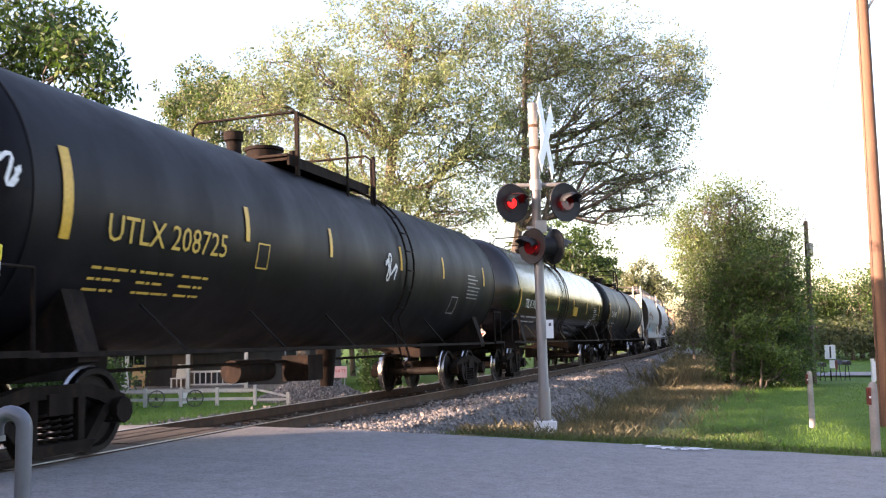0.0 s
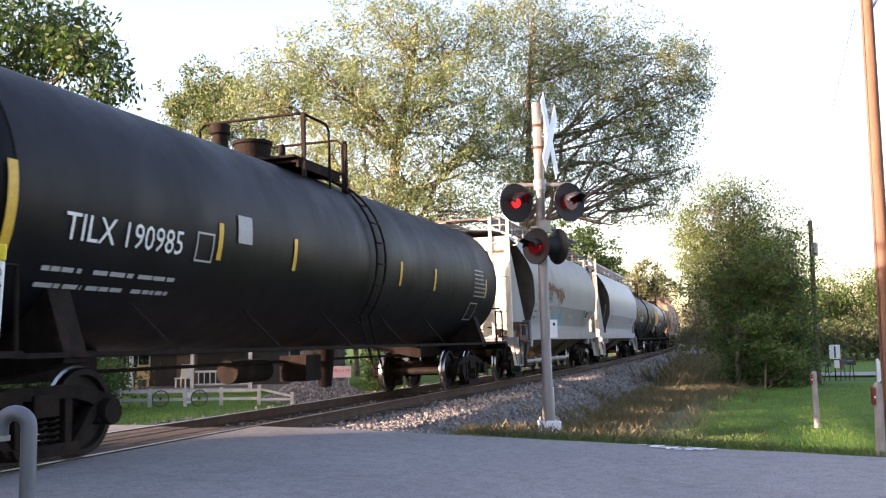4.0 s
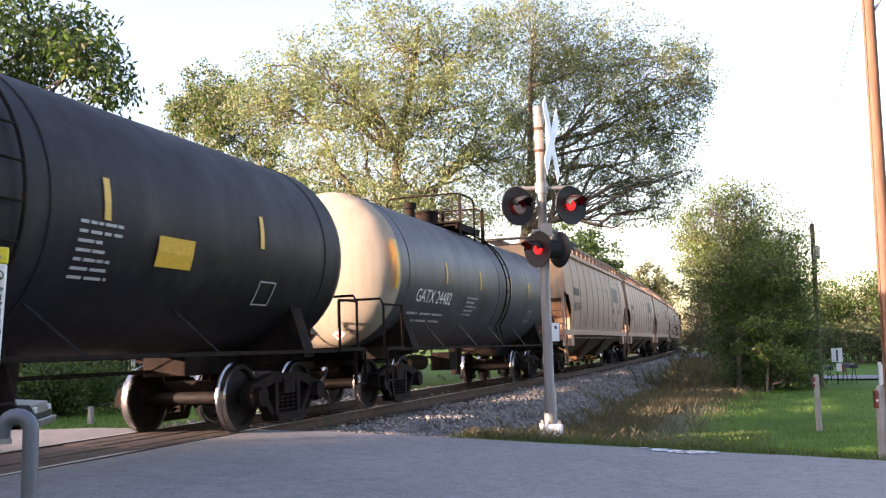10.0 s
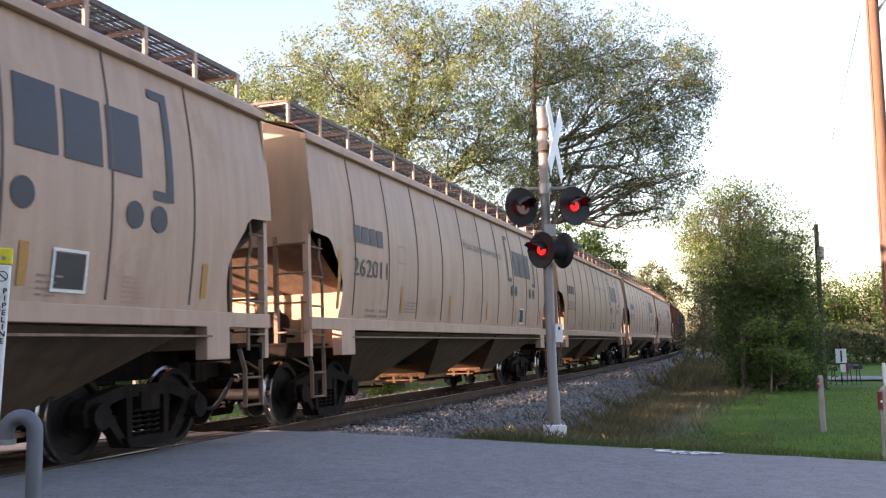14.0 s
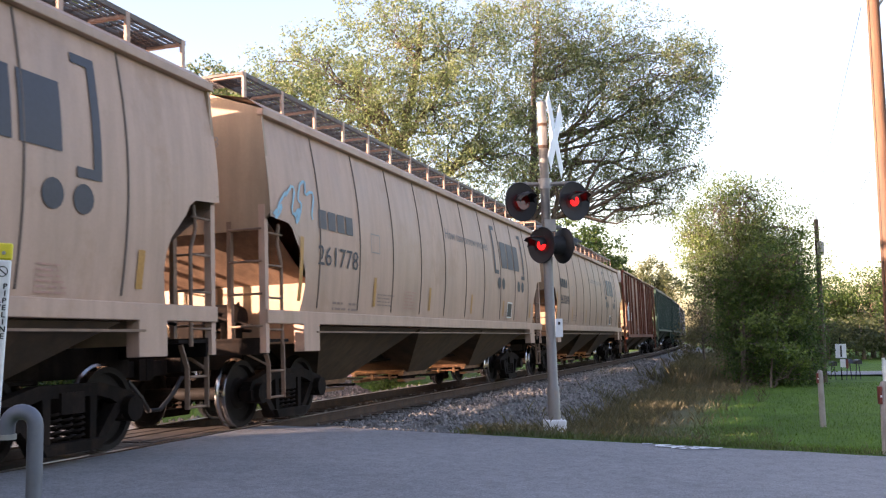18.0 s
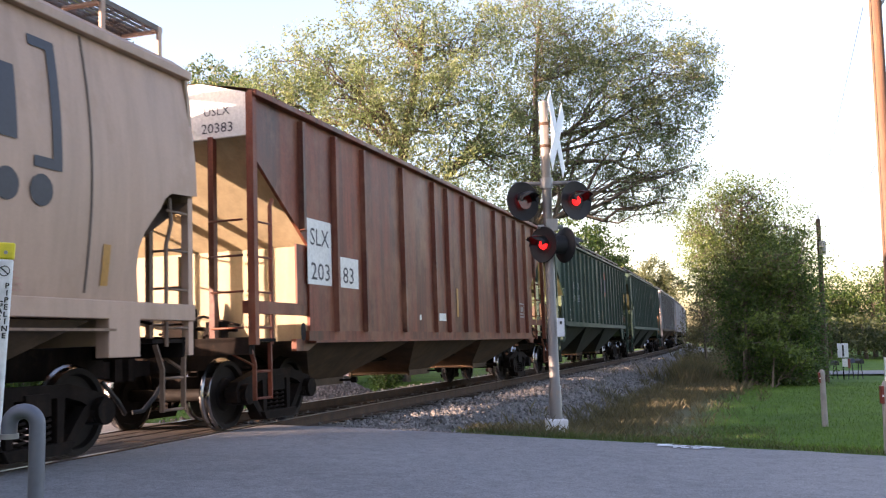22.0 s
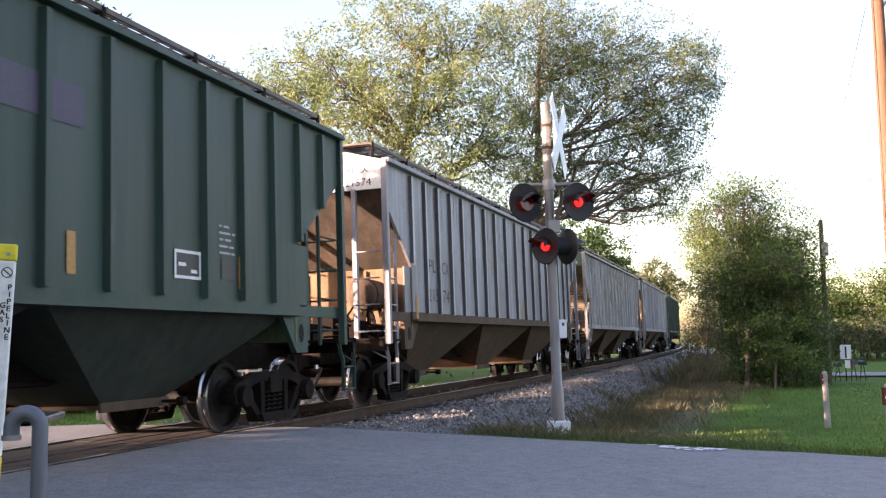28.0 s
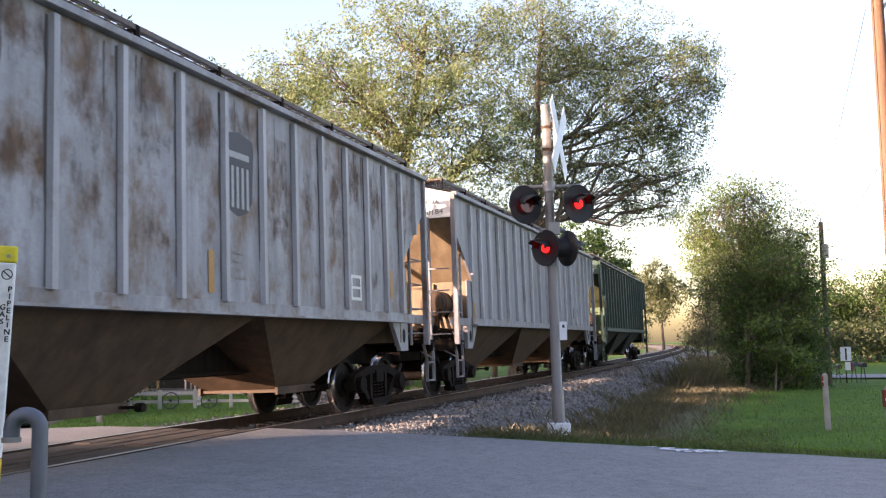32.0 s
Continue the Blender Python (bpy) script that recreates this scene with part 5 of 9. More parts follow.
# ---------------- smooth barrel-shaped hopper
def barrel_hopper(label, q0, q1, paint, number, end_no, opt):
    L = q1 - q0
    h = L / 2
    car = new_car("covered_hopper_car", label, (q0 + q1) / 2, L)
    xe_end = h - 0.72
    trail = opt.get("trail", 1.0)    # open platform behind the body
    xe = xe_end - trail / 2
    zs, ze = 1.35, 4.05

    def side_y(z):
        if z < 2.2:
            return 1.38 + 0.22 * max(0.0, (z - 1.58) / 0.62)
        u = (z - 2.2) / (ze - 2.2)
        return 1.6 + 0.05 * math.sin(math.pi * min(1.0, 1.3 * u)) - 0.88 * max(0.0, u - 0.35) ** 2

    def surf(x, z, e=0.014):
        return (x, -side_y(z) - e, z)
    nz = 18
    zz = sorted([zs + (ze - zs) * i / nz for i in range(nz + 1)] + [1.579, 1.581, 2.199, 2.201])

    def x_bulge(z):
        t = (z - zs) / (ze - zs)
        return xe - 0.05 - 1.95 * math.sqrt(max(0.0, 1 - max(0.0, min(1.0, t)) ** 1.75)) if t > 0.1 else xe - 2.0

    def x_rear(z):
        return xe - 0.03 - 1.25 * max(0.0, min(1.0, (2.25 - z) / 0.67))
    for k in (-1, 1):
        sh = Shape()
        rows = []
        for z in zz:
            c, e = x_bulge(z), x_rear(z)
            rows.append([(-c + (c + e) * i / 14, k * side_y(z), z) for i in range(15)])
        sh.loft(rows)
        part("side_sheet", sh, paint, car)
        part("body_seam", Shape().box(-x_bulge(2.2), x_rear(2.25) - 0.35, min(k * 1.59, k * 1.612), max(k * 1.59, k * 1.612), 2.185, 2.212), paint, car)
        # flat wing plates at the ends, set back from the bulge
        for j in (-1, 1):
            sh = Shape()
            sh.prism([(j * xe, 1.2), (j * (xe - 1.95), 1.2), (j * (xe - 1.9), zs + 0.1), (j * (xe - 0.08), ze - 0.12), (j * xe, ze - 0.1)], "y", k * 1.27, k * 1.31)
            part("wing_plate", sh, paint, car)
            sh = Shape()
            rows = []
            for z in zz:
                c = x_bulge(z)
                e = x_rear(z)
                rows.append([(-c, k * side_y(z), z), (-c + 0.25, k * 1.0, z), (max(-c - 0.5, 0.35 - xe), k * 0.95, z)] if j < 0 else [(e, k * side_y(z), z), (e + 0.02, k * 1.33, z), (xe - 0.01, k * 1.315, z)])
            sh.loft(rows)
            part("end_recess", sh, RECESS_SHADE if j < 0 else paint, car, "recess behind the wing plate, coloured dark for its shade" if j < 0 else "")
    sh = Shape()
    rows = []
    yt = side_y(ze)
    sh.loft([[(-xe, y, z), (xe, y, z)] for y, z in ((yt, ze), (yt * 0.75, ze + 0.13), (0, ze + 0.2), (-yt * 0.75, ze + 0.13), (-yt, ze))])
    part("roof", sh, paint, car)
    for k in (-1, 1):
        x = k * xe
        sh = Shape()
        sh.prism([(-1.3, 1.25), (1.3, 1.25), (1.3, ze - 0.25), (1.15, ze - 0.05), (-1.15, ze - 0.05), (-1.3, ze - 0.25)], "x", min(x - k * 0.28, x - k * 0.33), max(x - k * 0.28, x - k * 0.33))
        part("end_sheet", sh, END_WHITE, car, "flat white end sheet, lightened for the sun on it")
        for y in (-1.26, -0.45, 0.35, 1.26):
            part("end_post", Shape().box(min(x, x - k * 0.28), max(x, x - k * 0.28), y - 0.05, y + 0.05, 1.2, ze - 0.15), END_WHITE, car)
        sh = Shape()
        sh.box(min(x, x - k * 0.3), max(x, x - k * 0.3), -1.3, 1.3, ze - 0.42, ze - 0.05)
        hd = part("end_header", sh, END_WHITE, car)
        v, f = WORDS[end_no]
        wd = max(p[0] for p in v)
        part("lettering", Shape().add([(x + k * 0.008, (p[0] - wd / 2 + 0.5) * k, ze - 0.34 + p[1]) for p in v], f), MID_PRINT, hd, clean=False)
        sh = Shape()
        sh.prism([(x - k * 0.02, 1.2), (x - k * 1.9, 1.2), (x - k * 1.0, 1.75)], "y", -0.9, 0.9)
        part("end_hood", sh, END_WHITE, car)
    for o in car.children:
        o.matrix_basis = pose(-trail / 2, 0, 0)
    xe = xe_end
    # sill and lower band
    sh = Shape()
    for k in (-1, 1):
        sh.box(-xe, xe, k * 1.36 - 0.06, k * 1.36 + 0.06, 1.12, 1.38)
        for x in (-xe + 2.0, xe - 2.0):
            sh.box(x - 0.12, x + 0.12, k * 1.36 - 0.08, k * 1.36 + 0.08, 0.92, 1.14)
    part("side_sill", sh, paint, car, bevel=0.012)
    # cone bays and an air pipe below
    for c in opt.get("cones", (-3.4, 0.0, 3.4)):
        sh = Shape()
        w = opt.get("cone_w", 1.6)
        sh.loft([[(c - w, -1.25, 1.15), (c + w, -1.25, 1.15), (c + w, 1.25, 1.15), (c - w, 1.25, 1.15)], [(c - 0.25, -0.25, 0.45), (c + 0.25, -0.25, 0.45), (c + 0.25, 0.25, 0.45), (c - 0.25, 0.25, 0.45)]], False, True)
        b = part("hopper_bay", sh, opt.get("cone_mat", CONE), car)
        part("outlet", Shape().lathe([(0.28, 0.0), (0.28, 0.2), (0.48, 0.2), (0.5, 0.0)], "z", 14, (c, 0, 0)), GATE, b)
        for y in (-0.5, 0.5):
            part("outlet_brace", Shape().bar((c - 1.0, y, 1.0), (c - 0.3, y * 0.6, 0.42), 0.06, 0.05), INNER, b)
    if opt.get("pipe"):
        sh = Shape()
        sh.tube([(-4.6, -1.05, 0.48), (1.9, -1.05, 0.48)], 0.075, 10)
        for c in (-3.4, 0.0):
            sh.lathe([(-0.12, 0.13), (0.12, 0.13)], "x", 12, (c, -1.05, 0.48))
            sh.tube([(c, -1.05, 0.5), (c, -0.3, 0.6)], 0.06, 8)
        sh.tube([(-4.6, -1.05, 0.48), (-4.9, -1.2, 0.8), (-5.0, -1.25, 1.1)], 0.06, 8)
        part("air_pipe", sh, GALV, car)
    running_board(car, -xe + 0.02, xe - 0.02, 0.78, ze + 0.5, lambda y: ze + 0.1, paint, opt.get("grate", GRATE), 1.5, 0.62)
    end_gear(car, h, xe - 1.0, paint, True, paint)
    for k in (-1, 1):
        if k < 0:
            ladder(car, -(xe + 0.03), -1.33, 1.2, ze + 0.5, 0.5, "y", 7, mat=END_WHITE, stile=0.075)
        else:
            ladder(car, xe - 0.46, -1.36, 1.2, ze + 0.5, 0.46, "x", 8, mat=paint, stile=0.06)
            part("roof_rail", Shape().bar((xe - 0.8, -1.05, ze - 0.1), (xe, -1.33, ze - 0.2), 0.05, 0.12), paint, car)
        part("platform", Shape().box(min(k * xe, k * (xe - 1.0)), max(k * xe, k * (xe - 1.0)), -1.3, 1.3, 1.14, 1.19), paint, car)
        for z in (1.5, 2.0, 2.5):
            part("rung", Shape().tube([(k * xe, -1.35, z), (k * (xe - 0.4), -1.35, z)], 0.014, 6), paint, car)
        sh = Shape()
        sh.bar((k * (xe - 0.02), -1.28, 1.2), (k * (xe - 0.02), -1.4, 0.45), 0.07, 0.025)
        sh.bar((k * (xe - 0.42), -1.28, 1.2), (k * (xe - 0.42), -1.4, 0.45), 0.07, 0.025)
        sh.box(min(k * xe, k * (xe - 0.44)), max(k * xe, k * (xe - 0.44)), -1.45, -1.36, 0.43, 0.47)
        part("sill_step", sh, END_WHITE, car)
    for flat, x, z, mat in number:
        decal("lettering", flat, x, z, surf, mat, car)
    for rects, mat in opt.get("prints", []):
        decal("small_print", patch(rects), 0, 0, surf, mat, car)
    for x, z, w, hh, sd in opt.get("rust", []):
        decal("rust_bloom", blotch(x, z, w * 1.15, hh * 1.35, sd), 0, 0, lambda a, b: surf(a, b, 0.008), RUST_PAINT, car)["kind"] = "stuff"
    for x, z, w, hh, sd in opt.get("blue", []):
        decal("spray_mark", scribble(x, z, w, hh, sd, 14), 0, 0, lambda a, b: surf(a, b, 0.02), SPRAY_BLUE, car)
    for x, z0, z1 in opt.get("strips", []):
        decal("reflective_strip", patch([(x - 0.05, z0, x + 0.05, z1)]), 0, 0, surf, ORANGE, car)
    if opt.get("brake_box"):
        # rusty brake gear hung on the leading end of the sill
        bx = part("brake_cabinet", Shape().box(-7.12, -6.2, -1.56, -1.3, 1.12, 1.62), RUSTY_STEEL, car, "rusty brown brake gear cabinet", bevel=0.02)
        part("cover_plate", Shape().box(-6.95, -6.6, -1.585, -1.562, 1.25, 1.52), STEEL_DARK, bx, bevel=0.008)
        part("cover_plate", Shape().box(-6.5, -6.28, -1.58, -1.562, 1.2, 1.4), MID_STEEL, bx, bevel=0.008)
        part("ledge", Shape().box(-7.14, -6.18, -1.64, -1.3, 1.07, 1.115), RUSTY_STEEL, bx, bevel=0.008)
        for x in (-7.0, -6.75, -6.5, -6.25):
            part("bolt", Shape().lathe([(-1.6, 0.0), (-1.6, 0.022), (-1.56, 0.022), (-1.56, 0.0)], "y", 6, (x, 0, 1.58)), STEEL_DARK, bx)
        part("bracket_plate", Shape().box(-6.12, -5.9, -1.6, -1.4, 1.08, 1.68), MID_STEEL, car, "grey upright bracket plate", bevel=0.015)
    finish_car(car, (q0 + q1) / 2, L)
    return car


# ---------------------------------------------------------------- the cars, from the first to the last
def strips(xs, z0, z1, w=0.1):
    return [(x, z0, z1, w) for x in xs]


# two cars added out of view so the train's shadow covers the road
for _q in (-179.7, -160.45):
    tank_car("unseen flat black tank car added ahead of the yellow-numbered one", _q, _q + 19.25, 1.5, 2.58, BLACK_TANK, ("UTLX", -7.3, 2.2, 1, TAN_PRINT), {
        "strips": strips((-4.6, -2.0, 1.15, 3.75, 7.0), 2.45, 2.9), "platform": -0.55, "deck": 1.65, "prints": []})
tank_car("flat black tank car with yellow numbers and white spray marks", -141.2, -121.95, 1.5, 2.58, BLACK_TANK, ("UTLX 208725", -7.2, 2.2, 1, TAN_PRINT), {
    "strips": strips((-7.82,), 2.15, 3.05, 0.14) + strips((-4.4, -1.8, 1.35, 3.95, 7.2), 2.45, 2.9), "head_print": TAN_PRINT, "platform": -0.55, "deck": 1.65,
    "prints": [(block(-7.3, 1.65, -4.9, 2.02, 3, 3, 0.25, 1), TAN_PRINT), (frame_rects(-4.12, 2.12, -3.8, 2.46, 0.02), TAN_PRINT), (block(5.8, 2.1, 6.9, 2.7, 7, 1, 0.3, 5), FADED_WHITE), (frame_rects(4.72, 1.7, 5.2, 2.1, 0.02), FADED_WHITE)],
    "sprays": [(0.55, 2.2, 0.5, 0.6, 3), (-9.0, 2.5, 0.55, 0.5, 5)]})
tank_car("glossy black tank car with white numbers", -121.95, -102.72, 1.5, 2.58, GLOSS_TANK, ("TILX 192043", -7.34, 2.06, 1, WHITE), {
    "strips": strips((-8.02,), 1.72, 2.58, 0.12) + strips((-4.92, -2.22, 0.8, 3.92, 7.3), 2.1, 2.55), "platform": -0.85, "deck": 0.8, "ladder": -0.95, "fit": (-0.3, 0.2), "valve_mat": GALV,
    "prints": [(block(-7.4, 1.6, -5.2, 1.92, 2, 3, 0.35, 2), FADED_WHITE), ([(0.92, 1.98, 1.75, 2.32)], YELLOW), (block(5.7, 1.9, 6.8, 2.45, 7, 1, 0.3, 5), FADED_WHITE), (frame_rects(5.15, 1.5, 5.65, 1.9, 0.028) + block(5.2, 1.55, 5.6, 1.85, 3, 1, 0.5, 8), FADED_WHITE), (frame_rects(-4.78, 2.06, -4.43, 2.4, 0.025), FADED_WHITE)]})
tank_car("dull black tank car with white numbers", -102.72, -83.43, 1.5, 2.58, BLACK_TANK, ("TILX 190985", -7.65, 2.15, 1, WHITE), {
    "strips": strips((-8.35,), 1.88, 2.78, 0.12) + strips((-4.9, -2.9, 1.4, 3.4, 7.3), 2.15, 2.6), "platform": -0.85, "deck": 0.8,
    "prints": [(block(-7.8, 1.65, -5.6, 2.0, 2, 3, 0.35, 2), FADED_WHITE), (frame_rects(-5.42, 2.1, -5.05, 2.45, 0.025), FADED_WHITE), ([(-4.5, 2.4, -4.15, 2.75)], FADED_WHITE), (block(6.3, 2.15, 7.6, 2.85, 7, 1, 0.3, 5), FADED_WHITE), (frame_rects(6.2, 1.55, 6.8, 2.0, 0.022), FADED_WHITE)]})
barrel_hopper("rust-stained pale grey covered hopper with blue spray marks", -83.43, -67.70, RUSTY_GREY, [(WORDS["NAHX 94043"], -4.9, 2.3, DARK_PRINT)], "NAHX 94043", {
    "pipe": True, "brake_box": True, "prints": [([(-5.2, 1.82, -4.68, 1.94), (-5.2, 1.98, -4.68, 2.1), (-4.5, 1.82, -3.95, 1.94), (-4.5, 1.98, -3.95, 2.1)], FADED_WHITE), ([(3.86, 1.92, 4.06, 2.14), (4.1, 1.92, 4.3, 2.14)], PLATE), (frame_rects(3.82, 1.88, 4.34, 2.18, 0.03), WHITE), ([(3.9, 1.76, 4.2, 1.84)], FADED_WHITE), (block(-5.5, 1.2, -2.2, 1.34, 2, 3, 0.35, 3), MID_PRINT), ([(0.5, 1.86, 1.3, 1.98)], FADED_WHITE)],
    "strips": [(3.55, 1.6, 2.12)], "rust": [(-4.95, 2.68, 2.7, 0.42, 1), (-4.0, 2.02, 1.1, 0.36, 2), (-2.0, 2.5, 1.15, 0.62, 4), (-5.05, 1.85, 0.3, 0.5, 6), (-1.5, 1.75, 0.25, 0.4, 8), (-0.75, 1.8, 0.2, 0.4, 9)], "blue": [(-2.9, 1.5, 2.5, 0.6, 7), (-2.7, 1.45, 2.2, 0.4, 17)]})
barrel_hopper("clean white-grey covered hopper with curved sides", -67.70, -52.3, LIGHT_GREY, [(WORDS["93135"], -4.75, 2.25, MID_PRINT)], "NAHX 93135", {
    "trail": 0.55, "cones": (-2.2, 2.2), "cone_w": 2.1, "prints": [([(3.7, 1.88, 4.12, 2.12)], PLATE), (frame_rects(3.66, 1.84, 4.16, 2.16, 0.03), WHITE), (block(-6.4, 1.4, -5.7, 1.6, 3, 1, 0.35, 3), RED_PRINT)], "strips": [(-4.1, 1.72, 2.17), (-1.5, 1.72, 2.17), (0.77, 1.72, 2.17), (3.08, 1.72, 2.17), (-6.75, 1.9, 2.6)], "grate": GALV})
tank_car("dusty black tank car with white numbers", -52.3, -36.1, 1.48, 2.55, GREY_TANK, ("ITLX 220831", -5.45, 2.12, 1, WHITE), {
    "head_mat": DUST_HEAD, "head_mark": (-1.3, 1.02, 0.86), "head_print": TAN_PRINT, "strips": strips((-6.4,), 2.12, 3.05, 0.14) + strips((-4.05, -1.65, 1.0, 4.2), 2.42, 2.85), "platform": -1.5, "deck": 0.8, "rings": (-6.2, 6.2, 0.2),
    "prints": [(block(-5.6, 1.65, -3.2, 2.0, 2, 3, 0.35, 2), FAINT), ([(1.9, 2.02, 2.6, 2.36)], YELLOW), (block(0.6, 1.8, 1.35, 2.45, 7, 1, 0.35, 5), FADED_WHITE), (frame_rects(4.3, 1.65, 4.75, 2.0, 0.02), FADED_WHITE)]})
tank_car("grey-black tank car with white numbers and a faint spray mark", -36.1, -20.05, 1.5, 2.58, PALE_TANK, ("GATX 24482", -5.7, 1.96, 1, WHITE), {
    "head_mat": PALE_HEAD, "strips": strips((-6.85,), 2.15, 3.07, 0.14) + strips((-3.95, -1.35, 1.6, 3.66), 2.4, 2.85), "platform": -0.27, "rings": (-6.2, 6.2, 0.4),
    "prints": [(block(-5.85, 1.52, -3.6, 1.85, 2, 3, 0.35, 2), FADED_WHITE), (block(-2.35, 1.75, -1.35, 2.25, 5, 1, 0.35, 4), FADED_WHITE), (frame_rects(3.78, 1.68, 4.28, 2.05, 0.028) + frame_rects(3.84, 1.74, 4.22, 1.99, 0.02), FADED_WHITE)], "sprays_faint": [(1.0, 1.9, 1.0, 0.7, 9)]})
for _q, _n, _extra in ((-20.05, "261739", []), (-2.25, "262011", []), (15.4, "262115", []), (33.05, "261778", [(-8.05, 2.75, 1.1, 0.65, 4)]), (50.7, "262084", [])):
    curved_hopper("cream-tan covered hopper with curved ribbed sides and dark emblem", _q, _q + 17.65 + (0.15 if _n in ("261739", "262084") else 0), _n, _extra)

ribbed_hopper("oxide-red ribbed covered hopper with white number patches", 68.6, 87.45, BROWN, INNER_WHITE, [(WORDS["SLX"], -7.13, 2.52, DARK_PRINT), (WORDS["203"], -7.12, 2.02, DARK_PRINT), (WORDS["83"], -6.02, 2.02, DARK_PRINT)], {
    "rib_x": (-7.4, -6.3, -5.2, -3.42, -1.68, -0.82, 0.33, 1.19, 2.91, 3.94, 4.97, 5.99, 7.06), "board": False, "drum": False, "inn": 1.6, "zs": 1.27, "end_no": "20383", "end_mark": "USLX", "header": WHITE, "end_print": DARK_PRINT, "ze": 4.35,
    "prints": [(frame_rects(5.24, 1.68, 5.76, 2.06, 0.03) + [(5.32, 1.76, 5.68, 1.79), (5.4, 1.83, 5.48, 1.97), (5.55, 1.83, 5.63, 1.97)], FADED_WHITE), ([(-1.7, 1.5, -1.0, 1.65)], WHITE), ([(-2.6, 1.5, -2.5, 1.6)], WHITE)], "strips": [(-0.2, 1.6, 2.2), (3.0, 1.6, 2.1), (7.2, 1.55, 2.2)],
    "marks": [([(-7.22, 1.95, -6.42, 2.9), (-6.16, 1.95, -5.42, 2.42)], WHITE)]})
RIBS = [-7.72, -6.97, -6.22, -5.4, -4.58, -3.68, -2.83, -1.92, -0.92, 0.1, 1.02, 1.95, 2.85, 3.72, 4.58, 5.42, 6.22, 6.97, 7.72]
_green = {"zs": 1.66, "slope_mat": OLIVE_SLOPE, "header": HEADER_GREEN, "bay_mat": BAY_GREEN, "rib_x": RIBS, "inn": 1.45, "end_no": "810083", "end_mark": "AEOX", "prints": [(block(-6.9, 1.7, -6.3, 2.2, 3, 1, 0.35, 2), FADED_WHITE), (frame_rects(4.7, 1.88, 5.1, 2.2, 0.03) + frame_rects(5.6, 1.88, 6.0, 2.2, 0.03), WHITE), (block(-0.6, 1.85, -0.05, 2.2, 4, 1, 0.35, 2), FADED_WHITE)], "strips": [(-6.85, 2.2, 2.9), (-0.74, 1.75, 2.25), (0.57, 1.8, 2.25), (2.4, 1.8, 2.2), (5.9, 1.8, 2.3)]}
PURPLE = plain("purple_grey_patch", (0.06, 0.05, 0.08), 0.6)
ribbed_hopper("dark green ribbed covered hopper with a red painted-over emblem", 87.45, 106.6, GREEN, INNER_GREEN, [(WORDS["AE"], -5.98, 2.82, FADED_WHITE), (WORDS["OX"], -5.04, 2.82, FADED_WHITE), (WORDS["810"], -6.1, 2.38, FADED_WHITE), (WORDS["083"], -5.22, 2.38, FADED_WHITE)], dict(_green, ovals=[(1.47, 3.3, 0.45, 0.55, RED_PRINT)], marks=[([(0.5, 2.98, 2.3, 3.52)], PURPLE)]))
ribbed_hopper("dark green ribbed covered hopper with a grey painted-over patch", 106.6, 125.9, GREEN, INNER_GREEN, [(WORDS["810"], -6.05, 2.45, FAINT)], dict(_green, prints=[(frame_rects(3.98, 1.86, 4.5, 2.18, 0.035) + [(4.06, 2.0, 4.2, 2.04), (4.3, 1.93, 4.42, 1.97)], WHITE), (block(4.9, 2.2, 5.3, 2.6, 5, 1, 0.35, 2), FADED_WHITE)], marks=[([(1.42, 3.2, 2.5, 3.6)], PURPLE), ([(3.98, 1.86, 4.5, 2.18), (4.95, 1.9, 5.3, 2.15)], PLATE)], strips=[(-1.4, 1.75, 2.2), (-0.7, 1.75, 2.25), (2.33, 1.8, 2.2), (5.4, 1.8, 2.2)]))
_grey = {"zs": 1.66,  "rib_t": 0.065, "post_mat": LIGHT_POST, "rib_x": RIBS, "end_no": "21574", "end_mark": "PLCX", "header": WHITE, "end_print": DARK_PRINT, "prints": [(block(1.05, 1.95, 1.6, 2.35, 4, 1, 0.35, 2), MID_PRINT), ([(3.85, 1.88, 4.22, 2.22), (4.7, 1.88, 5.05, 2.22)], PLATE)], "strips": [(0.73, 1.75, 2.25), (6.48, 1.9, 2.4), (-7.5, 1.55, 2.0)]}
# dark sill colour draws the shadow line under this car's side
ribbed_hopper("worn silver-grey ribbed covered hopper", 125.9, 145.15, WORN_GREY, INNER_RUST, [(WORDS["PL"], -6.78, 2.47, DARK_PRINT), (WORDS["CX"], -5.98, 2.47, DARK_PRINT), (WORDS["215"], -6.85, 1.9, DARK_PRINT), (WORDS["74"], -5.97, 1.9, DARK_PRINT)], dict(_grey, end_no="21574", grime=51, flank=True, slope_mat=SHADED_SLOPE, sill_mat=BAY))
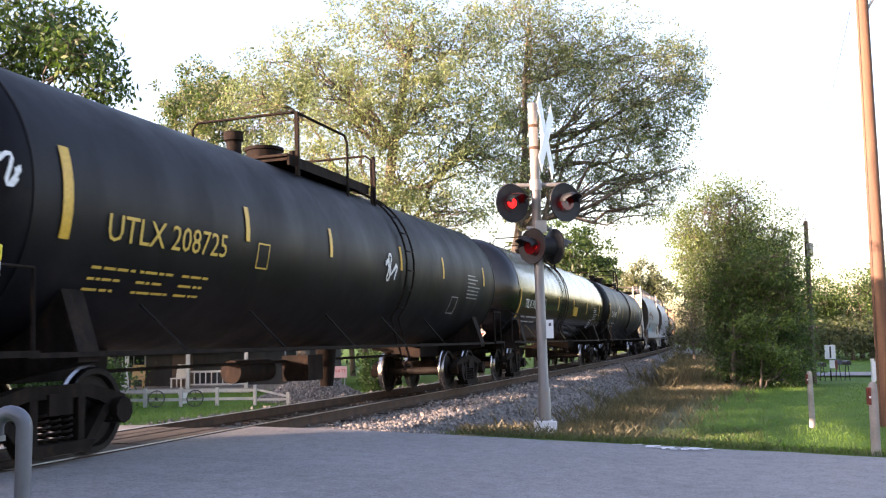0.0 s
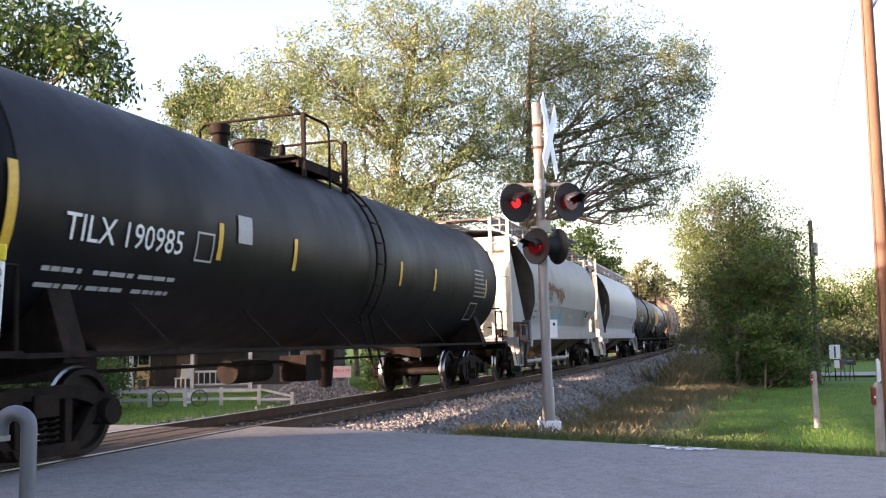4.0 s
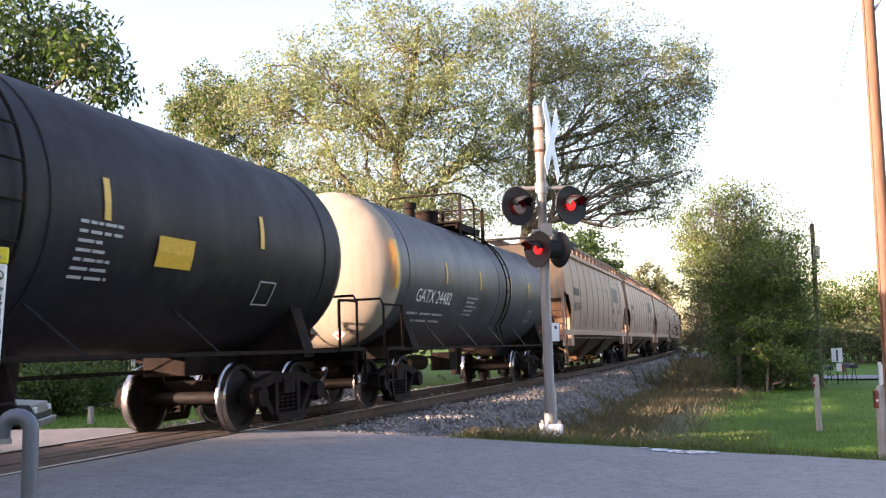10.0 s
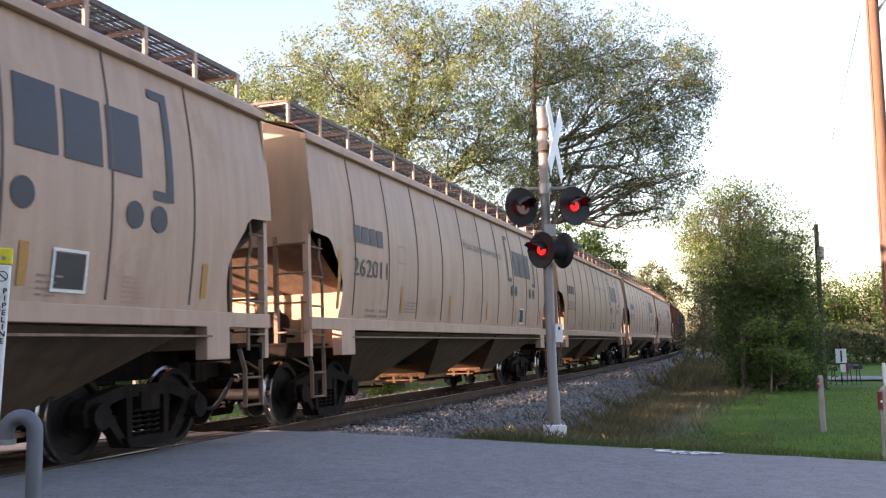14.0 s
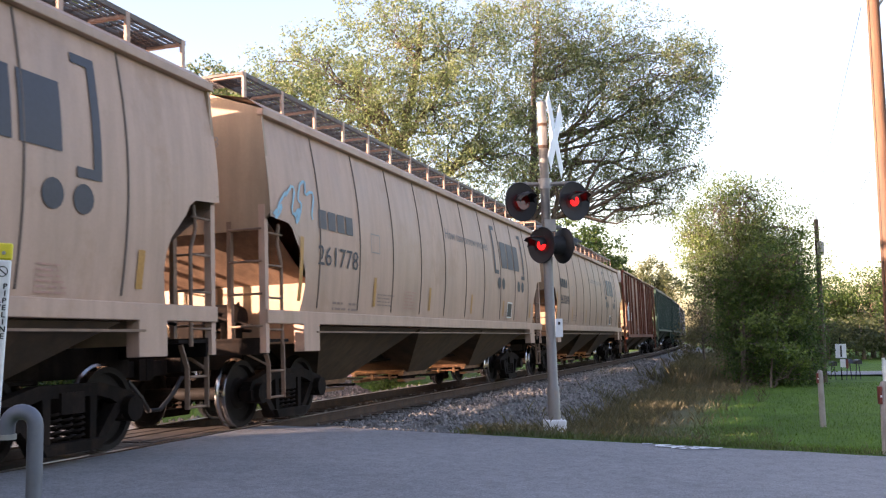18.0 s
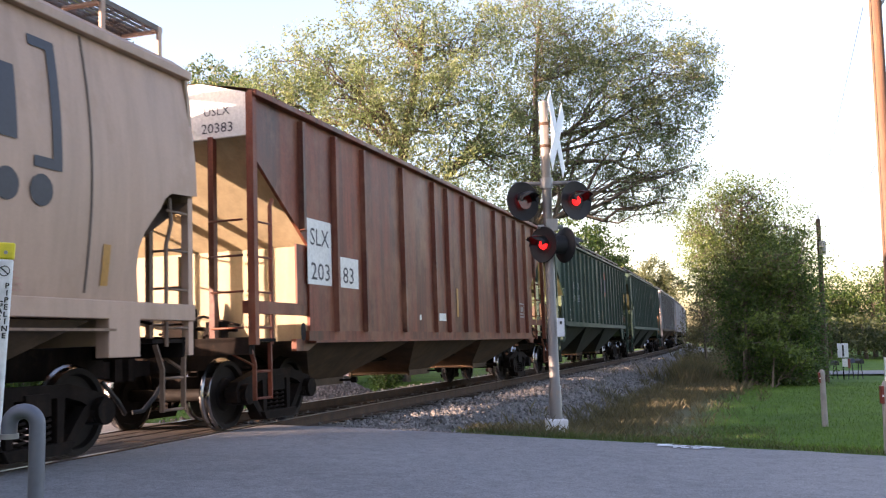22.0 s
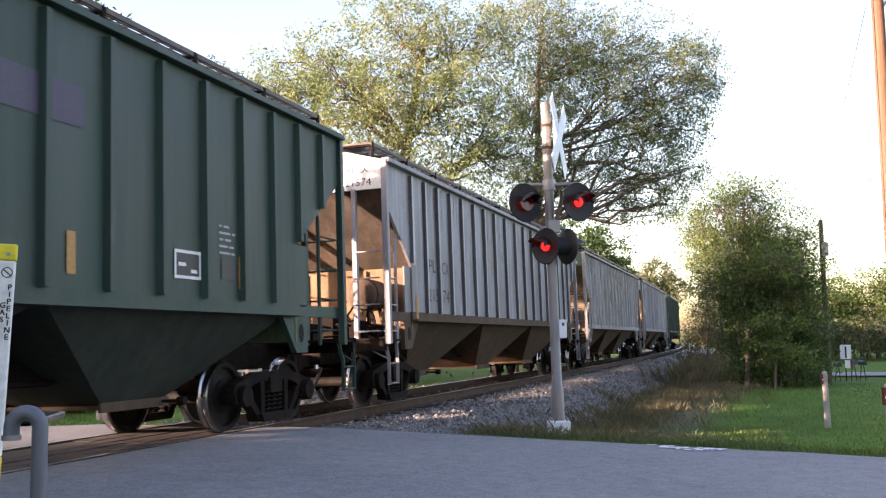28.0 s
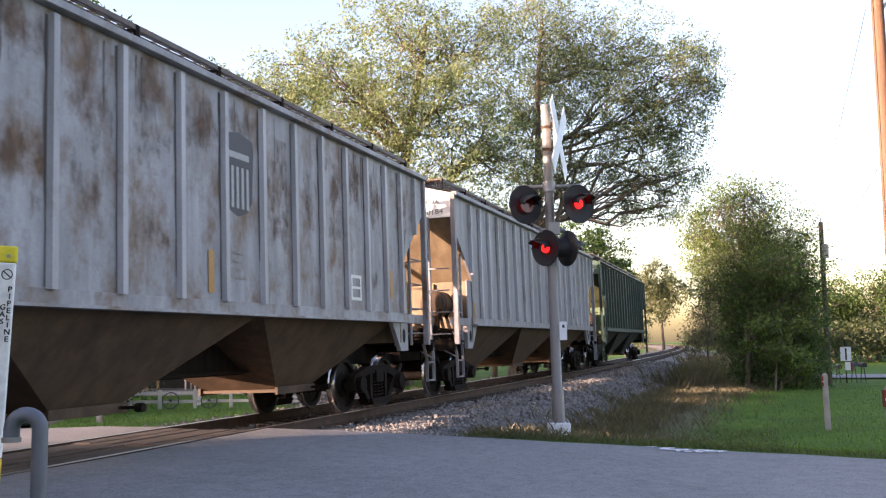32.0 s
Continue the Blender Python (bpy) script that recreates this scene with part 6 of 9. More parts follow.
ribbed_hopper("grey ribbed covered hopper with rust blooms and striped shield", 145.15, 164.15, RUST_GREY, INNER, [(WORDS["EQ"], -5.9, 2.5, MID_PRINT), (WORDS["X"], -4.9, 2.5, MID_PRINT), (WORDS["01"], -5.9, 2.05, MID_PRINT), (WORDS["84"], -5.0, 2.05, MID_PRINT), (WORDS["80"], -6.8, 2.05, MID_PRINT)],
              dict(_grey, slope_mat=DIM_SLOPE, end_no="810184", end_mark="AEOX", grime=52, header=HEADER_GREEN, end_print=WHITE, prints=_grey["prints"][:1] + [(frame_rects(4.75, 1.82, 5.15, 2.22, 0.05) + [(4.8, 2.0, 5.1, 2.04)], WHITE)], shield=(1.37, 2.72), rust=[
                  (-7.35, 3.75, 0.5, 0.5), (-6.6, 3.5, 0.45, 1.0), (-6.6, 2.75, 0.35, 0.5), (-5.0, 3.7, 0.5, 0.5), (-4.1, 3.2, 0.4, 0.7), (-2.4, 3.95, 0.6, 0.4), (-2.4, 2.75, 0.62, 0.5), (-1.45, 3.7, 0.5, 0.75), (-1.35, 2.65, 0.4, 0.4),
                  (-0.45, 3.85, 0.6, 0.6), (-0.45, 3.35, 0.5, 0.4), (-0.4, 2.35, 0.35, 0.3), (0.55, 3.7, 0.5, 0.4), (1.5, 3.95, 0.5, 0.35), (2.4, 3.3, 0.45, 0.6), (2.45, 2.75, 0.35, 0.4), (3.3, 3.2, 0.4, 0.5), (4.15, 3.5, 0.4, 0.8),
                  (4.2, 2.8, 0.3, 0.4), (5.0, 3.75, 0.45, 0.5), (5.85, 3.5, 0.45, 0.7), (5.8, 2.2, 0.3, 0.4), (7.2, 3.4, 0.45, 0.7)]))
ribbed_hopper("grey ribbed covered hopper, faded", 164.15, 183.2, WORN_GREY, INNER, [], dict(_grey, end_no="810184", end_mark="AEOX", grime=53))
ribbed_hopper("dark green ribbed covered hopper, last of the train", 183.2, 201.8, GREEN, INNER_GREEN, [], dict(_green))


# ---------------------------------------------------------------- ground, road, track
ROAD_A, ROAD_B = -19.6, -11.0     # near and far edge of the road, along the track


def smooth(a, b, x):
    t = max(0.0, min(1.0, (x - a) / (b - a)))
    return t * t * (3 - 2 * t)


def road_z(lat):
    d = abs(lat)
    return -0.035 * max(0.0, min(d, 13.0) - 2.0) - 0.02 * smooth(0, 2, d)


def ground_z(s, lat):
    d = abs(lat)
    low = -0.80 if lat > 0 else -0.75
    z = -0.38 + (low + 0.38) * smooth(1.5, 4.6, d)
    z += 0.06 * noise.noise((s * 0.15, lat * 0.15, 0.0)) * smooth(3, 8, d)
    near = max(ROAD_A - s, s - ROAD_B)
    z -= 0.14 * (1 - smooth(3.0, 3.9, d))
    k = smooth(0.0, 5.5, near)
    flat = road_z(lat) - (0.03 if near > -0.05 else 0.3) - 0.16 * (1 - smooth(3.0, 3.9, d))
    return flat + (z - flat) * k


def grid_axis(lo, hi, inner, step, grow):
    xs = list(np.arange(inner[0], inner[1] + 1e-6, step))
    d, x = step, inner[1]
    while x < hi:
        d *= grow
        x += d
        xs.append(x)
    d, x = step, inner[0]
    while x > lo:
        d *= grow
        x -= d
        xs.insert(0, x)
    return xs


def ground_material():
    mat, nt, b = material("grass_and_soil")
    n1 = noise_tex(nt, 0.5, 5)
    n2 = noise_tex(nt, 9.0, 4)
    n3 = noise_tex(nt, 60.0, 3)
    c1 = ramp(nt, n1.outputs[0], [(0.35, (0.066, 0.135, 0.014)), (0.62, (0.1, 0.2, 0.022))]).outputs[0]
    c2 = ramp(nt, n2.outputs[0], [(0.3, (0.6, 0.65, 0.6)), (0.7, (1.15, 1.1, 1.0))]).outputs[0]
    c3 = ramp(nt, n3.outputs[0], [(0.3, (0.6, 0.6, 0.6)), (0.7, (1.2, 1.2, 1.2))]).outputs[0]
    c = mix(nt, 1.0, mix(nt, 1.0, c1, c2, "MULTIPLY"), c3, "MULTIPLY")
    # dry strip beside the ballast
    at = nt.nodes.new("ShaderNodeAttribute")
    at.attribute_name = "dry"
    add = nt.nodes.new("ShaderNodeMath")
    add.operation = "ADD"
    sc = nt.nodes.new("ShaderNodeMath")
    sc.operation = "MULTIPLY_ADD"
    nt.links.new(n2.outputs[0], sc.inputs[0])
    sc.inputs[1].default_value, sc.inputs[2].default_value = 0.9, -0.45
    nt.links.new(at.outputs["Fac"], add.inputs[0])
    nt.links.new(sc.outputs[0], add.inputs[1])
    f = ramp(nt, add.outputs[0], [(0.3, (0, 0, 0)), (0.7, (1, 1, 1))]).outputs[0]
    dry = ramp(nt, n3.outputs[0], [(0.3, (0.082, 0.082, 0.042)), (0.7, (0.16, 0.15, 0.085))]).outputs[0]
    nt.links.new(mix(nt, f, c, dry), b.inputs["Base Color"])
    b.inputs["Roughness"].default_value = 0.9
    b.inputs["Specular IOR Level"].default_value = 0.2
    bump(nt, n3.outputs[0], 0.6, 0.03, b)
    return mat


def build_ground():
    ss = grid_axis(-1500, 2200, (-45, 60), 0.9, 1.25)
    ss = sorted([x for x in ss if min(abs(x - ROAD_A), abs(x - ROAD_B)) > 0.25] + [ROAD_A - 0.02, ROAD_A + 0.2, ROAD_B - 0.2, ROAD_B + 0.02])
    ll = grid_axis(-1500, 1500, (-30, 30), 0.6, 1.3)
    verts, dry = [], []
    for s in ss:
        for l in ll:
            x, y, th = bend(max(-400, min(400, s)))
            e = s - max(-400, min(400, s))
            far = max(abs(s), abs(l))
            verts.append((x + l * math.cos(th) + e * math.sin(th), y - l * math.sin(th) + e * math.cos(th), ground_z(s, l) if far < 400 else -0.75))
            k = (1 - smooth(3.8, 8.3, abs(l))) * smooth(-10.9, -9.5, s)
            dry.append(max(k * 1.15, 0.45 * (1 - smooth(0.0, 0.6, abs(s - ROAD_B - 0.3)))))
    n = len(ll)
    faces = [(i * n + j, i * n + j + 1, (i + 1) * n + j + 1, (i + 1) * n + j) for i in range(len(ss) - 1) for j in range(n - 1)]
    me = bpy.data.meshes.new("ground")
    me.from_pydata(verts, [], faces)
    a = me.attributes.new("dry", "FLOAT", "POINT")
    a.data.foreach_set("value", dry)
    me.polygons.foreach_set("use_smooth", [True] * len(faces))
    me.materials.append(ground_material())
    tidy(me, 80)
    return tagged(new("ground", me), "mown green lawn and dry verge beside the track", "ground", kind="structure")


build_ground()


def asphalt():
    mat, nt, b = material("old_grey_asphalt")
    n1 = noise_tex(nt, 0.35, 5, 0.6)
    n2 = noise_tex(nt, 6.0, 5, 0.7)
    v = node(nt, "TexVoronoi", Scale=70.0)
    tc = nt.nodes.new("ShaderNodeTexCoord")
    nt.links.new(tc.outputs["Object"], v.inputs["Vector"])
    c1 = ramp(nt, n1.outputs[0], [(0.3, (0.208, 0.204, 0.209)), (0.7, (0.259, 0.252, 0.256))]).outputs[0]
    c2 = ramp(nt, n2.outputs[0], [(0.25, (0.72, 0.72, 0.73)), (0.7, (1.08, 1.08, 1.08))]).outputs[0]
    c3 = ramp(nt, v.outputs["Color"], [(0.1, (0.72, 0.72, 0.72)), (0.9, (1.2, 1.2, 1.2))]).outputs[0]
    c = mix(nt, 1.0, mix(nt, 1.0, c1, c2, "MULTIPLY"), c3, "MULTIPLY")
    w = node(nt, "TexVoronoi", Scale=0.7)
    w.feature = "DISTANCE_TO_EDGE"
    d = noise_tex(nt, 1.5, 6, 0.7)
    nt.links.new(mix(nt, 0.2, tc.outputs["Object"], d.outputs["Color"]), w.inputs["Vector"])
    cr = ramp(nt, w.outputs["Distance"], [(0.0, (0.5, 0.5, 0.5)), (0.012, (1, 1, 1))]).outputs[0]
    nt.links.new(mix(nt, 0.12, c, mix(nt, 1.0, c, cr, "MULTIPLY")), b.inputs["Base Color"])
    b.inputs["Roughness"].default_value = 0.85
    bump(nt, v.outputs["Distance"], 0.35, 0.012, b)
    return mat


ASPHALT = asphalt()


def build_road():
    """The road across the track; between and beside the rails a lower strip leaves room for the crossing planks."""
    for side, l0, l1 in (("right", 0.83, 120.0), ("left", -120.0, -0.83)):
        ll = [l for l in grid_axis(-120, 120, (-16, 16), 0.5, 1.3) if l0 < l < l1]
        ll = sorted(set([l0 if side == "right" else l1] + ll))
        ss = list(np.linspace(ROAD_A, ROAD_B, 19))
        top = []
        for s in ss:
            row = []
            for l in ll:
                e = 0.07 * noise.noise((l * 1.3, 3.0, s)) if s in (ss[0], ss[-1]) else 0.0
                row.append(tk(s + e, l, road_z(l) + 0.008 * noise.noise((l * 0.8, s * 0.8, 0))))
            top.append(row)
        low = lambda r: [p - Vector((0, 0, 0.12)) for p in r]
        sh = Shape().loft([low(top[0])] + top + [low(top[-1])])
        part("road", sh, ASPHALT)
        tagged(bpy.context.scene.objects["road" if side == "right" else "road.001"], "worn grey asphalt road over the level crossing", "road", kind="structure")


build_road()

RAIL = surface("rusty_rail_side", (0.075, 0.042, 0.026), 0.75, 0.2, 0.3, 6, 40, 0.2)
RAIL_TOP = plain("polished_rail_head", (0.4, 0.38, 0.36), 0.35, 1.0)
TIE = surface("creosoted_tie_wood", (0.07, 0.052, 0.04), 0.85, 0, 0.35, 5, 35, 0.4)
PLANK = surface("weathered_crossing_planks", (0.075, 0.056, 0.047), 0.9, 0, 0.3, 3, 25, 0.4, 1, (0.08, 0.06, 0.05), 0.45)


def build_track():
    prof = [(-0.075, -0.172), (0.075, -0.172), (0.075, -0.16), (0.012, -0.14), (0.012, -0.045), (0.036, -0.035), (0.036, -0.004), (0.03, 0.0), (-0.03, 0.0), (-0.036, -0.004), (-0.036, -0.035), (-0.012, -0.045), (-0.012, -0.14), (-0.075, -0.16)]
    ss = list(np.arange(-345, 345, 3.0))
    for k in (-1, 1):
        rows = [[tk(s, k * (0.7525) + p[0], p[1] + (-k) * 0.0) for p in prof] for s in ss]
        sh = Shape().loft(rows, False, True)
        me = sh.mesh("rail", RAIL)
        me.materials.append(RAIL_TOP)
        for p in me.polygons:
            if p.normal.z > 0.8 or p.normal.z < -0.8:
                zc = sum(me.vertices[i].co.z for i in p.vertices) / 4
                if abs(zc - GRADE * max(-40, min(140, 0))) < 1 and len(p.vertices) == 4 and (p.index % 14) in (7, 8, 6):
                    p.material_index = 1
        tagged(new("rail", me), "rusty steel rail with a polished head", "rail", "rails of the track", "structure")
    # ties: the near ones apart, the rest joined
    tm = Shape().box(-0.115, 0.115, -1.3, 1.3, -0.36, -0.175)
    tie_me = tidy(tm.mesh("tie", TIE))
    bed = thing("tie_row", "dark creosoted wooden ties under the rails", "ties", kind="structure")
    rnd = random.Random(3)
    far = Shape()
    for s in np.arange(-340, 340, 0.52):
        if ROAD_A - 0.3 < s < ROAD_B + 0.3:
            continue
        m = on_track(s, rnd.uniform(-0.03, 0.03), rnd.uniform(-0.012, 0.0)) @ Matrix.Rotation(rnd.uniform(-0.02, 0.02), 4, "Z")
        if -12 < s < 45:
            part("tie", tie_me, None, bed, m=m)
        else:
            far.add([m @ Vector(p) for p in tm.v], tm.f)
    part("far_ties", far, TIE, bed, clean=False)
    bed.children[-1]["kind"] = "stuff"
    # crossing planks
    deck = thing("crossing_deck", "weathered reddish timber planks between the rails at the crossing", "crossing deck", kind="structure")
    n = 4
    for l0, l1 in ((-0.66, -0.38), (-0.36, -0.12), (-0.10, 0.12), (0.14, 0.38), (0.40, 0.66)):
        for i in range(n):
            a = ROAD_A + 0.2 + (ROAD_B - ROAD_A - 0.4) * i / n
            b = a + (ROAD_B - ROAD_A - 0.4) / n - 0.015
            dz = rnd.uniform(-0.012, 0.004) - 0.012
            sh = Shape()
            v = [tk(s, l, z + dz) for z in (-0.2, 0.0) for s in (a, b) for l in (l0, l1)]
            sh.add(v, [(0, 1, 3, 2), (4, 6, 7, 5), (0, 4, 5, 1), (2, 3, 7, 6), (0, 2, 6, 4), (1, 5, 7, 3)])
            part("plank", sh, PLANK, deck)


build_track()


def stone_material(name, lo, hi):
    mat, nt, b = material(name)
    geo = nt.nodes.new("ShaderNodeNewGeometry")
    n = noise_tex(nt, 30, 4)
    c = ramp(nt, geo.outputs["Random Per Island"], [(0, lo), (1, hi)]).outputs[0]
    c2 = ramp(nt, n.outputs[0], [(0.3, (0.7, 0.7, 0.7)), (0.7, (1.1, 1.1, 1.1))]).outputs[0]
    nt.links.new(mix(nt, 1.0, c, c2, "MULTIPLY"), b.inputs["Base Color"])
    b.inputs["Roughness"].default_value = 0.85
    return mat


BALLAST = stone_material("crushed_grey_stone", (0.09, 0.084, 0.08), (0.29, 0.27, 0.257))
BALLAST_BED = surface("ballast_bed", (0.155, 0.146, 0.138), 0.9, 0, 0.35, 14, 60, 0.9)


def bed_z(lat):
    d = abs(lat)
    return -0.2 - 0.59 * max(0.0, min(1.0, (d - 2.45) / 1.45)) ** 0.85


def build_ballast():
    for a, b in ((-345.0, ROAD_A - 0.05), (ROAD_B + 0.02, 345.0)):
        lats = [-3.9, -3.5, -3.0, -2.5, -1.9, -1.5, 0, 1.5, 1.9, 2.5, 3.0, 3.5, 3.9]
        ss = sorted(set(list(np.arange(a, b, 2.0)) + [b] + [x for x in np.arange(ROAD_B + 0.02, 20, 0.5) if a <= x <= b]))
        rows = []
        for s in ss:
            k = smooth(0, 2.6, max(ROAD_A - s, s - ROAD_B))
            rows.append([tk(s, l, bed_z(l) * k + (1 - k) * (road_z(l) - 0.04 - 0.14 * (abs(l) < 1.4)) + 0.03 * noise.noise((s * 1.7, l * 1.7, 5.0))) for l in lats])
        part("ballast_bed", Shape().loft(rows), BALLAST_BED)
    for o in list(scene.objects):
        if o.name.startswith("ballast_bed"):
            tagged(o, "grey crushed-stone ballast shoulder under the track", "ballast", kind="structure")
    rnd = random.Random(11)
    ico = [(0, 0, 1), (0.9, 0, 0.35), (0.25, 0.85, 0.3), (-0.75, 0.5, 0.3), (-0.75, -0.5, 0.3), (0.25, -0.85, 0.3), (0, 0, -0.7)]
    tri = [(0, 1, 2), (0, 2, 3), (0, 3, 4), (0, 4, 5), (0, 5, 1), (6, 2, 1), (6, 3, 2), (6, 4, 3), (6, 5, 4), (6, 1, 5)]
    V, F = [], []

    def rock(p, r):
        n0 = len(V)
        e = Euler((rnd.uniform(0, 6), rnd.uniform(0, 6), rnd.uniform(0, 6))).to_matrix()
        k = (rnd.uniform(0.7, 1.3), rnd.uniform(0.7, 1.2), rnd.uniform(0.5, 0.9))
        for q in ico:
            w = e @ Vector((q[0] * k[0], q[1] * k[1], q[2] * k[2]))
            V.append(p + w * r)
        F.extend(tuple(i + n0 for i in t) for t in tri)
    for _ in range(17000):
        u = rnd.random()
        s = ROAD_B + 0.05 + 48 * u ** 1.9
        lat = rnd.uniform(1.15, 3.75) if rnd.random() < 0.86 else rnd.uniform(-3.0, 1.2)
        if lat < 2.0 and s < ROAD_B + 1.6:
            continue
        k = smooth(0, 2.6, s - ROAD_B)
        z = bed_z(lat) * k + (1 - k) * (road_z(lat) - 0.05)
        rock(tk(s, lat, z + rnd.uniform(-0.01, 0.025)), rnd.uniform(0.022, 0.05) * (1 + 0.5 * u))
    me = bpy.data.meshes.new("ballast_stones")
    me.from_pydata(V, [], F)
    me.materials.append(BALLAST)
    tagged(new("ballast_stones", me), "loose grey crushed ballast stones", "ballast", kind="stuff")
    # the heap beyond the track
    V.clear(), F.clear()
    heap = thing("gravel_heap", "heap of grey gravel beyond the track", "gravel heap", m=Matrix.Translation(tk(6.0, -6.4, -0.75)))
    sh = Shape()
    rows = []
    for i in range(7):
        t = i / 6
        rows.append([((1.9 * (1 - t) + 0.08) * math.cos(a) * (1 + 0.1 * math.sin(3 * a)), (1.5 * (1 - t) + 0.08) * math.sin(a), 0.95 * t - 0.05) for a in [2 * math.pi * j / 20 for j in range(20)]])
    sh.loft(rows, True, True)
    part("heap_core", sh, BALLAST_BED, heap)
    for _ in range(2600):
        a, t = rnd.uniform(0, 2 * math.pi), rnd.random() ** 0.7
        rock(Vector((1.95 * t * math.cos(a) * (1 + 0.1 * math.sin(3 * a)), 1.55 * t * math.sin(a), 0.95 * (1 - t))), rnd.uniform(0.03, 0.07))
    me = bpy.data.meshes.new("heap_gravel")
    me.from_pydata(V, [], F)
    me.materials.append(BALLAST)
    o = part("heap_gravel", me, None, heap)
    o["kind"] = "stuff"


build_ballast()


# ---------------------------------------------------------------- trees
BARK = surface("grey_brown_bark", (0.15, 0.12, 0.095), 0.9, 0, 0.35, 5, 30, 0.6, 3)
LEAF_OLIVE = leafy("olive_willow_leaves", (0.115, 0.145, 0.068), (0.29, 0.365, 0.2), 0.5)
LEAF_GREY = leafy("grey_green_leaves", (0.10, 0.115, 0.07), (0.25, 0.265, 0.17), 0.45)
LEAF_DARK = leafy("dark_green_leaves", (0.03, 0.065, 0.016), (0.085, 0.15, 0.035), 0.4)
LEAF_BUSH = leafy("mixed_green_leaves", (0.045, 0.078, 0.018), (0.165, 0.24, 0.055), 0.4)
LEAF_FAR = leafy("far_leaves", (0.04, 0.058, 0.024), (0.125, 0.14, 0.058), 0.35)


def leaf_mesh(name, centres, normals_seed, length, width, mat, droop=0.3):
    """One mesh of many pointed leaves, each its own island."""
    rs = np.random.RandomState(normals_seed)
    c = np.asarray(centres, dtype=float)
    n = len(c)
    d = rs.normal(size=(n, 3))
    d[:, 2] -= droop
    d /= np.linalg.norm(d, axis=1)[:, None]
    r = rs.normal(size=(n, 3))
    w = np.cross(d, r)
    w /= np.linalg.norm(w, axis=1)[:, None] + 1e-9
    le = (length * rs.uniform(0.6, 1.3, n))[:, None]
    wi = (width * rs.uniform(0.7, 1.3, n))[:, None]
    mid = c + d * le * 0.45
    v = np.stack([c, mid + w * wi / 2, c + d * le, mid - w * wi / 2], axis=1).reshape(-1, 3)
    me = bpy.data.meshes.new(name)
    me.vertices.add(4 * n)
    me.vertices.foreach_set("co", v.ravel())
    me.loops.add(4 * n)
    me.loops.foreach_set("vertex_index", np.arange(4 * n))
    me.polygons.add(n)
    me.polygons.foreach_set("loop_start", np.arange(n) * 4)
    me.materials.append(mat)
    me.update(calc_edges=True)
    me.validate()
    return me


def crooked(a, b, rnd, n=5, wob=0.08, sag=0.0):
    """Points of a slightly crooked limb from a to b."""
    a, b = Vector(a), Vector(b)
    L = (b - a).length
    out = []
    for i in range(n + 1):
        t = i / n
        p = a.lerp(b, t)
        k = math.sin(math.pi * t)
        p += Vector((rnd.uniform(-1, 1), rnd.uniform(-1, 1), rnd.uniform(-1, 1))) * wob * L * 0.5 * k
        p.z += sag * L * k
        out.append(p)
    return out


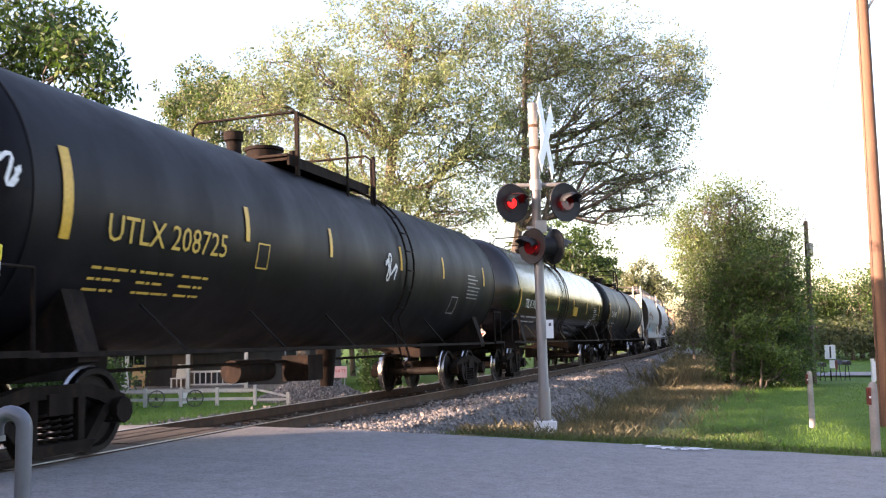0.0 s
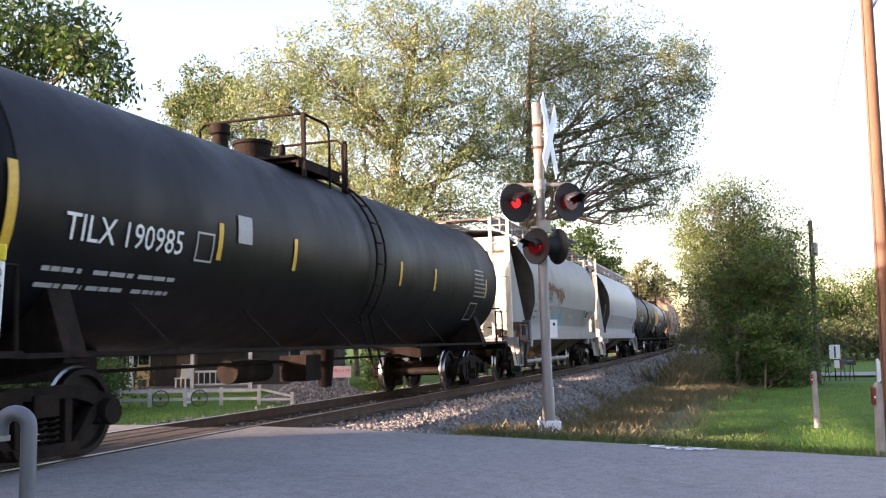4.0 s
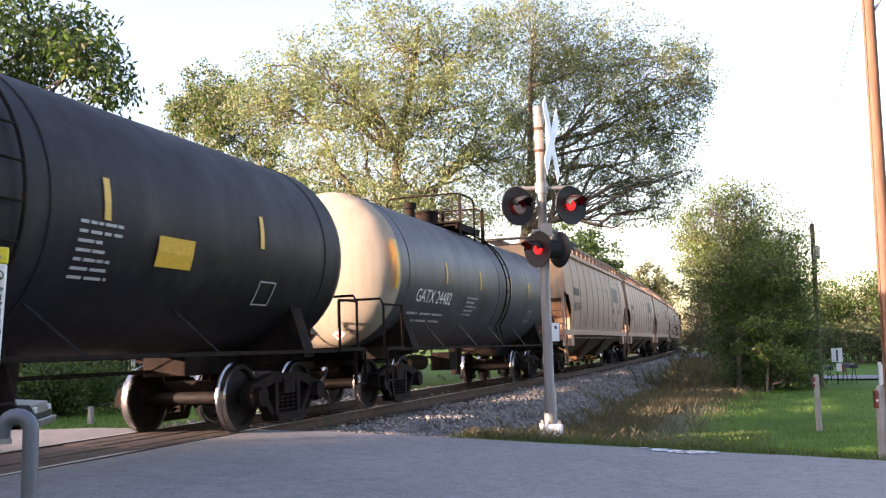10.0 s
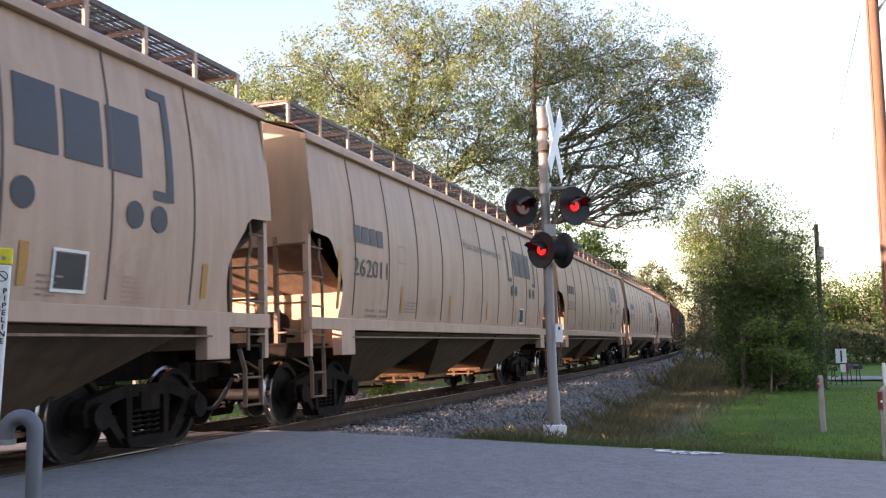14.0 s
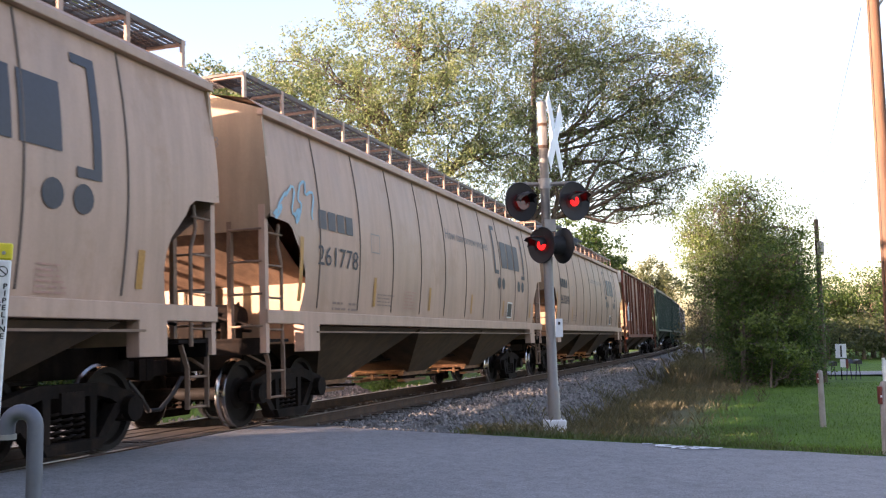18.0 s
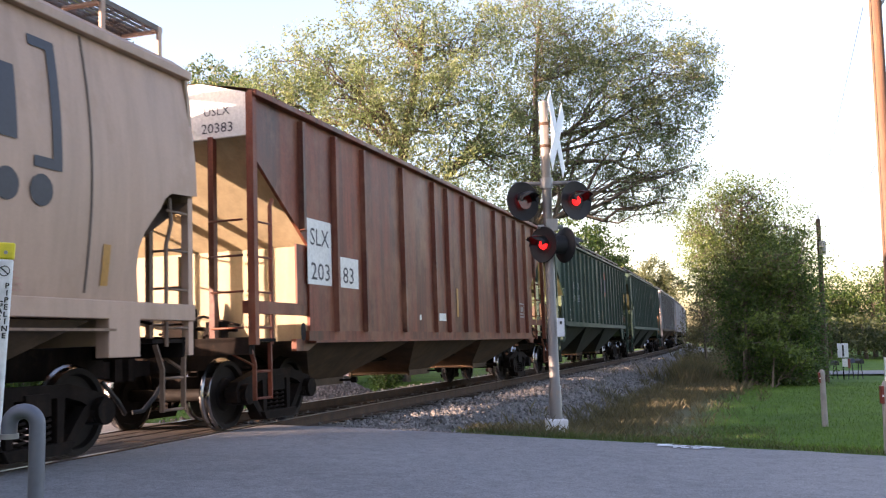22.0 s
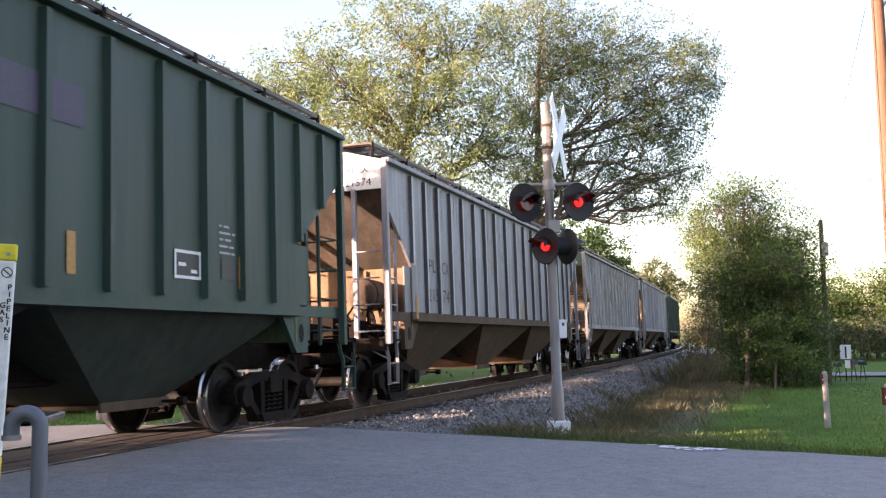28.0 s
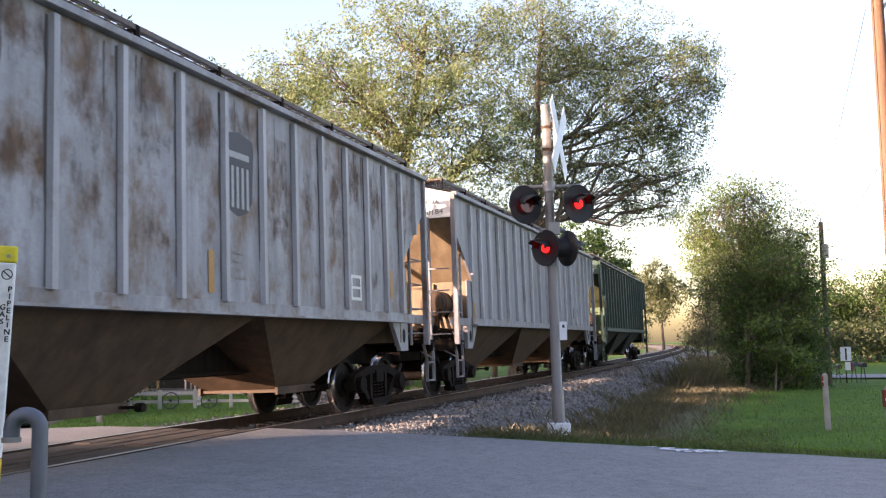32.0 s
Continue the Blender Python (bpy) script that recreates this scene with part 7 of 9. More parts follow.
def tree(label, base, stem, depth, blobs, leaves, size, mats, seed, trunk_r=0.3, clumps=16, thick=1.0, name="tree", spread=0.55, droop=0.3, crown_label="", per=15, gap=0.55, boughs=(), holes=-0.2):
    """stem: points of the trunk. blobs: (x, z, half width, half height) of the crown's masses round y = depth."""
    rnd = random.Random(seed)
    rs = np.random.RandomState(seed)
    o = Vector(base)
    t = thing(name, label, "tree", m=Matrix.Translation(o))
    pts = [Vector(p) - o for p in stem]
    pts[0].z -= 0.1
    rad = [trunk_r * (1 - 0.75 * i / (len(pts) - 1)) for i in range(len(pts))]
    part("trunk", Shape().tube(pts, rad, 10), BARK, t)
    total = sum(b[2] * b[3] for b in blobs)
    allc = []
    limbs = Shape()
    for b in boughs:
        bp = [Vector((x, depth + 0.15 * i, z)) - o for i, (x, z) in enumerate(b)]
        fine = []
        for i in range(len(bp) - 1):
            fine += crooked(bp[i], bp[i + 1], rnd, 4, 0.1)[:-1]
        fine.append(bp[-1])
        part("bough", Shape().tube(fine, [trunk_r * 0.42 * (1 - 0.82 * i / (len(fine) - 1)) for i in range(len(fine))], 8), BARK, t)
    for bx, bz, rx, rz in blobs:
        y = depth + rnd.uniform(-1, 1) * rx * 0.6
        c = Vector((bx, y, bz)) - o
        low = [p for p in pts if p.z < c.z - 0.25 * rz] or [pts[0]]
        st = min(low, key=lambda p: (p - c).length + rnd.uniform(0, 1.0))
        k = pts.index(st)
        r0 = min(rad[k] * 0.7, 0.05 + 0.035 * (c - st).length)
        path = crooked(st, c, rnd, 6, 0.16, 0.04)
        limbs.tube(path, [r0 * (1 - 0.75 * i / 6) for i in range(7)], 7)
        n = max(4, int(clumps * (rx * rz) ** 0.5 / 2.4))
        tips = list(path[3:])
        for _ in range(n):
            u = Vector((rnd.gauss(0, 1), rnd.gauss(0, 1), rnd.gauss(0, 1))).normalized() * rnd.uniform(0.35, 1.0) ** 0.6
            q = c + Vector((u.x * rx, u.y * rx * 0.9, u.z * rz))
            br = crooked(path[rnd.randint(2, 6)], q, rnd, 4, 0.2, 0.03)
            limbs.tube(br, [r0 * 0.3 * (1 - 0.8 * i / 4) + 0.006 for i in range(5)], 5, False)
            tips += br[1:]
        # leaves sit in tufts on twigs, all through the mass
        m = int(leaves * (rx * rz) / total)
        k = max(8, m // per)
        tufts = []
        for _ in range(k):
            u = Vector((rnd.gauss(0, 1), rnd.gauss(0, 1), rnd.gauss(0, 1))).normalized()
            e = (1 + 0.35 * noise.noise(u * 1.7 + c)) * rnd.random() ** 0.4 * (1.12 if rnd.random() < 0.9 else 1.35)
            q = c + Vector((u.x * rx, u.y * rx, u.z * rz)) * e
            if noise.noise((q + o) * gap) < holes:
                continue
            near = min(rnd.sample(tips, min(6, len(tips))), key=lambda a: (a - q).length_squared)
            if (near - q).length < 1.6:
                limbs.tube([near, q], [0.012, 0.004], 3, False)
            tufts.append(q)
        tt = np.array([list(x) for x in tufts])
        idx = rs.randint(0, len(tt), m)
        allc.append(tt[idx] + rs.normal(size=(m, 3)) * np.array([1, 1, 0.85]) * spread * 0.42)
    part("branchwork", limbs, BARK, t, clean=False)["kind"] = "stuff"
    c = np.concatenate(allc)
    rs.shuffle(c)
    cut = 0
    for j, (mat, share) in enumerate(mats):
        m = int(len(c) * share)
        me = leaf_mesh("crown", c[cut:cut + m], seed + j, size[0], size[1], mat, droop)
        cr = part("crown", me, None, t, crown_label)
        cr["kind"] = "stuff"
        cut += m
    return t


tree("tall spreading willow with olive leaves beyond the track", (-2.2, 45, -0.8), [(-2.2, 45, -0.8), (-2.3, 45, 3.0), (-2.5, 45, 6.5), (-2.0, 45, 10.5), (-1.2, 45, 14.8), (-1.0, 45.3, 16.8)], 45,
     [(-6.0, 14.5, 2.9, 2.1), (-2.2, 15.8, 3.2, 2.5), (-3.8, 11.9, 3.2, 2.4), (-0.3, 12.4, 2.9, 2.9), (-8.2, 13.1, 2.4, 1.9), (-1.7, 8.8, 2.9, 1.9), (1.7, 15.5, 2.4, 2.4), (2.1, 10.7, 2.1, 2.4), (-6.0, 10.0, 2.4, 1.6), (-3.9, 7.5, 2.9, 1.3), (0.2, 7.2, 2.4, 1.3)],
     66000, (0.18, 0.07), [(LEAF_OLIVE, 0.75), (LEAF_GREY, 0.25)], 5, 0.42, 17, gap=1.4, holes=-0.02, boughs=(
         ((-2.3, 3.7), (-2.5, 6.9), (-3.6, 9.7), (-3.8, 12.7)), ((-2.3, 2.6), (-1.5, 5.6), (-0.3, 8.5), (1.6, 11.0), (2.7, 13.5)), ((-2.5, 6.9), (-4.9, 9.4), (-6.6, 12.8)), ((-1.8, 10.5), (-3.3, 12.7), (-5.2, 13.0))))
tree("tall airy willow leaning over the track", (3.2, 50, -0.8), [(3.2, 50, -0.8), (3.6, 50, 3.0), (4.4, 50, 7.0), (4.8, 50, 11.0), (4.9, 50, 15.0), (5.2, 50, 18.5)], 50,
     [(5.3, 18.0, 3.3, 2.4), (9.2, 17.0, 3.3, 2.1), (12.2, 15.0, 2.4, 1.8), (8.5, 13.5, 3.0, 2.4), (10.5, 11.0, 2.1, 2.1), (7.0, 15.6, 2.6, 2.2), (4.5, 13.6, 2.4, 3.0), (13.3, 16.3, 1.5, 1.2), (4.8, 9.6, 2.4, 2.1), (7.2, 10.8, 2.2, 1.6), (10.0, 9.2, 1.5, 1.0), (11.6, 9.6, 1.0, 0.8), (12.6, 12.4, 1.6, 1.5), (11.2, 13.4, 1.8, 1.6), (9.6, 8.1, 1.6, 0.8), (11.7, 8.3, 1.2, 0.8), (13.0, 10.2, 1.0, 0.9), (13.4, 14.2, 1.2, 1.2)],
     70000, (0.18, 0.066), [(LEAF_OLIVE, 0.55), (LEAF_GREY, 0.45)], 8, 0.3, 15, gap=1.5, holes=-0.02, boughs=(
         ((4.7, 3.3), (5.0, 9.6), (5.0, 14.2), (5.3, 18.9)), ((4.6, 3.3), (5.7, 7.4), (6.9, 10.5), (8.5, 12.5), (10.9, 13.3)), ((5.7, 7.4), (6.6, 11.7), (7.9, 13.9), (9.8, 15.7)), ((6.9, 10.5), (8.9, 10.6), (10.4, 10.0), (11.6, 9.2))))
tree("dark-leaved tree behind the willow", (-8.0, 56, -0.8), [(-8.0, 56, -0.8), (-8.4, 56.5, 4), (-10.0, 57, 9), (-11.5, 58, 13.5)], 58,
     [(-14.1, 16.2, 2.4, 2.1), (-12.0, 14.8, 2.8, 2.4), (-15.5, 15.4, 1.4, 1.4), (-11.0, 11.5, 2.6, 2.0)], 17000, (0.26, 0.11), [(LEAF_GREY, 0.5), (LEAF_DARK, 0.5)], 12, 0.3, 15)
tree("leafy green and yellowing tree with low foliage beside the track", (12.0, 39.5, -0.8), [(12.0, 39.5, -0.8), (12.0, 39.5, 1.5), (12.2, 39.5, 4.0), (12.4, 39.5, 6.8)], 39.5,
     [(12.2, 6.7, 1.7, 1.0), (11.2, 5.7, 1.6, 1.2), (13.5, 5.7, 1.6, 1.2), (12.2, 4.7, 2.4, 1.2), (11.1, 4.3, 1.2, 1.2), (14.0, 4.3, 1.2, 1.2), (12.0, 3.3, 2.0, 1.0), (13.6, 3.1, 1.4, 1.1)], 34000, (0.13, 0.055), [(LEAF_BUSH, 0.6), (LEAF_OLIVE, 0.4)], 21, 0.2, 20, 0.8, spread=0.5, gap=0.9, holes=-0.12)
tree("dense dark green thicket beside the track", (11.6, 37.6, -0.8), [(11.6, 37.6, -0.8), (11.7, 37.6, 1.0), (11.8, 37.6, 2.4)], 37.8,
     [(12.6, 2.3, 1.6, 1.6), (11.7, 1.9, 0.8, 1.5), (13.7, 1.9, 1.0, 1.6), (12.8, 0.5, 1.6, 1.1), (11.9, 0.2, 0.6, 0.7), (13.9, 0.3, 1.0, 1.0), (14.2, -0.1, 0.7, 0.8), (13.1, -0.3, 1.2, 0.6), (11.5, 3.3, 0.8, 0.9), (12.9, 4.0, 1.5, 0.9), (14.0, 3.2, 0.8, 1.1)], 42000, (0.12, 0.06), [(LEAF_DARK, 0.84), (LEAF_BUSH, 0.16)], 23, 0.12, 14, 0.8, spread=0.5, gap=0.7, holes=-0.25)
tree("sprawling yellow-green sapling in front of the thicket", (12.2, 36.2, -0.8), [(12.2, 36.2, -0.8), (12.3, 36.2, 0.2), (12.6, 36.2, 1.4)], 36.2,
     [(12.2, 1.6, 0.7, 0.35), (13.1, 1.5, 0.5, 0.3), (11.7, 0.9, 0.6, 0.3), (12.6, 0.6, 0.8, 0.3), (13.2, 0.1, 0.5, 0.3)], 2600, (0.17, 0.07), [(LEAF_BUSH, 1.0)], 29, 0.05, 12, spread=0.35, gap=1.2, holes=0.0, droop=0.1)
for _i, (_x, _y, _h) in enumerate(((33.6, 86, 6.6), (37.5, 84, 7.4), (41.5, 82, 7.0), (30.5, 90, 5.6))):
    tree("leafy green tree at the far edge of the lawn", (_x, _y, -0.8), [(_x, _y, -0.8), (_x, _y, _h * 0.4), (_x, _y, _h * 0.8)], _y,
         [(_x, _h * 0.72, 2.4, 1.8), (_x - 1.6, _h * 0.5, 1.8, 1.6), (_x + 1.6, _h * 0.5, 1.9, 1.6), (_x, _h * 0.2, 2.6, 1.6)], 9500, (0.24, 0.13), [(LEAF_BUSH, 0.2), (LEAF_DARK, 0.8)], 90 + _i, 0.22, 12, spread=0.6, gap=0.35)
tree("dark green walnut tree beyond the track", (-13.4, 26.5, -0.8), [(-13.4, 26.5, -0.8), (-13.4, 26.5, 3.0), (-13.2, 26.5, 6.0), (-12.8, 26.3, 9.0)], 26.3,
     [(-11.5, 10.1, 1.7, 1.2), (-9.9, 9.1, 1.1, 1.0), (-12.4, 8.6, 1.5, 1.2), (-9.3, 8.3, 0.5, 0.5), (-13.7, 9.8, 1.9, 1.9), (-14.5, 7.0, 1.8, 1.4), (-12.0, 6.5, 1.2, 1.0)], 15000, (0.24, 0.085), [(LEAF_DARK, 0.8), (LEAF_BUSH, 0.2)], 33, 0.3, 14, spread=0.5, droop=0.8)
tree("dark green trees of a wood behind the track", (10.5, 80, -0.5), [(10.5, 80, -0.5), (10.6, 80, 4), (10.9, 80, 8.5)], 80,
     [(10.8, 7.9, 2.9, 3.3), (13.2, 7.8, 2.4, 2.9), (14.3, 5.9, 1.4, 1.9), (8.4, 7.4, 2.9, 2.9), (11.5, 3.5, 3.0, 2.2)], 17000, (0.3, 0.15), [(LEAF_DARK, 0.7), (LEAF_BUSH, 0.3)], 41, 0.3, 16, spread=0.6)
tree("small far tree beyond the bend", (25.0, 112, -0.5), [(25.0, 112, -0.5), (24.8, 112, 4), (24.5, 112, 7.5)], 112,
     [(24.0, 8.3, 2.1, 2.0), (25.9, 6.9, 1.8, 1.6), (23.5, 5.7, 2.6, 2.3)], 7000, (0.36, 0.18), [(LEAF_GREY, 0.6), (LEAF_FAR, 0.4)], 43, 0.22, 12, spread=0.7)


def woods():
    """Far belts of trees that close the view on every side, some added unseen to block the sun: one mesh of trunks and
    leaves in clumps.
    """
    rs = np.random.RandomState(77)
    cs = []
    stems = Shape()

    def clump(x, y, h, w, n):
        m = rs.randint(5, 8)
        for _ in range(m):
            c = np.array([x + rs.uniform(-0.5, 0.5) * w, y + rs.uniform(-0.5, 0.5) * w, -0.8 + h * rs.uniform(0.25, 0.86)])
            cs.append(c + rs.normal(size=(n // m, 3)) * np.array([w * 0.2, w * 0.2, h * 0.13]))
        stems.tube([(x, y, -1), (x + rs.uniform(-0.3, 0.3), y, h * 0.7)], [0.2, 0.08], 5, False)
    # belt on the right-hand side beyond the lawn
    for i in range(26):
        a = i / 25
        clump(28 + 60 * a + rs.uniform(-2, 2), 100 - 34 * a + rs.uniform(-4, 4), rs.uniform(5.5, 8.0), 5.0, 1800)
        clump(24 + 50 * a + rs.uniform(-1.5, 1.5), 84 - 26 * a + rs.uniform(-2, 2), rs.uniform(2.4, 3.6), 4.6, 1500)
    # scrub where the track bends away
    for i in range(26):
        s = 55 + i * 9
        p = tk(s, rs.uniform(8.5, 12.5))
        clump(p.x, p.y, rs.uniform(2.6, 5.5), 3.0, 1500)
    for i in range(18):
        s = 95 + i * 13
        p = tk(s, rs.uniform(-12, -6.5))
        clump(p.x, p.y, rs.uniform(5, 9), 4.5, 1400)
    # unseen belt sunward of the yard, ending at the road, added to block sun
    for i in range(57):
        p = tk(-41.0 + i * 1.9, -37 + rs.uniform(-2.5, 2.5))
        clump(p.x, p.y, rs.uniform(7.3, 8.3) if i < 9 else rs.uniform(8.8, 9.8), 3.6, 4600)
    # unseen scrub beyond the track, near side of the road, added against sun patches
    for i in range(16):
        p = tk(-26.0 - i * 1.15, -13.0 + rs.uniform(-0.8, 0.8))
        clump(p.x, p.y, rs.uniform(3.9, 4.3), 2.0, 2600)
    # unseen taller trees, added to cut sky glow on the road
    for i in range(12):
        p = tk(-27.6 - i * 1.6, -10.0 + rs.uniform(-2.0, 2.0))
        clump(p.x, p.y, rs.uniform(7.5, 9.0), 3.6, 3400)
    # belt beyond the house on the left
    for i in range(34):
        a = i / 33
        clump(-85 + 92 * a + rs.uniform(-2, 2), 66 + 12 * math.sin(a * 5) + rs.uniform(-4, 4), rs.uniform(4.5, 8), 5.0, 1300)
    # belt across the road, facing the train
    for i in range(44):
        a = i / 43
        clump(-55 + 140 * a + rs.uniform(-2, 2), -34 - 9 * math.sin(a * 4) + rs.uniform(-4, 4), rs.uniform(14.0, 18.0), 6.5, 2600)
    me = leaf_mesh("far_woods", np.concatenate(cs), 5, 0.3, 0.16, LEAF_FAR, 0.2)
    tagged(new("far_woods", me), "far belts of green trees and scrub, some added out of view to block sun", "woods", kind="stuff")
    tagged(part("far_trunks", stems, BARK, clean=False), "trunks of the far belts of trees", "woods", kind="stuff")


woods()
tree("hazy brown scrub beside the bend of the track", (14.6, 54.0, -0.6), [(14.6, 54, -0.6), (14.5, 54, 0.8), (14.7, 54, 2.2)], 54,
     [(14.5, 2.2, 1.0, 1.1), (13.9, 1.1, 0.9, 0.9), (15.3, 1.3, 1.0, 1.2), (14.6, 3.4, 0.8, 0.9)], 5200, (0.16, 0.06), [(leafy("tawny_scrub_leaves", (0.10, 0.085, 0.05), (0.22, 0.19, 0.11), 0.4), 1.0)], 71, 0.09, 18, spread=0.5, gap=0.9, holes=-0.1)


def grass():
    """Blades: dry weeds along the ballast, short green turf by the road's edge."""
    rs = np.random.RandomState(9)

    def blades(name, label, pts, hmin, hmax, width, mat, lean):
        n = len(pts)
        p = np.asarray(pts)
        h = rs.uniform(hmin, hmax, n)[:, None]
        a = rs.uniform(0, 2 * np.pi, n)
        d = np.stack([np.cos(a), np.sin(a), np.zeros(n)], 1)
        b = np.stack([-np.sin(a), np.cos(a), np.zeros(n)], 1) * width
        up = np.array([0, 0, 1.0])
        l = rs.uniform(0, lean, n)[:, None]
        v = np.stack([p - b / 2, p + b / 2, p + up * h * 0.6 + d * h * l * 0.4 + b * 0.3, p + up * h + d * h * l], 1).reshape(-1, 3)
        me = bpy.data.meshes.new(name)
        me.vertices.add(4 * n)
        me.vertices.foreach_set("co", v.ravel())
        me.loops.add(4 * n)
        me.loops.foreach_set("vertex_index", np.arange(4 * n))
        me.polygons.add(n)
        me.polygons.foreach_set("loop_start", np.arange(n) * 4)
        me.materials.append(mat)
        me.update(calc_edges=True)
        tagged(new(name, me), label, "grass", kind="stuff")

    def spot(s, l, dz=0.0):
        z = ground_z(s, l)
        if abs(l) < 3.9:
            k = smooth(0, 2.6, s - ROAD_B)
            z = max(z, bed_z(l) * k + (1 - k) * (road_z(l) - 0.04))
        p = tk(s, l)
        return (p.x, p.y, z + dz)
    DRY = leafy("dry_straw_weeds", (0.08, 0.07, 0.038), (0.185, 0.15, 0.085), 0.3)
    TURF = leafy("turf_blades", (0.06, 0.125, 0.012), (0.13, 0.24, 0.028), 0.3)
    WEED = leafy("green_verge_weeds", (0.055, 0.085, 0.024), (0.14, 0.16, 0.055), 0.3)
    pts, low = [], []
    for _ in range(15000):
        s = ROAD_B + 0.1 + 36 * rs.rand() ** 1.4
        l = 3.6 + 0.5 * noise.noise((s * 0.35, 7.0, 1.0)) + abs(rs.normal(0, 1.3))
        if noise.noise((s * 0.6, l * 0.6, 2.0)) > -0.05 + 0.3 * rs.rand() - 0.3:
            (pts if s > ROAD_B + 6 else low).append(spot(s, l))
    tall = []
    for cs, cl, ws, wl, n in ((-6.5, 4.3, 1.6, 0.35, 1500), (-3.0, 4.5, 2.2, 0.5, 1600), (3.0, 4.6, 2.5, 0.6, 2400), (9.0, 5.0, 3.0, 0.8, 5000), (15.0, 5.3, 3.5, 0.9, 7000), (22.0, 5.6, 3.5, 0.8, 5000)):
        for _ in range(n // 22):
            s0, l0 = cs + rs.normal(0, ws), cl + rs.normal(0, wl)
            tall += [spot(s0 + rs.normal(0, 0.12), l0 + rs.normal(0, 0.12)) for _ in range(22)]
    blades("dry_weeds", "tawny dry weeds along the foot of the ballast", pts, 0.04, 0.2, 0.006, DRY, 1.0)
    blades("tall_dry_grass", "tufts of tall tawny grass beside the ballast", tall, 0.1, 0.3, 0.007, DRY, 0.8)
    brush = []
    for cs, cl, ws, wl, n in ((21.0, 5.0, 3.0, 0.5, 4000), (30.0, 4.9, 4.0, 0.6, 6000), (40.0, 5.0, 5.0, 0.7, 6000), (52.0, 5.0, 6.0, 0.8, 5000)):
        for _ in range(n // 30):
            s0, l0 = cs + rs.normal(0, ws), cl + rs.normal(0, wl)
            brush += [spot(s0 + rs.normal(0, 0.2), l0 + rs.normal(0, 0.2)) for _ in range(30)]
    blades("tawny_brush", "rank tawny brush along the foot of the ballast", brush, 0.3, 0.85, 0.014, DRY, 0.6)
    blades("low_dry_weeds", "low tawny weeds between the ballast and the mast", low, 0.03, 0.16, 0.007, DRY, 1.1)
    pts = [spot(ROAD_B + 0.05 + abs(rs.normal(0, 0.22)), rs.uniform(3.6, 14)) for _ in range(3500)]
    pts += [spot(ROAD_B + 0.2 + 9 * rs.rand() ** 1.3, 4.2 + 3.6 * rs.rand()) for _ in range(12000)]
    blades("verge_weeds", "ragged green and brown weeds on the verge", pts, 0.025, 0.085, 0.009, WEED, 1.0)
    pts = [spot(ROAD_B + 0.3 + 30 * rs.rand() ** 1.5, 6.2 + 12 * rs.rand()) for _ in range(42000)]
    blades("lawn_blades", "short mown lawn grass", pts, 0.03, 0.075, 0.012, TURF, 0.8)
    pts = [spot(-8 + 26 * rs.rand(), -4.4 - 9 * rs.rand()) for _ in range(14000)]
    blades("yard_blades", "green yard grass beyond the track", pts, 0.04, 0.11, 0.014, TURF, 0.8)


grass()


# ---------------------------------------------------------------- crossing signal
MAST = surface("dull_aluminium_mast", (0.21, 0.2, 0.19), 0.5, 0.35, 0.12, 4, 30, 0.06, 4, (0.3, 0.18, 0.1), 0.2)
SIGN_WHITE = surface("white_sign_enamel", (0.72, 0.74, 0.78), 0.45, 0, 0.06, 4, 30, 0.03)
LAMP_BLACK = surface("matt_black_lamp_housing", (0.016, 0.016, 0.018), 0.6, 0, 0.25, 6, 40, 0.05)
RED_LIT = plain("lit_red_lens", (1.0, 0.02, 0.015), 0.3, 0.0, 0.5)
RED_DIM = plain("unlit_red_lens", (0.16, 0.008, 0.008), 0.12)


LENS_FLAPS = []


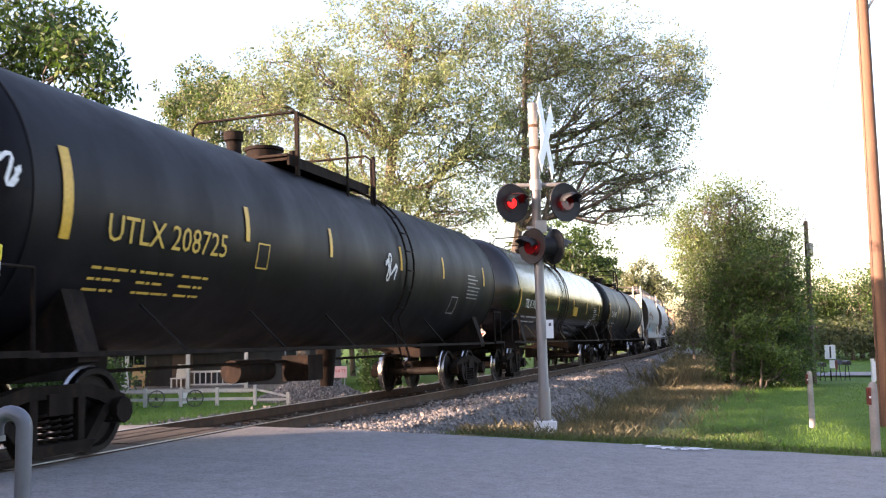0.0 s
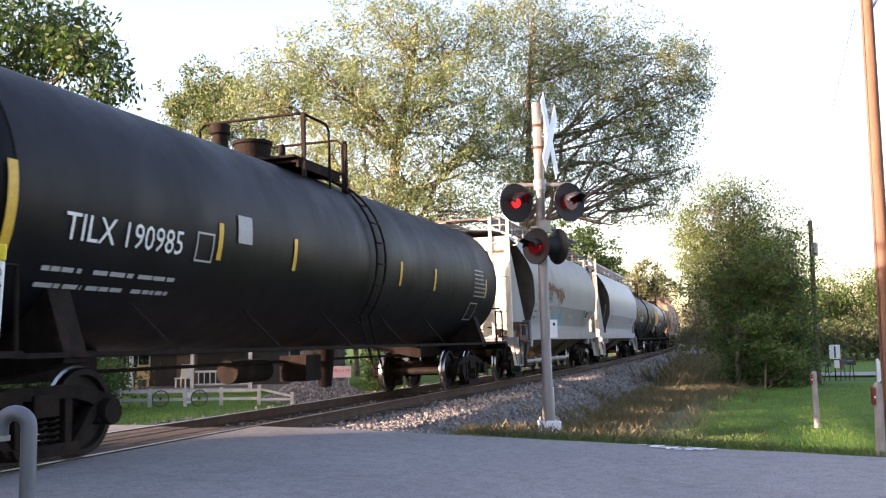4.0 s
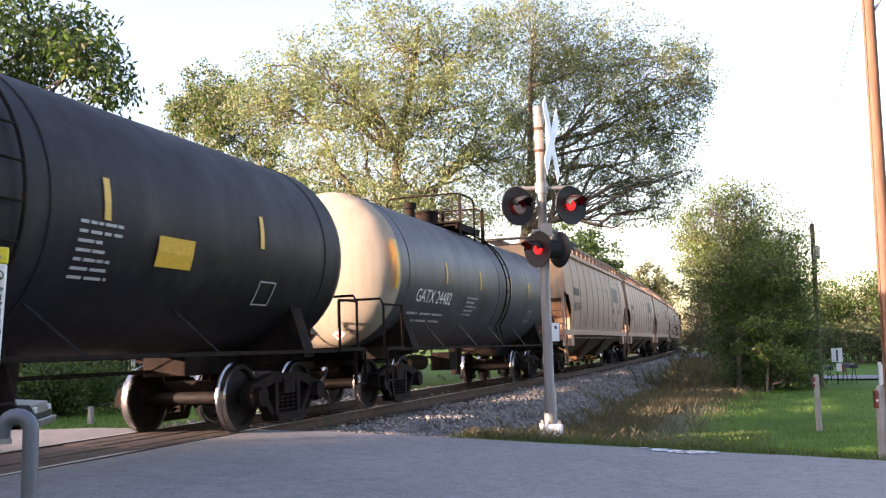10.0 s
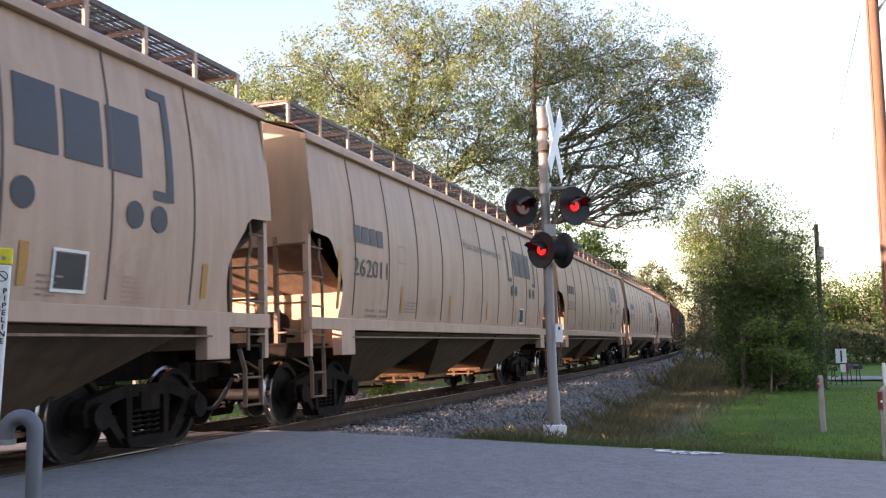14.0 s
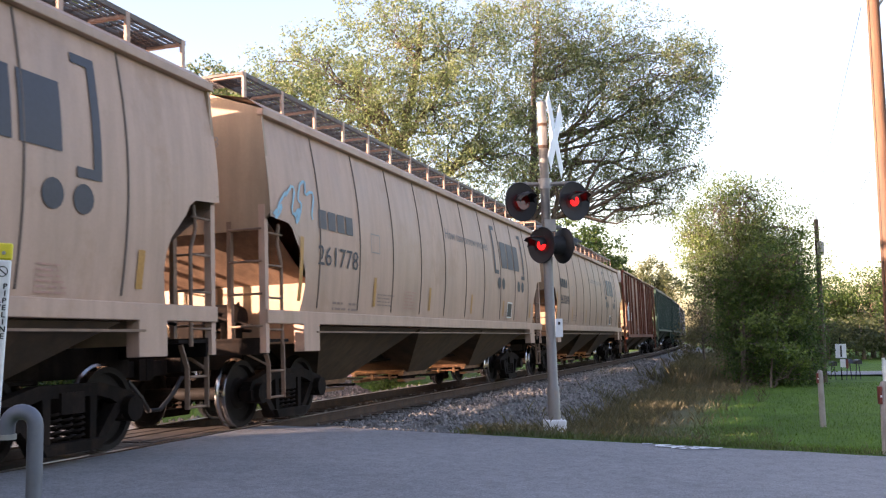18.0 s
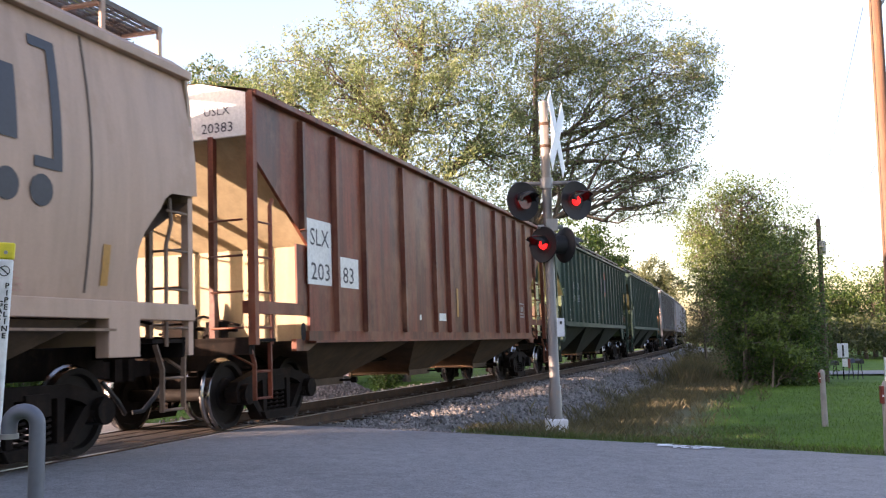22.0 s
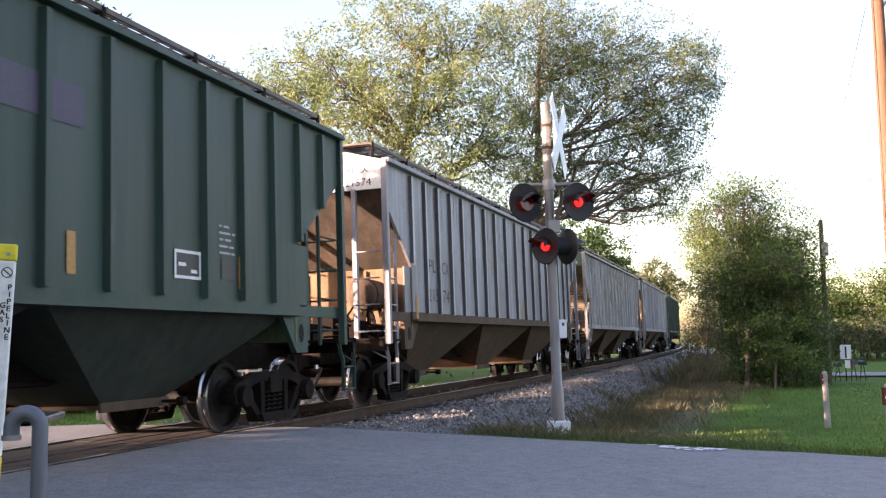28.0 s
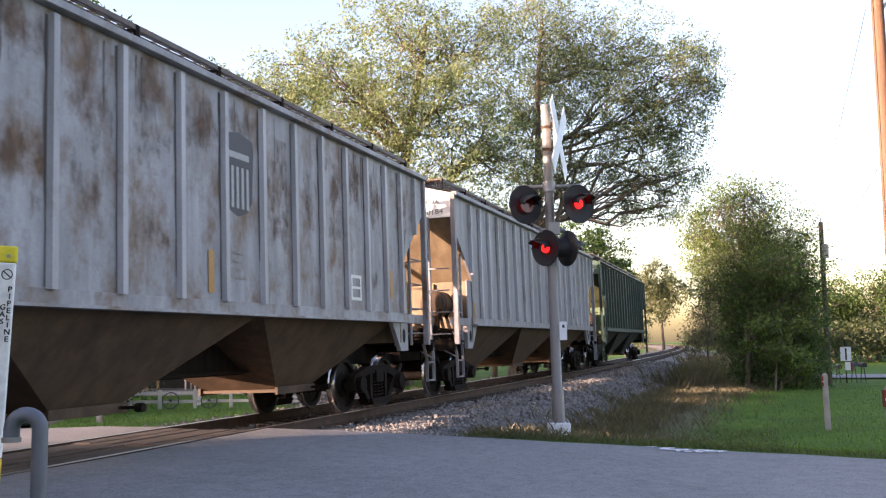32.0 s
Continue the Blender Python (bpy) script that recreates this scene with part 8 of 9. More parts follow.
def build_signal():
    base = Vector((1.53, 13.78, -0.12))
    sig = thing("crossing_signal", "level crossing signal mast with four red lamps and white crossbuck", "crossing signal", m=Matrix.Translation(base) @ Matrix.Scale(1.104, 4))
    sh = Shape().lathe([(0.0, 0.085), (0.5, 0.08), (0.52, 0.066), (4.22, 0.06), (4.24, 0.068), (4.28, 0.068), (4.32, 0.0)], "z", 20)
    part("mast", sh, MAST, sig, m=pose(0, 0, 0, 0, -0.9, 0))
    sh = Shape().box(-0.14, 0.14, -0.14, 0.14, -0.12, 0.09)
    part("footing", sh, SIGN_WHITE, sig, "white-painted concrete footing", bevel=0.02)
    for a, b in ((-0.12, -0.12), (0.12, -0.12), (0.12, 0.12), (-0.12, 0.12)):
        part("bolt", Shape().lathe([(0.07, 0.016), (0.13, 0.016), (0.13, 0.0)], "z", 6, (a * 0.85, b * 0.85, 0)), GALV, sig)
    lean = math.tan(radians(-0.9))
    # crossbuck, facing along the road
    face = math.atan2(-0.31, 0.95)
    xb = part("crossbuck_hub", Shape().box(0.05, 0.10, -0.06, 0.06, -0.25, 0.25), GALV, sig, m=pose(lean * 3.82 + 0.05, 0, 3.82, 0, 0, math.degrees(face)))
    for z in (3.68, 3.98):
        part("clamp_band", Shape().lathe([(z - 0.02, 0.068), (z + 0.02, 0.068)], "z", 16, (lean * z, 0, 0)), RAIL, sig, "rusty clamp band")
    for k in (-1, 1):
        sh = Shape().box(0.11 + 0.006 * (k > 0), 0.118 + 0.006 * (k > 0), -0.62, 0.62, -0.115, 0.115)
        part("crossbuck_board", sh, SIGN_WHITE, xb, "white crossbuck board", m=pose(0.0, 0, 0, 45 * k, 0, 0))
    # lamps: place across, height, facing, lit
    def lamp(x, y, z, az, turn, disc=0.255):
        m = Matrix.Translation((x, y, z)) @ Matrix.Rotation(radians(az), 4, "Z")
        ds = Shape().lathe([(0.03, 0.0), (0.03, 0.1), (-0.0, disc), (0.012, disc + 0.006), (0.02, disc), (0.05, 0.12), (0.05, 0.0)], "y", 28)
        d = part("lamp_disc", ds, LAMP_BLACK, sig, "round matt black lamp background", m=m)
        sh = Shape().lathe([(0.02, 0.13), (0.16, 0.12), (0.22, 0.09), (0.24, 0.0)], "y", 20)
        part("lamp_housing", sh, LAMP_BLACK, d)
        part("lens", Shape().lathe([(-0.03, 0.0), (-0.026, 0.04), (-0.012, 0.06), (0.016, 0.068)], "y", 20), RED_LIT if turn else RED_DIM, d, "glowing red lens" if turn else "dark red lens")
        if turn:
            # added flap, no part of such a lamp: blocks the glow between flashes
            flap = part("shutter", Shape().lathe([(-0.002, 0.0), (-0.002, 0.108), (0.002, 0.108), (0.002, 0.0)], "y", 20, (0, 0, -0.108)), RED_DIM, d, "added dark red flap that hides the lens between flashes", m=pose(0, -0.034, 0.108))
            LENS_FLAPS.append((flap, turn))
        sh = Shape()
        rows = []
        for i in range(13):
            t = radians(0 + 180 * i / 12)
            reach = 0.24 if 2 < i < 10 else 0.14
            rows.append([(0.112 * math.cos(t), 0.0, 0.112 * math.sin(t)), (0.118 * math.cos(t), -reach * 0.6, 0.118 * math.sin(t)), (0.118 * math.cos(t), -reach, 0.118 * math.sin(t) - 0.03)])
        sh.loft(rows)
        h = part("hood", sh, LAMP_BLACK, d)
        md = h.modifiers.new("sheet", "SOLIDIFY")
        md.thickness = 0.005
    part("crossarm", Shape().tube([(-0.42, 0.02, 0), (0.42, -0.02, 0)], 0.03, 10), MAST, sig, m=pose(lean * 3.2, 0, 3.18))
    part("crossarm_clamp", Shape().lathe([(-0.07, 0.085), (0.07, 0.085)], "z", 14), GALV, sig, m=pose(lean * 3.18, 0, 3.18))
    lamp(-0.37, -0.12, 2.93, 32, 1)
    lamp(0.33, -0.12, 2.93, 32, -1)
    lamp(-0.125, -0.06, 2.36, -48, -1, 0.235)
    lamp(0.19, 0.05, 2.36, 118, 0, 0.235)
    part("lower_arm", Shape().tube([(-0.14, -0.02, 0), (0.2, 0.05, 0)], 0.028, 10).box(-0.03, 0.12, -0.07, 0.05, -0.06, 0.1), GALV, sig, m=pose(lean * 2.6, 0, 2.6))
    sh = Shape().box(-0.045, 0.055, -0.012, 0.0, -0.12, 0.12)
    pl = part("number_plate", sh, SIGN_WHITE, sig, "small white plate", m=pose(0.075, -0.075, 1.27, 0, 0, 12), bevel=0.008)
    part("plate_mark", Shape().box(-0.01, 0.02, -0.016, -0.012, 0.04, 0.08), PLATE, pl)


build_signal()


# ---------------------------------------------------------------- things at the roadside
MARK_YELLOW = plain("yellow_marker_plastic", (0.70, 0.58, 0.02), 0.45)
MARK_WHITE = plain("white_marker_plastic", (0.72, 0.72, 0.72), 0.45)


def build_marker():
    p = Vector((-2.06, 4.2, -0.18))
    mk = thing("pipeline_marker", "white and yellow pipeline marker post with black warnings", "marker post", m=Matrix.Translation(p) @ Matrix.Rotation(radians(14), 4, "Z") @ Matrix.Rotation(radians(2.4), 4, "Y"))

    def tri(z0, z1, w, mat, nm, lab=""):
        part(nm, Shape().prism([(-w, -0.03), (w, -0.03), (w, 0.0), (0.0, 0.075), (-w, 0.0)], "z", z0, z1), mat, mk, lab, bevel=0.008)
    tri(-0.2, 0.82, 0.05, MARK_YELLOW, "lower_post", "yellow plastic foot")
    tri(0.82, 1.68, 0.05, MARK_WHITE, "warning_panel", "white panel with black lettering")
    tri(1.68, 1.755, 0.054, MARK_YELLOW, "cap", "yellow plastic cap")
    for txt, x, z, step in (("PIPELINE", 0.037, 1.55, 0.0315), ("GAS", 0.012, 1.47, 0.0315)):
        for i, ch in enumerate(txt):
            v, f = LETTERS[ch]
            wd = max(q[0] for q in v)
            sh = Shape()
            for dx, dz, dy in ((-0.0013, -0.0008, 0.0), (0.0013, 0.0008, 0.0006), (0.0013, -0.0008, 0.0012)):
                sh.add([(x + dx + (q[0] - wd / 2) * 0.46, -0.0325 - dy, z + dz - i * step + q[1] * 0.46) for q in v], f)
            part("letter", sh, PLATE, mk, clean=False)
    ring = Shape()
    n = 24
    for i in range(n):
        a, b = 2 * math.pi * i / n, 2 * math.pi * (i + 1) / n
        ring.add([(0.02 + r * math.cos(t), -0.0325, 1.627 + r * math.sin(t)) for r, t in ((0.024, a), (0.024, b), (0.0195, b), (0.0195, a))], [(0, 1, 2, 3)])
    ring.add([(0.003, -0.0325, 1.638), (0.007, -0.0325, 1.642), (0.037, -0.0325, 1.616), (0.033, -0.0325, 1.612)], [(0, 1, 2, 3)])
    part("no_digging_mark", ring, PLATE, mk, clean=False)
    sh = Shape()
    for x0, z0, x1, z1 in block(-0.046, 0.86, 0.046, 0.98, 7, 1, 0.4, 3):
        sh.add([(x0, -0.0325, z0), (x1, -0.0325, z0), (x1, -0.0325, z1), (x0, -0.0325, z1)], [(0, 1, 2, 3)])
    part("small_print", sh, PLATE, mk, clean=False)
    part("rivet", Shape().lathe([(-0.036, 0.0), (-0.036, 0.008), (-0.03, 0.009)], "y", 8, (0.02, 0, 1.71)), GALV, mk)


build_marker()


def build_vent():
    v = thing("vent_pipe", "grey steel vent pipe bent over at the top beside the marker", "vent pipe", m=Matrix.Translation((-1.62, 3.7, -0.15)))
    r, w, top = 0.03, 0.055, 0.955
    pts = [(0.03, 0, -0.1), (0.03, 0, top)] + [(0.03 - w + w * math.cos(t), 0, top + w * math.sin(t)) for t in [math.pi * i / 10 for i in range(1, 11)]] + [(0.03 - 2 * w, 0, top - 0.04)]
    part("pipe", Shape().tube(pts, r, 16), surface("blue_grey_pipe_paint", (0.13, 0.14, 0.17), 0.45, 0.2, 0.12, 6, 30, 0.06), v)
    part("pipe_lip", Shape().lathe([(top - 0.05, r * 0.8), (top - 0.05, r + 0.006), (top - 0.03, r + 0.006), (top - 0.03, r)], "z", 16, (0.03 - 2 * w, 0, 0)), GALV, v)


build_vent()
CONC = surface("weathered_concrete", (0.30, 0.28, 0.26), 0.85, 0, 0.18, 6, 40, 0.25, 2)
REFLECT = plain("dark_red_reflector", (0.16, 0.03, 0.02), 0.35)


def build_posts():
    for s, lat, h, r, lean, lab in ((-1.6, 8.78, 1.18, 0.06, -0.6, "slim grey concrete guard post on the lawn with red reflector"), (-10.66, 8.97, 0.86, 0.054, 0.4, "short grey concrete guard post at the road's edge")):
        gp = thing("guard_post", lab, "guard post", "posts by the road", m=Matrix.Translation(tk(s, lat, ground_z(s, lat) - GRADE * s)) @ Matrix.Rotation(radians(lean), 4, "Y"))
        part("shaft", Shape().lathe([(-0.15, r * 1.08), (h - 0.1, r * 0.96), (h - 0.03, r * 0.85), (h, r * 0.45), (h, 0.0)], "z", 16), CONC, gp)
        rf = part("reflector", Shape().box(-r - 0.022, -r + 0.012, -0.045, 0.025, h - 0.27, h - 0.06), REFLECT, gp, "dark red reflector plate", bevel=0.006)
        part("reflector_mark", Shape().box(-r - 0.016, -r + 0.006, -0.05, -0.045, h - 0.19, h - 0.165), SIGN_WHITE, rf)


build_posts()
POLE_WOOD = surface("brown_pole_wood", (0.165, 0.088, 0.055), 0.8, 0, 0.25, 4, 30, 0.4, 6)


def build_poles():
    up = thing("utility_pole", "tall brown wooden utility pole beside the lawn", "utility pole", m=Matrix.Translation((9.36, 20, -0.75)))
    part("pole", Shape().lathe([(-0.2, 0.165), (0.0, 0.16), (9.5, 0.125), (11.5, 0.115), (11.5, 0.0)], "z", 18), POLE_WOOD, up)
    part("lamp_bracket", Shape().tube([(0.1, -0.02, 8.95), (0.25, -0.05, 9.2), (0.6, -0.1, 9.45), (1.3, -0.2, 9.55)], 0.03, 8), GALV, up)
    part("ground_wire", Shape().tube([(-0.15, -0.06, 0), (-0.118, -0.06, 9.6)], 0.006, 5), PLATE, up)
    fp = thing("utility_pole", "slim dark utility pole with a small grey transformer", "utility pole", m=Matrix.Translation((15.75, 40, -0.85)))
    part("pole", Shape().lathe([(-0.2, 0.13), (6.9, 0.09), (6.9, 0.0)], "z", 14), surface("dark_pole_wood", (0.11, 0.08, 0.06), 0.85, 0, 0.25, 4, 30, 0.4, 6), fp)
    part("transformer", Shape().lathe([(5.35, 0.0), (5.35, 0.14), (5.9, 0.14), (5.95, 0.08), (5.95, 0.0)], "z", 14, (0.05, -0.2, 0)), GALV, fp)
    part("insulator", Shape().lathe([(6.9, 0.03), (7.05, 0.045), (7.12, 0.0)], "z", 8), MARK_WHITE, fp)
    def cable(label, a, b, sag, r=0.007):
        a, b = Vector(a), Vector(b)
        pts = [a.lerp(b, i / 12) - Vector((0, 0, sag * math.sin(math.pi * i / 12))) for i in range(13)]
        tagged(part("overhead_cable", Shape().tube(pts, r, 5), PLATE), label, "cable", "overhead cables")
    cable("thin black cable slung between the poles", (15.75, 40, 5.3), (9.2, 20, 4.8), 0.5)
    cable("thin black cable drooping from the tall pole", (9.1, 20, 8.2), (15.6, 45, 3.0), 1.2)


build_poles()


def build_signs():
    g = thing("road_sign", "back of a white road sign on a thin post", "road sign", m=Matrix.Translation((17.3, 42, -0.85)))
    part("post", Shape().box(-0.02, 0.02, -0.02, 0.02, 0, 1.9), STEEL_DARK, g)
    part("panel", Shape().box(-0.24, 0.24, -0.05, -0.035, 1.0, 1.62), SIGN_WHITE, g, bevel=0.004)
    part("panel_stay", Shape().box(-0.035, 0.035, -0.075, -0.052, 1.05, 1.55), PLATE, g)
    part("lower_panel", Shape().box(-0.05, 0.18, -0.05, -0.035, 0.6, 0.95), MARK_WHITE, g)
    part("red_tab", Shape().box(0.19, 0.3, -0.05, -0.03, 0.55, 0.95), REFLECT, g)
    for x, z, mat, lab in ((17.75, 0.45, "blue", "dark blue"), (18.15, 0.42, "black", "black"), (17.05, 0.36, "black", "black")):
        b = thing("mailbox", lab + " rounded mailbox on thin legs", "mailbox", "mailboxes by the far road", m=Matrix.Translation((x, 42.3, -0.85)))
        mt = plain(mat + "_mailbox_paint", (0.05, 0.06, 0.1) if mat == "blue" else (0.02, 0.02, 0.022), 0.4)
        part("box", Shape().prism([(-0.1, 0.3 + z), (0.1, 0.3 + z), (0.1, 0.42 + z), (0.06, 0.5 + z), (-0.06, 0.5 + z), (-0.1, 0.42 + z)], "y", -0.25, 0.25), mt, b, bevel=0.01)
        for k in (-1, 1):
            part("leg", Shape().bar((k * 0.12, 0, 0), (k * 0.05, 0, 0.3 + z), 0.03, 0.03), PLATE, b)
    # arched white fence panel beside the lawn
    f = thing("garden_fence", "white arched picket fence panel at the lawn's edge", "fence", m=Matrix.Translation((18.25, 40.0, -0.8)) @ Matrix.Rotation(radians(-4), 4, "Z") @ Matrix.Diagonal((1, 1, 0.72, 1)))
    part("post", Shape().box(-0.06, 0.06, -0.06, 0.06, 0, 1.36), SIGN_WHITE, f, bevel=0.01)
    for i in range(10):
        x = 0.11 + i * 0.125
        part("picket", Shape().box(x - 0.055, x + 0.055, -0.02, 0.02, 0.08, 1.18 + 0.24 * math.sin(math.pi * min(1, (i + 1) / 10) * 0.62)), SIGN_WHITE, f)
    part("far_post", Shape().box(1.36, 1.48, -0.06, 0.06, 0, 1.5), SIGN_WHITE, f)
    # white paint left at the road's edge
    rs = random.Random(6)
    pm = thing("paint_mark", "worn white painted stop line at the road's edge", "road marking", kind="structure")
    for i in range(26):
        s = ROAD_B - 0.05 - abs(rs.gauss(0, 0.16))
        l = 6.65 + rs.uniform(-0.45, 0.45)
        sh = Shape()
        w, d = rs.uniform(0.02, 0.08), rs.uniform(0.02, 0.06)
        sh.add([tk(s + a, l + b, road_z(l) + 0.011) for a, b in ((-d, -w), (-d, w * 0.7), (d, w), (d * 0.8, -w))], [(0, 1, 2, 3)])
        part("paint_flake", sh, SIGN_WHITE, pm, clean=False)
    # far road behind the mailboxes
    sh = Shape().loft([[(14.0, 46.5, -0.72), (14.5, 52.0, -0.72)], [(22, 45.0, -0.72), (22, 50.0, -0.72)], [(60, 38, -0.72), (60, 43, -0.72)]], False)
    tagged(part("side_road", sh, ASPHALT), "pale grey side road beyond the lawn", "road", kind="structure")


build_signs()


# ---------------------------------------------------------------- the yard beyond the track
SIDING = surface("grey_brown_siding", (0.05, 0.047, 0.046), 0.8, 0, 0.15, 2, 30, 0.1, 3)
ROOF = surface("dark_shingles", (0.09, 0.085, 0.08), 0.9, 0, 0.25, 6, 30, 0.4)
GLASS = plain("dark_window_glass", (0.02, 0.025, 0.03), 0.08)
WHITE_PAINT = surface("white_house_paint", (0.46, 0.45, 0.43), 0.6, 0, 0.12, 4, 30, 0.05)


def build_yard():
    # house with an open porch
    hz = -0.78
    h = thing("house", "low grey house with a cluttered open porch", "house", m=Matrix.Translation((-9.6, 40.5, hz)) @ Matrix.Rotation(radians(3), 4, "Z"))
    part("wall", Shape().box(-8.0, 5.2, 0, 6, 0, 2.7), SIDING, h, "grey-brown siding wall")
    part("plinth", Shape().box(-8.05, 5.25, -0.05, 6.05, -0.2, 0.25), CONC, h)
    part("roof", Shape().prism([(-0.6, 2.65), (6.6, 2.65), (3.0, 4.5)], "x", -8.4, 5.6), ROOF, h)
    part("porch_deck", Shape().box(-7.6, 1.9, -2.2, -0.03, -0.1, 0.22), CONC, h)
    part("porch_roof", Shape().prism([(-2.6, 2.3), (-2.6, 2.42), (0.0, 3.0), (0.0, 2.85)], "x", -7.9, 2.2), ROOF, h)
    part("porch_beam", Shape().box(-7.6, 1.9, -2.3, -2.15, 2.08, 2.32), WHITE_PAINT, h)
    for x in (-7.5, -5.2, -2.9, -0.5, 1.8):
        part("porch_post", Shape().box(x - 0.07, x + 0.07, -2.28, -2.14, 0.22, 2.1), WHITE_PAINT, h)
    for x0, x1 in ((-5.2, -2.9), (-0.5, 1.8)):
        part("porch_rail", Shape().box(x0 + 0.08, x1 - 0.08, -2.24, -2.18, 0.85, 0.93).box(x0 + 0.08, x1 - 0.08, -2.24, -2.18, 0.35, 0.41), WHITE_PAINT, h)
        for i in range(9):
            x = x0 + 0.25 + (x1 - x0 - 0.5) * i / 8
            part("baluster", Shape().box(x - 0.02, x + 0.02, -2.23, -2.19, 0.41, 0.85), WHITE_PAINT, h)
    for x in (-6.3, -3.2, 3.6):
        w = part("window", Shape().box(x - 0.5, x + 0.5, -0.05, -0.02, 1.0, 2.1), WHITE_PAINT, h)
        for a, b in ((-0.44, -0.02), (0.02, 0.44)):
            part("pane", Shape().box(x + a, x + b, -0.06, -0.045, 1.06, 2.04), GLASS, w)
    d = part("door", Shape().box(-1.6, -0.75, -0.06, -0.02, 0.22, 2.2), plain("brown_door_paint", (0.12, 0.07, 0.045), 0.5), h)
    part("door_handle", Shape().lathe([(-0.12, 0.025), (-0.06, 0.025)], "y", 8, (-0.85, 0, 1.2)), GALV, d)
    # porch clutter
    def chair(x, y, m, col, lab):
        c = thing("porch_chair", lab, "chair", "porch chairs", m=Matrix.Translation((x, y, hz + 0.22)) @ Matrix.Rotation(radians(m), 4, "Z"))
        mt = plain("chair_" + lab.split()[0], col, 0.6)
        part("seat", Shape().box(-0.26, 0.26, -0.25, 0.25, 0.36, 0.41), mt, c)
        part("backrest", Shape().prism([(0.22, 0.4), (0.26, 0.4), (0.36, 0.95), (0.32, 0.95)], "x", -0.26, 0.26), mt, c)
        for a in (-0.22, 0.22):
            for b in (-0.2, 0.22):
                part("leg", Shape().box(a - 0.025, a + 0.025, b - 0.025, b + 0.025, 0, 0.37), mt, c)
    chair(-12.3, 39.3, 10, (0.5, 0.33, 0.14), "tan wooden porch chair")
    chair(-10.6, 39.2, -15, (0.55, 0.54, 0.5), "white plastic porch chair")
    b = thing("bucket", "white plastic bucket standing in the yard", "bucket", m=Matrix.Translation((-8.4, 31.6, -0.75)))
    part("pail", Shape().lathe([(0.0, 0.0), (0.0, 0.12), (0.36, 0.15), (0.36, 0.14), (0.02, 0.11)], "z", 16), MARK_WHITE, b)
    part("handle", Shape().tube([(0.15 * math.cos(t), -0.02, 0.36 + 0.12 * math.sin(t)) for t in [math.pi * i / 8 for i in range(9)]], 0.006, 5), GALV, b)
    # white rail fence
    fx = [-11.2, -10.1, -9.15, -8.04, -6.91, -5.73]
    f = thing("rail_fence", "low white two-rail garden fence in the yard", "fence", m=Matrix.Translation((0, 30, -0.77)))
    for x in fx:
        part("post", Shape().box(x - 0.05, x + 0.05, -0.05, 0.05, -0.05, 0.66 if x > -6 else 0.6), WHITE_PAINT, f, bevel=0.006)
    part("post", Shape().box(-4.75, -4.65, -0.05, 0.05, -0.05, 0.42), WHITE_PAINT, f, bevel=0.006)
    for a, c in zip(fx[:-1], fx[1:]):
        for z in (0.24, 0.5):
            part("rail", Shape().box(a + 0.05, c - 0.05, -0.02, 0.02, z - 0.045, z + 0.045), WHITE_PAINT, f)
    part("rail", Shape().bar((-5.68, 0, 0.52), (-4.75, 0, 0.3), 0.04, 0.07), WHITE_PAINT, f)
    part("rail", Shape().bar((-5.68, 0, 0.2), (-4.75, 0, 0.2), 0.04, 0.07), WHITE_PAINT, f)
    # old wheels leaning on the fence
    for x, lab in ((-8.75, "old iron wagon wheel with a red rim patch"), (-7.55, "old iron wagon wheel leaning on the fence")):
        w = thing("wagon_wheel", lab, "wheel", "wheels by the fence", m=Matrix.Translation((x, 29.8, -0.76 + 0.27)) @ Matrix.Rotation(radians(-12), 4, "X"))
        part("rim", Shape().tube([(0.25 * math.cos(t), 0, 0.25 * math.sin(t)) for t in [2 * math.pi * i / 28 for i in range(29)]], 0.018, 6, False), PLATE, w)
        part("hub", Shape().lathe([(-0.06, 0.0), (-0.06, 0.04), (0.06, 0.04), (0.06, 0.0)], "y", 10), PLATE, w)
        for i in range(8):
            t = math.pi * i / 4
            part("spoke", Shape().tube([(0, 0, 0), (0.25 * math.cos(t), 0, 0.25 * math.sin(t))], 0.008, 5), PLATE, w)
    # private sign behind the heap
    g = thing("yard_sign", "pale pink private notice on two stakes", "sign", m=Matrix.Translation((-3.5, 33.3, -0.76)))
    part("board", Shape().box(-0.34, 0.34, -0.02, 0.0, 0.72, 1.12), plain("faded_pink_board", (0.6, 0.42, 0.42), 0.5), g, bevel=0.005)
    v, fc = WORDS["PRIVATE"]
    wd = max(p[0] for p in v)
    part("lettering", Shape().add([(p[0] * 0.6 / wd - 0.3, -0.026, 0.9 + p[1]) for p in v], fc), RED_PRINT, g, clean=False)
    for x in (-0.25, 0.25):
        part("stake", Shape().box(x - 0.02, x + 0.02, 0.002, 0.03, -0.1, 1.1), GALV, g)
    # trunk by the house and a stump post
    t = tree("thick-trunked shade tree by the house", (-5.4, 38.0, -0.8), [(-5.4, 38, -0.8), (-5.35, 38, 0.4), (-5.3, 38, 2.0), (-5.2, 38, 5.0)], 38.5, [(-5.2, 6.6, 2.0, 1.2), (-6.6, 6.0, 1.4, 1.0), (-3.9, 6.0, 1.4, 1.0)], 7000, (0.2, 0.08), [(LEAF_DARK, 0.6), (LEAF_OLIVE, 0.4)], 61, 0.36, 12)
